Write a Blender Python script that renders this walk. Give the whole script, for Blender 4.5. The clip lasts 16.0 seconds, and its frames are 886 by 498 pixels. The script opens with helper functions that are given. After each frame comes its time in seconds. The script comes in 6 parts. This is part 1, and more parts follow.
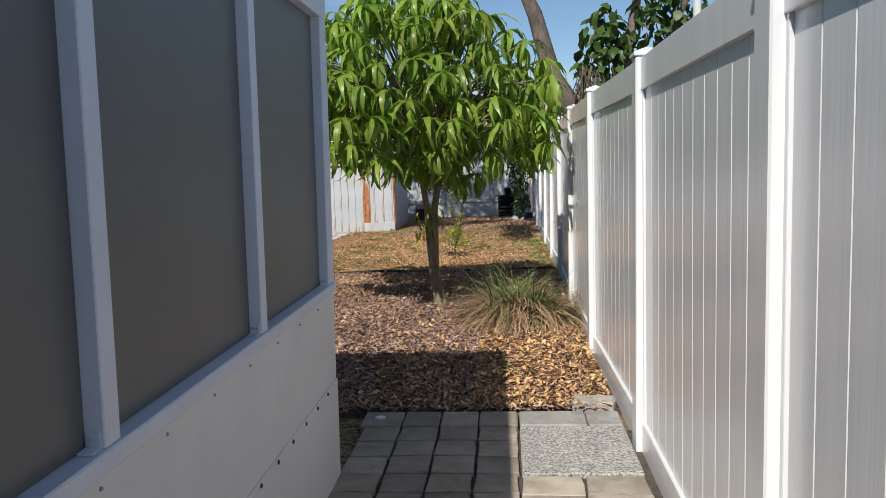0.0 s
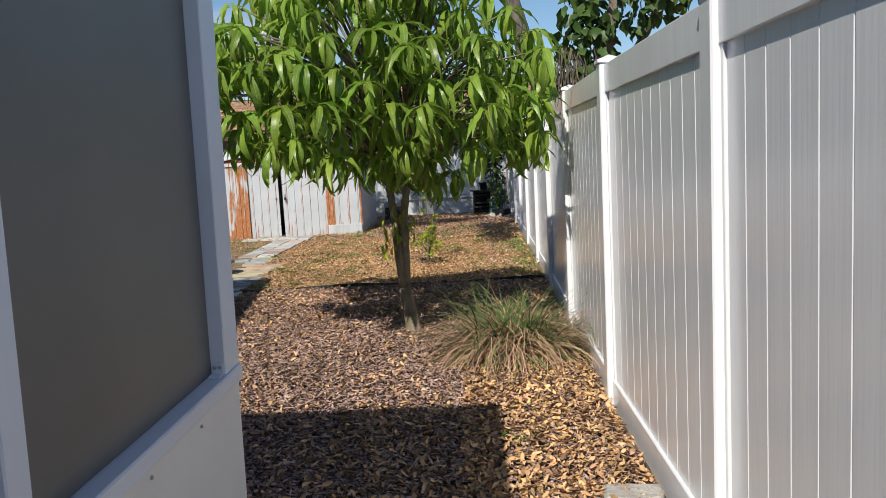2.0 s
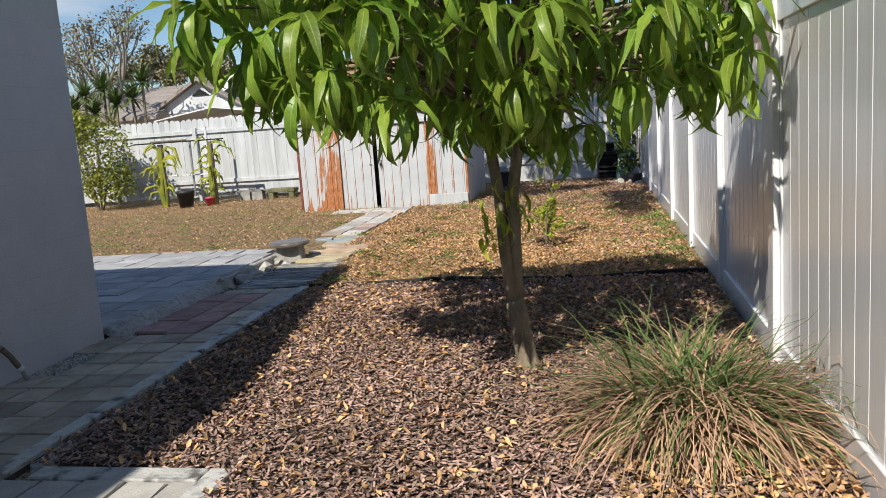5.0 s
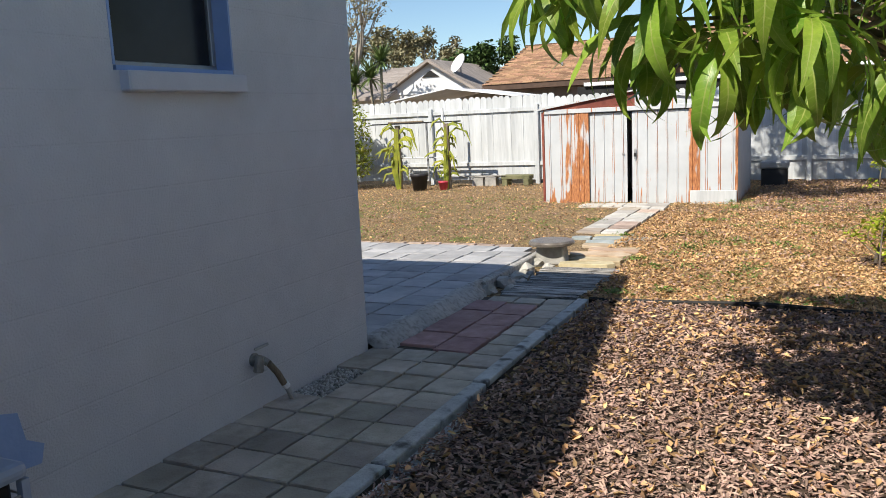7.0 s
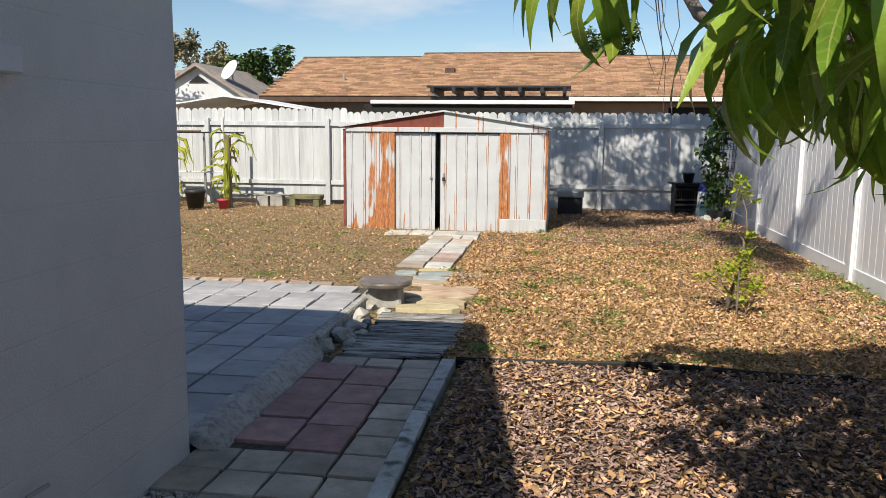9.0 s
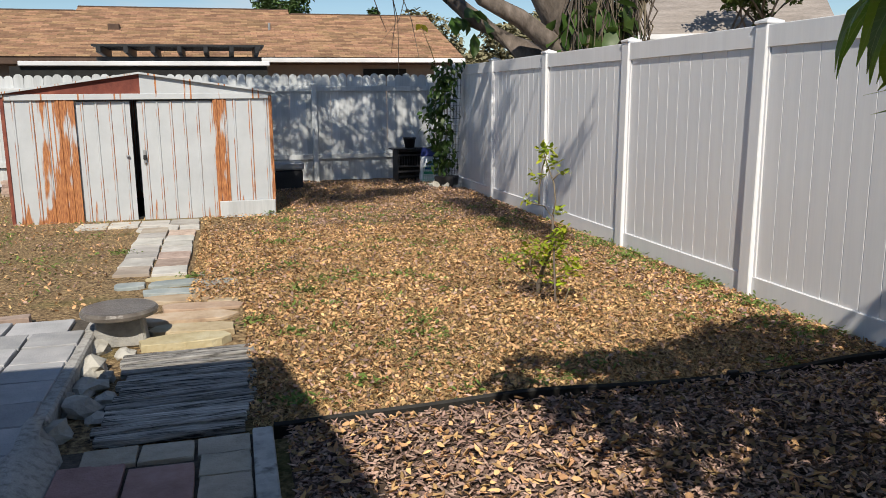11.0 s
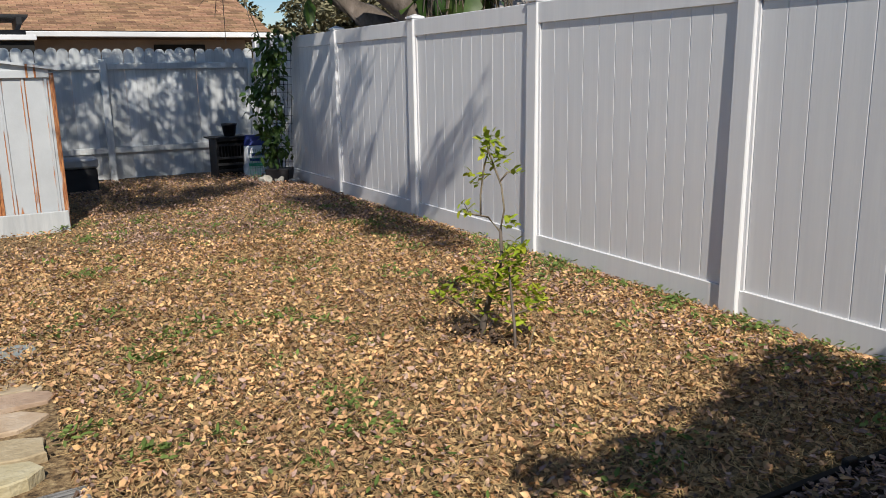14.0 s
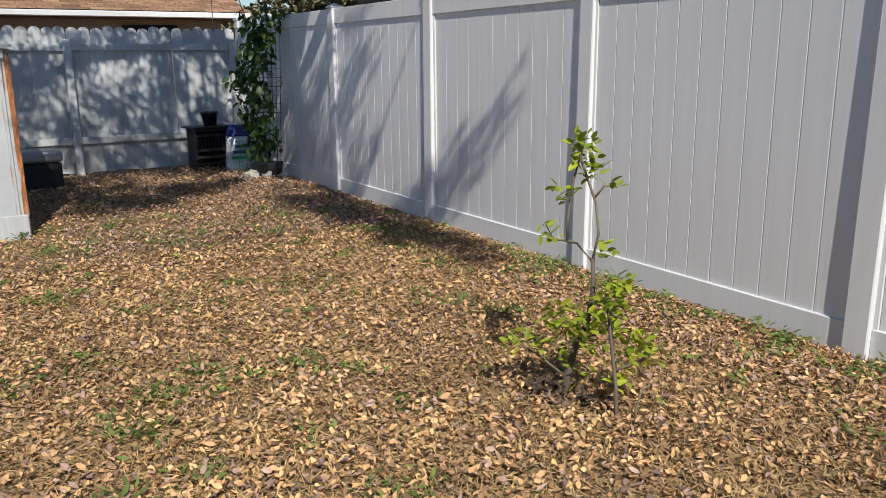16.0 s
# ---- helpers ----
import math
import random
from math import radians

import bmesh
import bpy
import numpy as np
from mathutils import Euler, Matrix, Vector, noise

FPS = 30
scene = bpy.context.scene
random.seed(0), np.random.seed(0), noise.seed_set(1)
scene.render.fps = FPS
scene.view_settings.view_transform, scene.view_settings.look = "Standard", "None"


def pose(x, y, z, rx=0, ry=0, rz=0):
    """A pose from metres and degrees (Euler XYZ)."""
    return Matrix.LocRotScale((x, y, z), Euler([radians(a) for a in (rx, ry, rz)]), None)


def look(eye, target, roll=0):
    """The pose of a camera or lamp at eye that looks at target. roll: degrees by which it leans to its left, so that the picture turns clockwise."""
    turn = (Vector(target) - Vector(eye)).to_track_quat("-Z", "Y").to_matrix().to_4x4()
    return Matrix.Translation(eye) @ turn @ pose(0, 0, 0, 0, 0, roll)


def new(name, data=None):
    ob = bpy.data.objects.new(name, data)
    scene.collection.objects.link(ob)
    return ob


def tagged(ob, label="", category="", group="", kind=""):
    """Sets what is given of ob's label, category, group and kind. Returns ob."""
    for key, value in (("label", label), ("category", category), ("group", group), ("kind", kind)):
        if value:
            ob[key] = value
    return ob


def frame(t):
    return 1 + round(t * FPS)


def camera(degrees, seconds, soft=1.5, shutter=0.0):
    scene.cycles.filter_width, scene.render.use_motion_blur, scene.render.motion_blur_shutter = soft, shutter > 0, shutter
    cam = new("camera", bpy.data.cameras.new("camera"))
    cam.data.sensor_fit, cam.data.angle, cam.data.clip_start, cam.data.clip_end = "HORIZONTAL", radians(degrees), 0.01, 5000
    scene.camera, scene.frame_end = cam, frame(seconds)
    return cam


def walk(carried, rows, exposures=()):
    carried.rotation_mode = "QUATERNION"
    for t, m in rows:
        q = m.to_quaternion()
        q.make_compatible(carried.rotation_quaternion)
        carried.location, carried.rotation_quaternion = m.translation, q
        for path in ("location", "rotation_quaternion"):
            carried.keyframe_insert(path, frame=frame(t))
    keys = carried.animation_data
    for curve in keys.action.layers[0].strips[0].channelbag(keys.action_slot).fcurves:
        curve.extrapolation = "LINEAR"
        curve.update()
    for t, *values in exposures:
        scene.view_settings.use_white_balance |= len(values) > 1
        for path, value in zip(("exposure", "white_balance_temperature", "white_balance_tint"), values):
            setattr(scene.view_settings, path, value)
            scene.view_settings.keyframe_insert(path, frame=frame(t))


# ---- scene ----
cam = camera(57.9, 16.0, soft=0.6)
PATH = [
    (0, (0.054, 0.011, 1.478), (-0.111, 1.992, 1.262), -1.8),
    (0.5, (-0.015, 0.336, 1.505), (-0.078, 2.321, 1.275), -2.0),
    (1, (0.038, 0.722, 1.483), (-0.038, 2.706, 1.247), -2.2),
    (1.5, (0.0, 1.063, 1.48), (-0.1, 3.046, 1.241), -2.7),
    (2, (-0.052, 1.427, 1.505), (-0.149, 3.411, 1.268), -3.1),
    (2.5, (0.02, 1.82, 1.487), (-0.147, 3.796, 1.229), -3.7),
    (3, (-0.035, 2.189, 1.475), (-0.233, 4.151, 1.146), -3.9),
    (3.2, (-0.062, 2.345, 1.485), (-0.258, 4.307, 1.15), -4.2),
    (5.3, (-0.288, 3.862, 1.411), (-0.778, 5.779, 1.114), -4.0),
    (5.5, (-0.339, 3.984, 1.437), (-0.947, 5.87, 1.162), -3.6),
    (6, (-0.611, 4.165, 1.418), (-1.378, 5.991, 1.139), -2.1),
    (6.5, (-0.916, 4.316, 1.433), (-1.661, 6.139, 1.086), -1.8),
    (7, (-1.215, 4.56, 1.447), (-2.073, 6.338, 1.13), -2.7),
    (7.5, (-1.543, 4.692, 1.442), (-2.329, 6.507, 1.147), -1.2),
    (8, (-1.791, 4.867, 1.444), (-2.326, 6.77, 1.14), -0.4),
    (8.5, (-1.974, 5.252, 1.463), (-2.478, 7.164, 1.162), -0.3),
    (9, (-2.196, 5.559, 1.47), (-2.486, 7.516, 1.18), 0.5),
    (9.2, (-2.256, 5.686, 1.479), (-2.402, 7.66, 1.197), 0.9),
    (11.3, (-3.043, 7.178, 1.483), (-2.478, 9.057, 1.098), -0.3),
    (11.5, (-3.093, 7.28, 1.472), (-2.465, 9.14, 1.091), 0.1),
    (12, (-3.182, 7.584, 1.504), (-2.301, 9.339, 1.123), 1.0),
    (12.5, (-3.147, 7.933, 1.469), (-2.336, 9.72, 1.083), -2.0),
    (13, (-3.092, 8.282, 1.474), (-2.355, 10.103, 1.097), -1.9),
    (13.5, (-3.119, 8.583, 1.468), (-2.206, 10.317, 1.07), -0.7),
    (14, (-3.047, 8.86, 1.444), (-2.086, 10.56, 1.012), -1.1),
    (14.5, (-2.952, 9.117, 1.454), (-1.99, 10.815, 1.014), -1.2),
    (15, (-3.003, 9.363, 1.434), (-2.008, 11.038, 0.983), -0.3),
    (15.5, (-3.011, 9.637, 1.426), (-1.982, 11.286, 0.953), -0.3),
    (16, (-2.93, 9.951, 1.437), (-1.909, 11.606, 0.971), -0.6),
]
walk(cam, [(t, look(eye, target, roll)) for t, eye, target, roll in PATH],
     [(0, 0.02, 6500, 10), (3, 0.14, 6550, 10), (5.5, 0.30, 6650, 10), (6.5, 0.50, 6700, 10), (8.5, 0.45, 6900, 10), (9, 0.34, 6950, 10), (11.5, 0.08, 6800, 10), (12.5, 0.18, 6750, 10), (13, -0.02, 6700, 10), (16, -0.05, 6500, 10)])

# ---- light ----
SUN_WAY = Vector((0.31, 1.0, -1.0)).normalized()      # the way the sunlight travels
world = bpy.data.worlds.new("sky")
scene.world = world
world.use_nodes = True
wn, wl = world.node_tree.nodes, world.node_tree.links
wn.clear()
sky = wn.new("ShaderNodeTexSky")
sky.sky_type, sky.sun_disc = "NISHITA", False
sky.sun_elevation, sky.sun_rotation = radians(43.7), radians(197.2)
sky.air_density, sky.dust_density, sky.ozone_density = 1.0, 0.0, 3.0
wc = wn.new("ShaderNodeTexCoord")
wm = wn.new("ShaderNodeMapping")
wm.inputs["Scale"].default_value = (2.2, 2.2, 9.0)
wnz = wn.new("ShaderNodeTexNoise")
wnz.inputs["Scale"].default_value, wnz.inputs["Detail"].default_value = 1.6, 7
wr = wn.new("ShaderNodeValToRGB")
wr.color_ramp.elements[0].position, wr.color_ramp.elements[1].position = 0.55, 0.80
wx = wn.new("ShaderNodeMixRGB")
wx.inputs[2].default_value = (7.5, 7.8, 8.4, 1)
wb = wn.new("ShaderNodeBackground")
wb.inputs[1].default_value = 0.086
wo = wn.new("ShaderNodeOutputWorld")
wl.new(wc.outputs["Generated"], wm.inputs[0])
wl.new(wm.outputs[0], wnz.inputs[0])
wl.new(wnz.outputs[0], wr.inputs[0])
wl.new(wr.outputs[0], wx.inputs[0])
wt = wn.new("ShaderNodeMixRGB")
wt.blend_type = "MULTIPLY"
wt.inputs[0].default_value, wt.inputs[2].default_value = 1.0, (0.90, 0.99, 1.06, 1)
wl.new(sky.outputs[0], wt.inputs[1])
wl.new(wt.outputs[0], wx.inputs[1])
wl.new(wx.outputs[0], wb.inputs[0])
wl.new(wb.outputs[0], wo.inputs[0])
sun = new("sun", bpy.data.lights.new("sun", "SUN"))
sun.data.energy, sun.data.angle, sun.data.color = 4.8, radians(0.53), (1.0, 0.945, 0.85)
sun.matrix_world = look((0, 0, 30), Vector((0, 0, 30)) + SUN_WAY)


# ---- materials ----
def mat(name, stops, scale=6.0, rough=0.8, bump=0.2, bscale=60.0, metal=0.0, stretch=(1, 1, 1), rnd=0.0, island=0.0,
        spec=0.4, big=0.18, through_light=0.0, hue=0.0, blotch=None, coat=0.0):
    """Noise in the colours of stops, a slower second noise over it, fine relief; rnd and island vary the pieces."""
    m = bpy.data.materials.new(name)
    m.use_nodes = True
    n, l = m.node_tree.nodes, m.node_tree.links
    bs = n["Principled BSDF"]
    tc = n.new("ShaderNodeTexCoord")
    mp = n.new("ShaderNodeMapping")
    mp.inputs["Scale"].default_value = stretch
    l.new(tc.outputs["Object"], mp.inputs[0])
    if rnd:
        oi = n.new("ShaderNodeObjectInfo")
        mu = n.new("ShaderNodeMath")
        mu.operation = "MULTIPLY"
        mu.inputs[1].default_value = 37.0
        l.new(oi.outputs["Random"], mu.inputs[0])
        l.new(mu.outputs[0], mp.inputs["Location"])
    nz = n.new("ShaderNodeTexNoise")
    nz.inputs["Scale"].default_value, nz.inputs["Detail"].default_value, nz.inputs["Roughness"].default_value = scale, 6, 0.62
    l.new(mp.outputs[0], nz.inputs[0])
    rp = n.new("ShaderNodeValToRGB")
    el = rp.color_ramp.elements
    el[0].position, el[0].color = stops[0][0], (*stops[0][1], 1)
    el[1].position, el[1].color = stops[-1][0], (*stops[-1][1], 1)
    for p, c in stops[1:-1]:
        e = el.new(p)
        e.color = (*c, 1)
    l.new(nz.outputs[0], rp.inputs[0])
    out = rp.outputs[0]
    n2 = n.new("ShaderNodeTexNoise")
    n2.inputs["Scale"].default_value, n2.inputs["Detail"].default_value = scale * 0.13, 3
    l.new(mp.outputs[0], n2.inputs[0])
    mr = n.new("ShaderNodeMapRange")
    mr.inputs[1].default_value, mr.inputs[2].default_value = 0.3, 0.7
    mr.inputs[3].default_value, mr.inputs[4].default_value = 1 - big, 1 + big
    l.new(n2.outputs[0], mr.inputs[0])
    hs = n.new("ShaderNodeHueSaturation")
    l.new(out, hs.inputs["Color"])
    val = mr.outputs[0]
    if rnd or island:
        src = n.new("ShaderNodeObjectInfo").outputs["Random"] if rnd else n.new("ShaderNodeNewGeometry").outputs["Random Per Island"]
        amount = rnd or island
        m2 = n.new("ShaderNodeMapRange")
        m2.inputs[3].default_value, m2.inputs[4].default_value = 1 - amount, 1 + amount
        l.new(src, m2.inputs[0])
        mm = n.new("ShaderNodeMath")
        mm.operation = "MULTIPLY"
        l.new(val, mm.inputs[0])
        l.new(m2.outputs[0], mm.inputs[1])
        val = mm.outputs[0]
        if hue:
            fr = n.new("ShaderNodeMath")
            fr.operation = "MULTIPLY"
            fr.inputs[1].default_value = 7.31
            l.new(src, fr.inputs[0])
            f2 = n.new("ShaderNodeMath")
            f2.operation = "FRACT"
            l.new(fr.outputs[0], f2.inputs[0])
            m3 = n.new("ShaderNodeMapRange")
            m3.inputs[3].default_value, m3.inputs[4].default_value = 0.5 - hue, 0.5 + hue
            l.new(f2.outputs[0], m3.inputs[0])
            l.new(m3.outputs[0], hs.inputs["Hue"])
    l.new(val, hs.inputs["Value"])
    out = hs.outputs[0]
    if blotch:
        colour, bsc, low, high = blotch
        n3 = n.new("ShaderNodeTexNoise")
        n3.inputs["Scale"].default_value, n3.inputs["Detail"].default_value = bsc, 8
        l.new(mp.outputs[0], n3.inputs[0])
        m4 = n.new("ShaderNodeMapRange")
        m4.inputs[1].default_value, m4.inputs[2].default_value = low, high
        l.new(n3.outputs[0], m4.inputs[0])
        mx = n.new("ShaderNodeMixRGB")
        mx.inputs[2].default_value = (*colour, 1)
        l.new(m4.outputs[0], mx.inputs[0])
        l.new(out, mx.inputs[1])
        out = mx.outputs[0]
    l.new(out, bs.inputs["Base Color"])
    bs.inputs["Roughness"].default_value, bs.inputs["Metallic"].default_value = rough, metal
    bs.inputs["Specular IOR Level"].default_value = spec
    bs.inputs["Coat Weight"].default_value = coat
    if bump:
        nb = n.new("ShaderNodeTexNoise")
        nb.inputs["Scale"].default_value, nb.inputs["Detail"].default_value = bscale, 5
        l.new(mp.outputs[0], nb.inputs[0])
        bp = n.new("ShaderNodeBump")
        bp.inputs["Strength"].default_value, bp.inputs["Distance"].default_value = bump, 0.01
        l.new(nb.outputs[0], bp.inputs["Height"])
        l.new(bp.outputs[0], bs.inputs["Normal"])
    if through_light:
        tr = n.new("ShaderNodeBsdfTranslucent")
        br = n.new("ShaderNodeHueSaturation")
        br.inputs["Value"].default_value = 1.7
        l.new(out, br.inputs["Color"])
        l.new(br.outputs[0], tr.inputs[0])
        mxs = n.new("ShaderNodeMixShader")
        mxs.inputs[0].default_value = through_light
        l.new(bs.outputs[0], mxs.inputs[1])
        l.new(tr.outputs[0], mxs.inputs[2])
        l.new(mxs.outputs[0], n["Material Output"].inputs[0])
    return m


def grey(v, tint=(1, 1, 1)):
    return tuple(v * c for c in tint)


VINYL = mat("white_vinyl", [(0.3, (0.72, 0.725, 0.75)), (0.7, (0.78, 0.785, 0.80))], 3, 0.22, 0.09, 9, stretch=(6, 6, 0.25), spec=0.5, big=0.05)
PAINTED_WOOD = mat("white_painted_wood", [(0.25, (0.43, 0.455, 0.47)), (0.6, (0.53, 0.55, 0.56)), (0.8, (0.58, 0.60, 0.61))], 7, 0.7, 0.25, 40,
                   stretch=(4, 4, 0.35), rnd=0.05, blotch=((0.42, 0.45, 0.44), 3.0, 0.62, 0.85))
STUCCO = mat("painted_block_wall", [(0.3, (0.48, 0.49, 0.52)), (0.7, (0.545, 0.555, 0.585))], 3, 0.85, 0.5, 120, big=0.08)
BLUE_TRIM = mat("blue_paint", [(0.3, (0.22, 0.33, 0.56)), (0.7, (0.27, 0.38, 0.62))], 6, 0.6, 0.15, 60, big=0.08)
SILL = mat("painted_sill", [(0.3, (0.50, 0.52, 0.58)), (0.7, (0.56, 0.58, 0.63))], 6, 0.75, 0.2, 90, big=0.06)
DARK_GLASS = mat("dark_window_screen", [(0.3, (0.012, 0.012, 0.013)), (0.7, (0.02, 0.02, 0.022))], 4, 0.25, 0.0, spec=0.3)
ALU = mat("white_aluminium", [(0.3, (0.62, 0.66, 0.74)), (0.7, (0.67, 0.71, 0.78))], 5, 0.45, 0.05, 40, big=0.05, spec=0.5)
KICK = mat("white_kick_panel", [(0.3, (0.70, 0.70, 0.69)), (0.7, (0.78, 0.78, 0.77))], 2, 0.5, 0.06, 15, big=0.06, spec=0.4)
SCREEN = mat("dark_insect_screen", [(0.3, (0.102, 0.102, 0.097)), (0.7, (0.138, 0.137, 0.128))], 1.2, 0.42, 0.08, 900, big=0.12, spec=0.5)
DARK = mat("dark_interior", [(0.3, (0.012, 0.012, 0.012)), (0.7, (0.02, 0.02, 0.02))], 5, 0.9, 0)
STEEL = mat("galvanised_steel", [(0.3, (0.34, 0.35, 0.36)), (0.7, (0.46, 0.47, 0.48))], 9, 0.5, 0.1, 60, metal=0.7)
BRASS = mat("tarnished_brass", [(0.3, (0.20, 0.20, 0.19)), (0.7, (0.36, 0.35, 0.32))], 20, 0.5, 0.3, 80, metal=0.7)
CONCRETE = mat("rough_concrete", [(0.25, (0.20, 0.20, 0.19)), (0.55, (0.34, 0.33, 0.31)), (0.8, (0.45, 0.44, 0.41))], 9, 0.92, 0.6, 70, big=0.15)
KERB = mat("worn_concrete_kerb", [(0.25, (0.34, 0.34, 0.33)), (0.5, (0.50, 0.50, 0.485)), (0.8, (0.62, 0.62, 0.60))], 12, 0.92, 0.7, 60, rnd=0.06, blotch=((0.13, 0.125, 0.115), 9.0, 0.54, 0.68))
AGG = mat("exposed_aggregate", [(0.32, (0.08, 0.075, 0.07)), (0.5, (0.36, 0.35, 0.33)), (0.68, (0.66, 0.64, 0.60))], 75, 0.9, 0.9, 75, big=0.12)
PAVER = mat("grey_paver", [(0.25, (0.30, 0.255, 0.205)), (0.55, (0.47, 0.41, 0.34)), (0.85, (0.62, 0.565, 0.495))], 7, 0.92, 0.5, 90, rnd=0.2, hue=0.012, blotch=((0.21, 0.17, 0.13), 3.5, 0.55, 0.8))
PAVER_BROWN = mat("brown_grey_paver", [(0.25, (0.22, 0.18, 0.14)), (0.55, (0.35, 0.30, 0.245)), (0.85, (0.48, 0.43, 0.365))], 7, 0.92, 0.5, 90, rnd=0.16, hue=0.01, blotch=((0.16, 0.13, 0.10), 3.5, 0.55, 0.8))
PAVER_RED = mat("red_paver", [(0.25, (0.24, 0.14, 0.13)), (0.55, (0.37, 0.225, 0.21)), (0.85, (0.48, 0.34, 0.32))], 7, 0.92, 0.5, 90, rnd=0.14, hue=0.006)
PAVER_PALE = mat("pale_paver", [(0.25, (0.36, 0.345, 0.32)), (0.55, (0.52, 0.50, 0.465)), (0.85, (0.64, 0.62, 0.58))], 6, 0.92, 0.5, 90, rnd=0.14, hue=0.02)
PAVER_BLUE = mat("blue_grey_paver", [(0.25, (0.28, 0.29, 0.30)), (0.55, (0.39, 0.39, 0.40)), (0.85, (0.50, 0.495, 0.49))], 5, 0.92, 0.4, 90, rnd=0.16, hue=0.015)
SLOPE = mat("crumbling_grey_concrete", [(0.3, (0.22, 0.215, 0.20)), (0.5, (0.40, 0.39, 0.37)), (0.75, (0.50, 0.49, 0.47))], 26, 0.95, 0.8, 110, big=0.12)
FLAG = mat("flagstone", [(0.25, (0.30, 0.22, 0.14)), (0.5, (0.46, 0.36, 0.24)), (0.8, (0.58, 0.50, 0.38))], 5, 0.9, 0.7, 50, rnd=0.16, hue=0.03)
FLAG_BLUE = mat("blue_flagstone", [(0.25, (0.22, 0.26, 0.26)), (0.55, (0.34, 0.38, 0.38)), (0.8, (0.48, 0.50, 0.49))], 5, 0.9, 0.6, 50, rnd=0.12)
ROCK = mat("pale_rock", [(0.25, (0.26, 0.25, 0.22)), (0.55, (0.42, 0.40, 0.36)), (0.8, (0.56, 0.54, 0.50))], 8, 0.92, 0.9, 35, rnd=0.16, hue=0.015)
BRICK = mat("weathered_brick", [(0.25, (0.30, 0.22, 0.18)), (0.6, (0.46, 0.36, 0.30)), (0.85, (0.55, 0.48, 0.42))], 14, 0.92, 0.6, 80, rnd=0.15, hue=0.01)
DECK = mat("weathered_grey_wood", [(0.38, (0.02, 0.018, 0.016)), (0.47, (0.26, 0.25, 0.235)), (0.72, (0.62, 0.60, 0.57))], 7, 0.92, 1.0, 24, stretch=(0.7, 9, 9), rnd=0.25)
SOIL = mat("mulch_soil", [(0.25, (0.03, 0.02, 0.015)), (0.55, (0.095, 0.064, 0.047)), (0.8, (0.22, 0.15, 0.105))], 30, 1.0, 1.0, 60, big=0.2)
CHIP = mat("bark_mulch", [(0.25, (0.19, 0.118, 0.098)), (0.55, (0.40, 0.27, 0.218)), (0.85, (0.58, 0.43, 0.345))], 8, 0.9, 0.4, 120, island=0.55, hue=0.012)
LITTER = mat("dry_leaf", [(0.25, (0.29, 0.165, 0.082)), (0.55, (0.54, 0.335, 0.165)), (0.85, (0.76, 0.52, 0.29))], 6, 0.75, 0.25, 100, island=0.62, hue=0.013)
LAWN = mat("dry_lawn", [(0.34, (0.03, 0.018, 0.010)), (0.50, (0.22, 0.145, 0.075)), (0.72, (0.52, 0.39, 0.21))], 34, 1.0, 1.0, 90, big=0.16,
           blotch=((0.12, 0.13, 0.035), 1.3, 0.56, 0.80))
STRAW = mat("straw_grass", [(0.25, (0.40, 0.255, 0.11)), (0.55, (0.54, 0.37, 0.175)), (0.85, (0.66, 0.50, 0.27))], 5, 0.8, 0, island=0.35, hue=0.012)
WEED = mat("green_weed", [(0.25, (0.09, 0.15, 0.03)), (0.75, (0.20, 0.28, 0.07))], 8, 0.7, 0, island=0.35, through_light=0.25)
BLADE_GREEN = mat("green_grass_blade", [(0.25, (0.06, 0.115, 0.03)), (0.75, (0.17, 0.25, 0.075))], 6, 0.6, 0, island=0.35, hue=0.015, through_light=0.2)
BLADE_DRY = mat("dry_grass_blade", [(0.25, (0.28, 0.17, 0.11)), (0.75, (0.53, 0.35, 0.22))], 6, 0.8, 0, island=0.4, hue=0.012)
MANGO_LEAF = mat("mango_leaf", [(0.25, (0.115, 0.20, 0.025)), (0.6, (0.215, 0.33, 0.042)), (0.85, (0.34, 0.43, 0.075))], 5, 0.36, 0.12, 60, island=0.35,
                 hue=0.018, spec=0.45, through_light=0.34)
MANGO_PART = mat("mango_leaf_single", [(0.25, (0.115, 0.20, 0.025)), (0.6, (0.215, 0.33, 0.042)), (0.85, (0.34, 0.43, 0.075))], 5, 0.36, 0.12, 60, rnd=0.3,
                 hue=0.018, spec=0.45, through_light=0.34)
MIDRIB = mat("leaf_midrib", [(0.3, (0.40, 0.44, 0.16)), (0.7, (0.48, 0.51, 0.22))], 5, 0.5, 0)
YELLOW_LEAF = mat("yellowed_leaf", [(0.3, (0.42, 0.36, 0.03)), (0.7, (0.60, 0.46, 0.05))], 7, 0.5, 0.1, 60, island=0.2, through_light=0.25)
BARK = mat("grey_brown_bark", [(0.25, (0.11, 0.085, 0.055)), (0.55, (0.24, 0.20, 0.14)), (0.8, (0.36, 0.32, 0.24))], 14, 0.92, 0.8, 60, stretch=(1, 1, 0.5), big=0.2)
BARK_DARK = mat("dark_oak_bark", [(0.25, (0.06, 0.05, 0.04)), (0.55, (0.16, 0.13, 0.11)), (0.8, (0.27, 0.23, 0.20))], 9, 0.95, 1.0, 30, stretch=(1, 1, 0.4), big=0.2)
OAK_LEAF = mat("oak_leaf", [(0.25, (0.035, 0.06, 0.015)), (0.75, (0.09, 0.13, 0.03))], 3, 0.6, 0, island=0.4, hue=0.02, through_light=0.2)
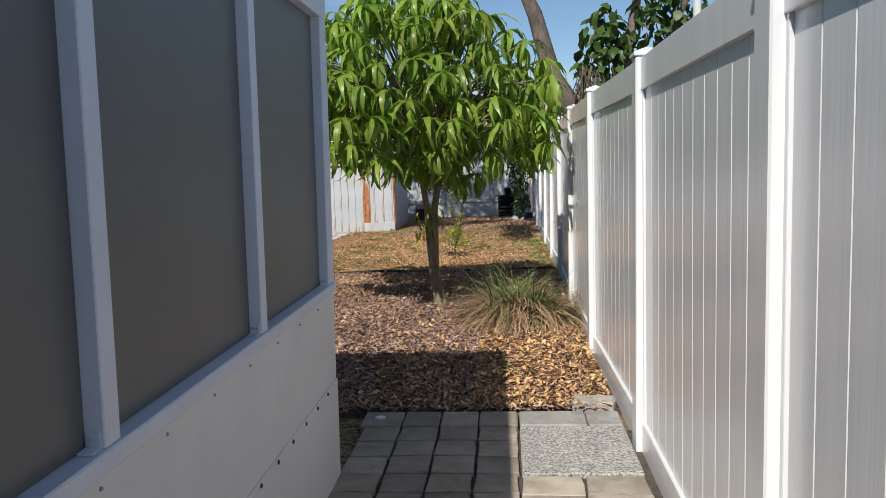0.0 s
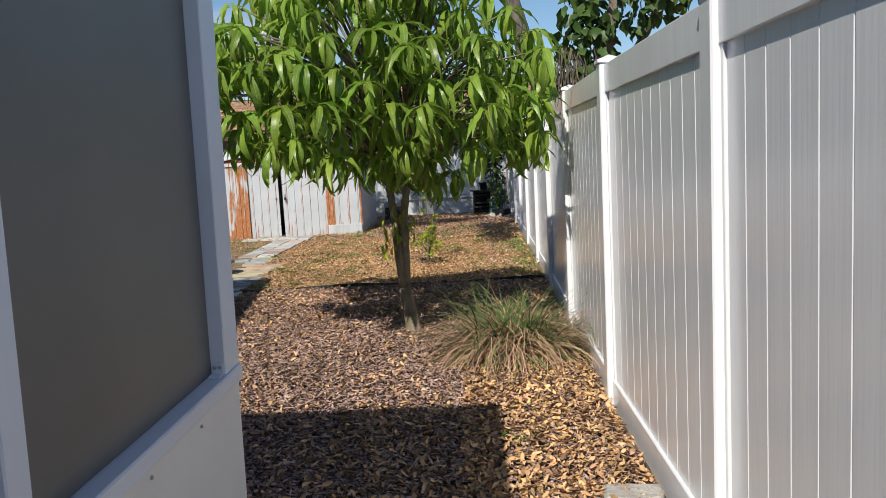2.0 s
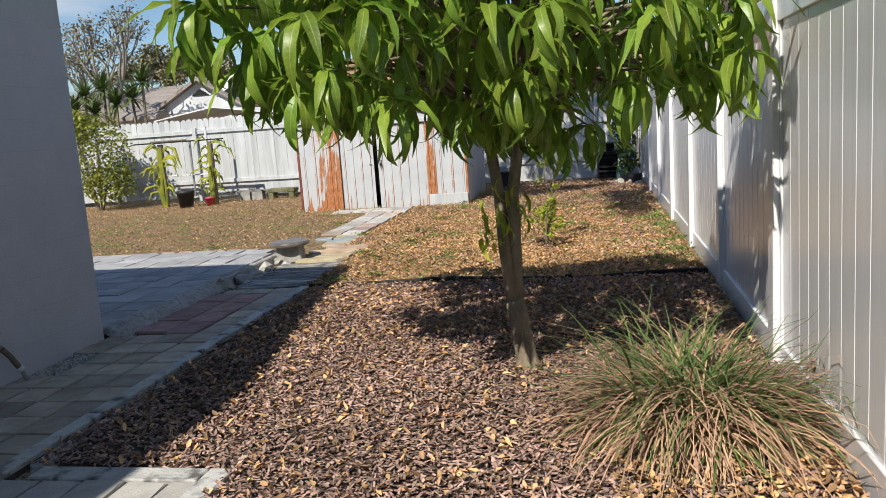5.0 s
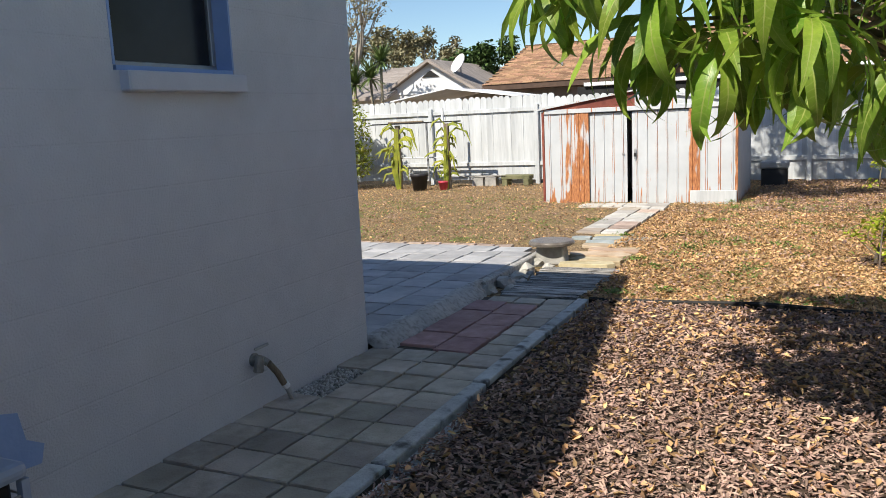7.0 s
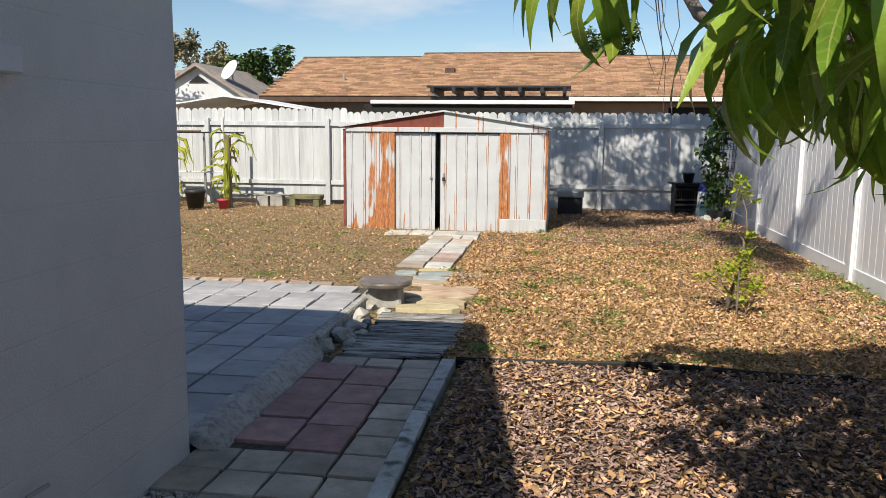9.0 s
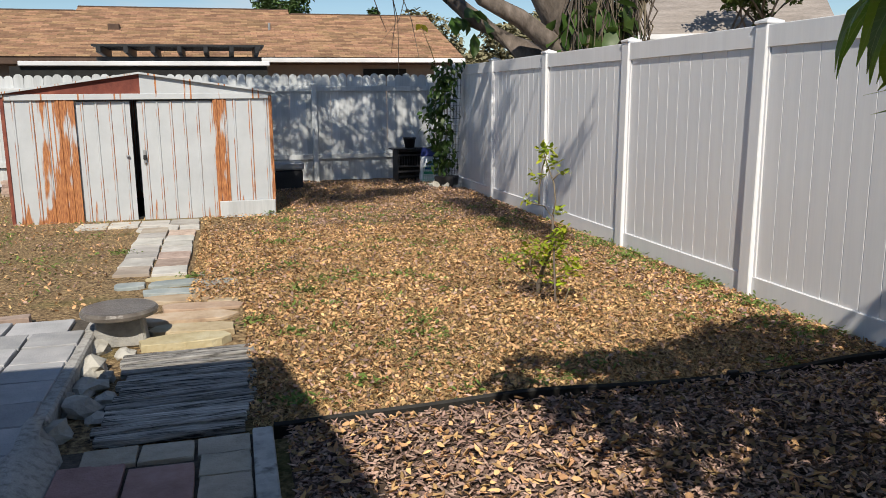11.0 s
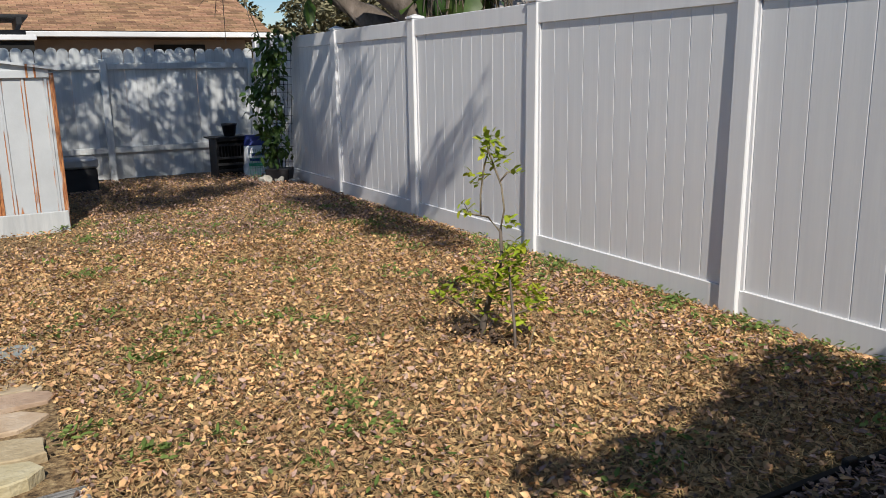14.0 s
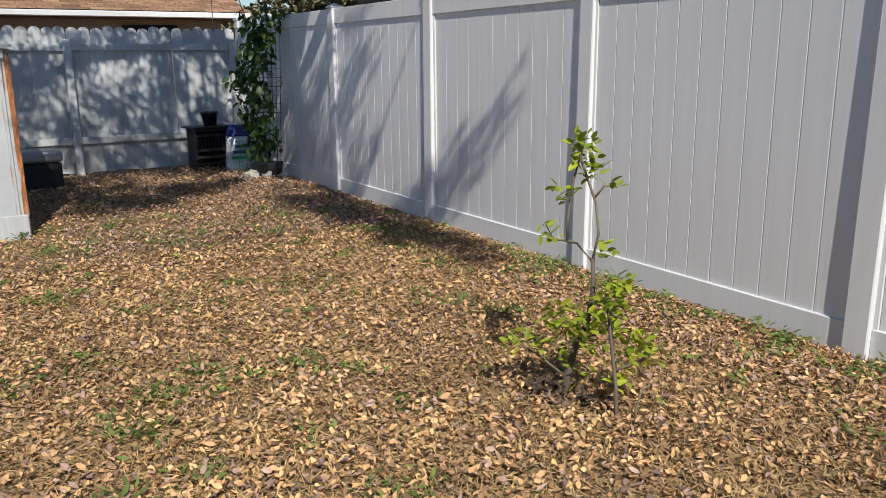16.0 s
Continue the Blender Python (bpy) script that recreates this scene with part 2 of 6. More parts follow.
VINE_LEAF = mat("vine_leaf", [(0.25, (0.028, 0.06, 0.014)), (0.75, (0.08, 0.14, 0.03))], 5, 0.45, 0, island=0.35, hue=0.015, through_light=0.2)
BRIGHT_LEAF = mat("bright_citrus_leaf", [(0.25, (0.15, 0.22, 0.02)), (0.75, (0.42, 0.46, 0.035))], 6, 0.5, 0, island=0.35, hue=0.02, through_light=0.25)
BUSH_LEAF = mat("yellow_green_leaf", [(0.25, (0.10, 0.15, 0.02)), (0.75, (0.32, 0.32, 0.05))], 3, 0.6, 0, island=0.4, hue=0.02, through_light=0.2)
BARE_TWIG = mat("bare_grey_twigs", [(0.3, (0.20, 0.18, 0.15)), (0.7, (0.32, 0.29, 0.25))], 6, 0.9, 0)
HAZE_LEAF = mat("far_winter_leaf", [(0.25, (0.15, 0.145, 0.075)), (0.75, (0.27, 0.24, 0.145))], 3, 0.9, 0, island=0.3)
PINE_LEAF = mat("dense_green_leaf", [(0.25, (0.03, 0.065, 0.012)), (0.75, (0.075, 0.13, 0.03))], 3, 0.7, 0, island=0.35)
SHINGLE = mat("tan_shingle", [(0.3, (0.20, 0.115, 0.07)), (0.55, (0.30, 0.18, 0.11)), (0.8, (0.42, 0.27, 0.17))], 20, 0.95, 0.4, 120, rnd=0.0, island=0.36, hue=0.01, big=0.1)
SHINGLE_GREY = mat("grey_shingle", [(0.3, (0.22, 0.19, 0.17)), (0.7, (0.36, 0.32, 0.29))], 6, 0.95, 0.4, 60, stretch=(1, 6, 6))
TAN_WALL = mat("tan_stucco", [(0.3, (0.25, 0.19, 0.16)), (0.7, (0.31, 0.24, 0.20))], 3, 0.9, 0.3, 60)
PALE_WALL = mat("pale_stucco", [(0.3, (0.55, 0.57, 0.60)), (0.7, (0.63, 0.65, 0.67))], 3, 0.9, 0.2, 60)
WHITE_TRIM = mat("white_trim", [(0.3, (0.68, 0.69, 0.71)), (0.7, (0.76, 0.77, 0.78))], 4, 0.5, 0.05, 40)
DARK_TRIM = mat("dark_brown_fascia", [(0.3, (0.06, 0.035, 0.025)), (0.7, (0.10, 0.06, 0.04))], 6, 0.7, 0.1, 60)
BLACK_METAL = mat("black_painted_metal", [(0.3, (0.012, 0.012, 0.013)), (0.7, (0.028, 0.028, 0.03))], 8, 0.5, 0.1, 50)
BLACK_PLASTIC = mat("black_plastic", [(0.3, (0.014, 0.014, 0.016)), (0.7, (0.03, 0.03, 0.034))], 6, 0.5, 0.1, 60, rnd=0.1)
PINK_PLASTIC = mat("pink_plastic", [(0.3, (0.55, 0.05, 0.09)), (0.7, (0.66, 0.08, 0.12))], 6, 0.45, 0.05, 60)
BAG_WHITE = mat("white_plastic_sack", [(0.3, (0.62, 0.65, 0.70)), (0.7, (0.74, 0.77, 0.80))], 9, 0.4, 0.5, 14)
BAG_BLUE = mat("blue_plastic_sack", [(0.3, (0.02, 0.035, 0.16)), (0.7, (0.035, 0.05, 0.24))], 9, 0.4, 0.4, 14)
BAG_GREEN = mat("green_print", [(0.3, (0.03, 0.22, 0.14)), (0.7, (0.05, 0.32, 0.2))], 9, 0.5, 0.2, 20)
CACTUS = mat("yellow_green_cactus", [(0.25, (0.16, 0.22, 0.04)), (0.55, (0.34, 0.36, 0.05)), (0.8, (0.58, 0.50, 0.05))], 5, 0.6, 0.1, 40, island=0.3)
OLD_POST = mat("old_wooden_post", [(0.25, (0.12, 0.09, 0.06)), (0.7, (0.26, 0.21, 0.15))], 10, 0.9, 0.6, 40, stretch=(3, 3, 0.4))
MOSSY = mat("mossy_timber", [(0.25, (0.07, 0.08, 0.035)), (0.7, (0.22, 0.21, 0.12))], 9, 0.95, 0.6, 40, rnd=0.15)
EDGING = mat("black_lawn_edging", [(0.3, (0.010, 0.010, 0.010)), (0.7, (0.024, 0.022, 0.02))], 9, 0.7, 0.3, 40)
AC_GREY = mat("grey_painted_steel", [(0.3, (0.24, 0.29, 0.38)), (0.7, (0.30, 0.36, 0.46))], 5, 0.5, 0.1, 50)

DARK_STONE = mat("dark_weathered_stone", [(0.3, (0.085, 0.072, 0.06)), (0.6, (0.16, 0.14, 0.12)), (0.85, (0.26, 0.24, 0.21))], 10, 0.28, 0.35, 60)
BED = mat("dark_joint_sand", [(0.3, (0.05, 0.042, 0.034)), (0.7, (0.12, 0.10, 0.08))], 30, 1.0, 0.6, 90)
YUCCA_LEAF = mat("yucca_leaf", [(0.25, (0.07, 0.12, 0.03)), (0.75, (0.17, 0.23, 0.07))], 4, 0.5, 0, island=0.4, hue=0.015)


def block_courses(m):
    """Faint mortar courses of painted 8 inch blocks, as relief over the stucco."""
    n, l = m.node_tree.nodes, m.node_tree.links
    tc, sp, cb, br = n.new("ShaderNodeTexCoord"), n.new("ShaderNodeSeparateXYZ"), n.new("ShaderNodeCombineXYZ"), n.new("ShaderNodeTexBrick")
    wob = n.new("ShaderNodeTexNoise")
    wob.inputs["Scale"].default_value = 2.3
    l.new(tc.outputs["Object"], sp.inputs[0])
    l.new(tc.outputs["Object"], wob.inputs[0])
    l.new(sp.outputs[1], cb.inputs[0])
    l.new(sp.outputs[2], cb.inputs[1])
    l.new(cb.outputs[0], br.inputs[0])
    br.inputs["Scale"].default_value = 1.0
    br.inputs["Brick Width"].default_value, br.inputs["Row Height"].default_value = 60.0, 0.203
    br.inputs["Mortar Size"].default_value, br.inputs["Mortar Smooth"].default_value = 0.006, 0.6
    mu = n.new("ShaderNodeMath")
    mu.operation = "MULTIPLY"
    l.new(br.outputs["Fac"], mu.inputs[0])
    l.new(wob.outputs[0], mu.inputs[1])
    bp = n.new("ShaderNodeBump")
    bp.invert = True
    bp.inputs["Strength"].default_value, bp.inputs["Distance"].default_value = 0.45, 0.010
    l.new(mu.outputs[0], bp.inputs["Height"])
    old = n["Principled BSDF"].inputs["Normal"].links[0].from_socket
    l.new(old, bp.inputs["Normal"])
    l.new(bp.outputs[0], n["Principled BSDF"].inputs["Normal"])


block_courses(STUCCO)


def veined(m):
    """A pale midrib and slanting side veins, from the leaf's own across and along coordinates."""
    n, l = m.node_tree.nodes, m.node_tree.links

    def node(op, a, b=None):
        k = n.new("ShaderNodeMath")
        k.operation = op
        for i, v in enumerate((a, b)):
            if isinstance(v, (int, float)):
                k.inputs[i].default_value = v
            elif v is not None:
                l.new(v, k.inputs[i])
        return k.outputs[0]

    ac, al = n.new("ShaderNodeAttribute"), n.new("ShaderNodeAttribute")
    ac.attribute_name, al.attribute_name = "across", "along"
    side = node("ABSOLUTE", ac.outputs["Fac"])
    rib = node("LESS_THAN", side, 0.07)
    vein = node("MULTIPLY", node("LESS_THAN", node("FRACT", node("SUBTRACT", node("MULTIPLY", al.outputs["Fac"], 15.0), node("MULTIPLY", side, 0.9))), 0.16), 0.32)
    mask = node("MULTIPLY", node("MAXIMUM", rib, vein), 0.75)
    for bs, key in ((n["Principled BSDF"], "Base Color"),):
        old = bs.inputs[key].links[0].from_socket
        mx = n.new("ShaderNodeMixRGB")
        mx.inputs[2].default_value = (0.42, 0.46, 0.14, 1)
        l.new(mask, mx.inputs[0])
        l.new(old, mx.inputs[1])
        l.new(mx.outputs[0], bs.inputs[key])


veined(MANGO_LEAF)
veined(MANGO_PART)


def rusty(name, amount, line_pitch, low):
    """White baked enamel on steel, with rust along the ribs, in streaks and from the foot up."""
    m = mat(name, [(0.3, (0.44, 0.465, 0.485)), (0.7, (0.52, 0.545, 0.565))], 3, 0.55, 0.12, 40, big=0.05)
    n, l = m.node_tree.nodes, m.node_tree.links
    bs = n["Principled BSDF"]
    before = bs.inputs["Base Color"].links[0].from_socket
    tc = n.new("ShaderNodeTexCoord")
    sx = n.new("ShaderNodeSeparateXYZ")
    l.new(tc.outputs["Object"], sx.inputs[0])

    def math_node(op, a, b=None):
        k = n.new("ShaderNodeMath")
        k.operation = op
        for i, v in enumerate((a, b)):
            if v is None:
                continue
            if isinstance(v, (int, float)):
                k.inputs[i].default_value = v
            else:
                l.new(v, k.inputs[i])
        return k.outputs[0]

    fr = math_node("FRACT", math_node("DIVIDE", sx.outputs[0], line_pitch))
    edge = math_node("ABSOLUTE", math_node("SUBTRACT", fr, 0.5))
    rib = math_node("MULTIPLY", math_node("LESS_THAN", math_node("ABSOLUTE", math_node("SUBTRACT", edge, 0.085)), 0.024), 0.24)
    mp = n.new("ShaderNodeMapping")
    mp.inputs["Scale"].default_value = (7.0, 7.0, 0.9)
    l.new(tc.outputs["Object"], mp.inputs[0])
    nz = n.new("ShaderNodeTexNoise")
    nz.inputs["Scale"].default_value, nz.inputs["Detail"].default_value = 1.6, 9
    l.new(mp.outputs[0], nz.inputs[0])
    foot = math_node("MULTIPLY", math_node("MAXIMUM", math_node("SUBTRACT", 0.22, sx.outputs[2]), 0.0), low)
    total = math_node("ADD", math_node("ADD", nz.outputs[0], rib), foot)
    mr = n.new("ShaderNodeMapRange")
    mr.inputs[1].default_value, mr.inputs[2].default_value = amount, amount + 0.06
    l.new(total, mr.inputs[0])
    rr = n.new("ShaderNodeValToRGB")
    e = rr.color_ramp.elements
    e[0].position, e[0].color = 0.3, (0.20, 0.06, 0.03, 1)
    e[1].position, e[1].color = 0.7, (0.58, 0.26, 0.10, 1)
    nc = n.new("ShaderNodeTexNoise")
    nc.inputs["Scale"].default_value, nc.inputs["Detail"].default_value = 14, 6
    l.new(mp.outputs[0], nc.inputs[0])
    l.new(nc.outputs[0], rr.inputs[0])
    mx = n.new("ShaderNodeMixRGB")
    l.new(mr.outputs[0], mx.inputs[0])
    l.new(before, mx.inputs[1])
    l.new(rr.outputs[0], mx.inputs[2])
    l.new(mx.outputs[0], bs.inputs["Base Color"])
    return m


RUST_PANEL = rusty("rust_streaked_enamel", 0.685, 0.19, 1.2)
RUST_DOOR = rusty("rust_lined_enamel", 0.70, 0.155, 0.6)
RUST_JAMB = rusty("heavily_rusted_enamel", 0.385, 0.09, 0.6)
RUST_BLOTCH = rusty("rust_eaten_enamel", 0.47, 0.3, 1.6)
RUST_RED = mat("rusted_gable", [(0.3, (0.11, 0.028, 0.02)), (0.55, (0.20, 0.055, 0.038)), (0.75, (0.30, 0.11, 0.07))], 5, 0.8, 0.3, 60, big=0.2)
RUST_GABLE = rusty("part_rusted_enamel", 0.72, 0.4, 0.0)


# ---- helpers for shapes ----
def finish(bm, name, material, smooth=False):
    me = bpy.data.meshes.new(name)
    bmesh.ops.recalc_face_normals(bm, faces=bm.faces)
    bm.to_mesh(me)
    bm.free()
    me.materials.append(material)
    if smooth:
        me.polygons.foreach_set("use_smooth", [True] * len(me.polygons))
    return me


def part(name, bm, material, parent=None, label="", smooth=False, kind=""):
    ob = new(name, finish(bm, name, material, smooth))
    ob.parent = parent
    return tagged(ob, label=label, kind=kind)


def piece(name, me, parent, m):
    ob = new(name, me)
    ob.parent = parent
    ob.matrix_basis = m
    return ob


def thing(name, m, label, category, group="", kind=""):
    ob = new(name)
    ob.empty_display_size = 0.1
    ob.matrix_basis = m
    return tagged(ob, label, category, group, kind)


def box(x0, x1, y0, y1, z0, z1, bevel=0.0, bm=None, seg=1):
    own = bmesh.new()
    bmesh.ops.create_cube(own, size=1)
    for v in own.verts:
        v.co = Vector(((x0 + x1) / 2 + v.co.x * (x1 - x0), (y0 + y1) / 2 + v.co.y * (y1 - y0), (z0 + z1) / 2 + v.co.z * (z1 - z0)))
    if bevel:
        bmesh.ops.bevel(own, geom=own.edges[:], offset=bevel, segments=seg, affect="EDGES", profile=0.5)
    if bm is None:
        return own
    merge(bm, own)
    return bm


def merge(bm, other):
    table = {v: bm.verts.new(v.co) for v in other.verts}
    for f in other.faces:
        bm.faces.new([table[v] for v in f.verts])
    other.free()
    return bm


def tube(pts, radii, sides=8, bm=None, cap=True):
    bm = bm or bmesh.new()
    pts = [Vector(p) for p in pts]
    rings = []
    for i, p in enumerate(pts):
        d = (pts[min(i + 1, len(pts) - 1)] - pts[max(i - 1, 0)]).normalized()
        a = d.orthogonal().normalized() if abs(d.z) < 0.9 else (Vector((1, 0, 0)) - d * d.x).normalized()
        b = d.cross(a)
        r = radii[i] if isinstance(radii, (list, tuple)) else radii
        rings.append([bm.verts.new(p + (a * math.cos(2 * math.pi * k / sides) + b * math.sin(2 * math.pi * k / sides)) * r) for k in range(sides)])
    for u, w in zip(rings, rings[1:]):
        for k in range(sides):
            bm.faces.new((u[k], u[(k + 1) % sides], w[(k + 1) % sides], w[k]))
    if cap:
        bm.faces.new(rings[0][::-1])
        bm.faces.new(rings[-1])
    return bm


def prism(outline, z0, z1, bevel=0.0):
    """A slab with the given outline (x, y)."""
    bm = bmesh.new()
    low = [bm.verts.new((x, y, z0)) for x, y in outline]
    high = [bm.verts.new((x, y, z1)) for x, y in outline]
    bm.faces.new(low[::-1])
    top = bm.faces.new(high)
    n = len(outline)
    for i in range(n):
        bm.faces.new((low[i], low[(i + 1) % n], high[(i + 1) % n], high[i]))
    if bevel:
        bmesh.ops.bevel(bm, geom=list(top.edges), offset=bevel, segments=1, affect="EDGES", profile=0.5)
    return bm


def lathe(profile, sides=20):
    bm = bmesh.new()
    rings = [[bm.verts.new((r * math.cos(2 * math.pi * k / sides), r * math.sin(2 * math.pi * k / sides), z)) for k in range(sides)] for r, z in profile]
    for u, w in zip(rings, rings[1:]):
        for k in range(sides):
            bm.faces.new((u[k], u[(k + 1) % sides], w[(k + 1) % sides], w[k]))
    bm.faces.new(rings[0][::-1])
    bm.faces.new(rings[-1])
    return bm


def soup(name, verts, faces, material, smooth=False, marks=None):
    """One mesh of many copies: verts (n, k, 3), faces (f, c) into the k."""
    n, k = verts.shape[:2]
    faces = np.asarray(faces)
    f, c = faces.shape
    idx = (faces[None] + (np.arange(n) * k)[:, None, None]).reshape(-1)
    me = bpy.data.meshes.new(name)
    me.vertices.add(n * k)
    me.vertices.foreach_set("co", verts.astype(np.float32).reshape(-1))
    me.loops.add(len(idx))
    me.loops.foreach_set("vertex_index", idx.astype(np.int32))
    me.polygons.add(n * f)
    me.polygons.foreach_set("loop_start", (np.arange(n * f) * c).astype(np.int32))
    me.polygons.foreach_set("loop_total", np.full(n * f, c, dtype=np.int32))
    if smooth:
        me.polygons.foreach_set("use_smooth", np.ones(n * f, dtype=bool))
    me.update(calc_edges=True)
    for key, values in (marks or {}).items():
        me.attributes.new(key, "FLOAT", "POINT").data.foreach_set("value", np.tile(np.asarray(values, np.float32), n))
    me.materials.append(material)
    return me


def turned(base, places, spin, pitch, roll, size):
    """Copies of base (k, 3) at places (n, 3), rolled about x, pitched about y, spun about z and scaled."""
    cs, ss, cp, sp, cr, sr = np.cos(spin), np.sin(spin), np.cos(pitch), np.sin(pitch), np.cos(roll), np.sin(roll)
    m = np.empty((len(places), 3, 3))
    m[:, 0, 0], m[:, 0, 1], m[:, 0, 2] = cs * cp, cs * sp * sr - ss * cr, cs * sp * cr + ss * sr
    m[:, 1, 0], m[:, 1, 1], m[:, 1, 2] = ss * cp, ss * sp * sr + cs * cr, ss * sp * cr - cs * sr
    m[:, 2, 0], m[:, 2, 1], m[:, 2, 2] = -sp, cp * sr, cp * cr
    size = np.asarray(size, float)
    if size.ndim == 1:
        size = size[:, None].repeat(3, 1)
    return np.einsum("nij,nkj->nki", m, base[None] * size[:, None, :]) + places[:, None, :]


RNG = np.random.default_rng(7)


def uni(a, b, n):
    return RNG.uniform(a, b, n)


LEAF4 = np.array([(0, 0, 0), (0.35, 0.5, 0.06), (0.35, -0.5, 0.06), (0.35, 0, 0), (0.75, 0.36, 0.10), (0.75, -0.36, 0.10), (0.75, 0, 0.05), (1, 0, 0.0)])
LEAF_T = np.array([(0, 3, 1), (0, 2, 3), (3, 6, 4), (3, 4, 1), (3, 5, 6), (3, 2, 5), (6, 7, 4), (6, 5, 7)])


def leaf_soup(name, places, length, width, material, pitch=(-0.6, 0.9), parent=None, droop=0.0, kind="stuff"):
    n = len(places)
    base = LEAF4.copy()
    base[:, 2] -= droop * base[:, 0] ** 2
    size = np.stack([uni(*length, n), uni(*width, n), uni(*length, n)], 1)
    v = turned(base, places, uni(0, 6.283, n), uni(*pitch, n), uni(-0.8, 0.8, n), size)
    ob = new(name, soup(name, v, LEAF_T, material))
    ob.parent = parent
    return tagged(ob, kind=kind)


def blob(n, centre, radii, shell=0.55):
    d = RNG.normal(size=(n, 3))
    d /= np.linalg.norm(d, axis=1)[:, None]
    r = uni(shell ** 3, 1, n) ** (1 / 3)
    return np.array(centre) + d * r[:, None] * np.array(radii)


# ---- ground ----
def hills(x, y):
    return 0.012 * noise.noise((x * 0.9, y * 0.9, 0)) + 0.006 * noise.noise((x * 3.1, y * 3.1, 4))


def ground_height(x, y):
    if y < 4.75 or (x < -2.75 and 4.0 < y < 12.4 and x > -9):
        return -0.02
    if y > 22 or x < -13 or x > 1.2:
        return 0.0
    return hills(x, y)


def build_ground():
    xs = [-400, -150, -60, -30, -20] + list(np.arange(-14, 1.01, 0.2)) + [3, 8, 20, 60, 150, 400]
    ys = [-400, -150, -60, -20, -8] + list(np.arange(-4, 22.01, 0.2)) + [26, 40, 70, 150, 400]
    bm = bmesh.new()
    grid = [[bm.verts.new((x, y, ground_height(x, y))) for y in ys] for x in xs]
    for i in range(len(xs) - 1):
        for j in range(len(ys) - 1):
            bm.faces.new((grid[i][j], grid[i + 1][j], grid[i + 1][j + 1], grid[i][j + 1]))
    ob = part("ground", bm, LAWN, smooth=True)
    tagged(ob, "dry straw-coloured lawn scattered with brown leaf litter", "lawn", kind="structure")
    return ob


ground = build_ground()


def build_mulch():
    xs, ys = np.arange(-2.80, 0.721, 0.08), np.arange(4.545, 10.46, 0.08)
    bm = bmesh.new()
    grid = []
    for i, x in enumerate(xs):
        col = []
        for j, y in enumerate(ys):
            edge = i in (0, len(xs) - 1) or j in (0, len(ys) - 1) or (x < -1.76 and y < 6.66)
            z = -0.03 if edge else 0.022 + 0.014 * noise.noise((x * 2.2, y * 2.2, 9)) + 0.012 * noise.noise((x * 9, y * 9, 3))
            col.append(bm.verts.new((x, y, z)))
        grid.append(col)
    for i in range(len(xs) - 1):
        for j in range(len(ys) - 1):
            bm.faces.new((grid[i][j], grid[i + 1][j], grid[i + 1][j + 1], grid[i][j + 1]))
    ob = part("mulch_bed", bm, SOIL, smooth=True)
    return tagged(ob, "dark brown bark mulch bed under the young tree", "mulch bed", kind="structure")


mulch = build_mulch()

# ---- screened porch ----
PX, PY = -0.76, 3.62
porch = thing("wall_porch", pose(PX, PY, 0.945, 0, 0.7, 0.6) @ pose(-PX, -PY, -0.945), "white aluminium screened porch wall over a metal kick panel", "porch", kind="structure")


def screws(parent, places, axis, material, r=0.007):
    bm0 = lathe([(r, 0), (r, 0.002), (r * 0.6, 0.005)], 8)
    me = finish(bm0, "screw", material)
    turn = pose(0, 0, 0, 0, 90, 0) if axis == "x" else pose(0, 0, 0, -90, 0, 0)
    for p in places:
        piece("screw", me, parent, Matrix.Translation(p) @ turn)


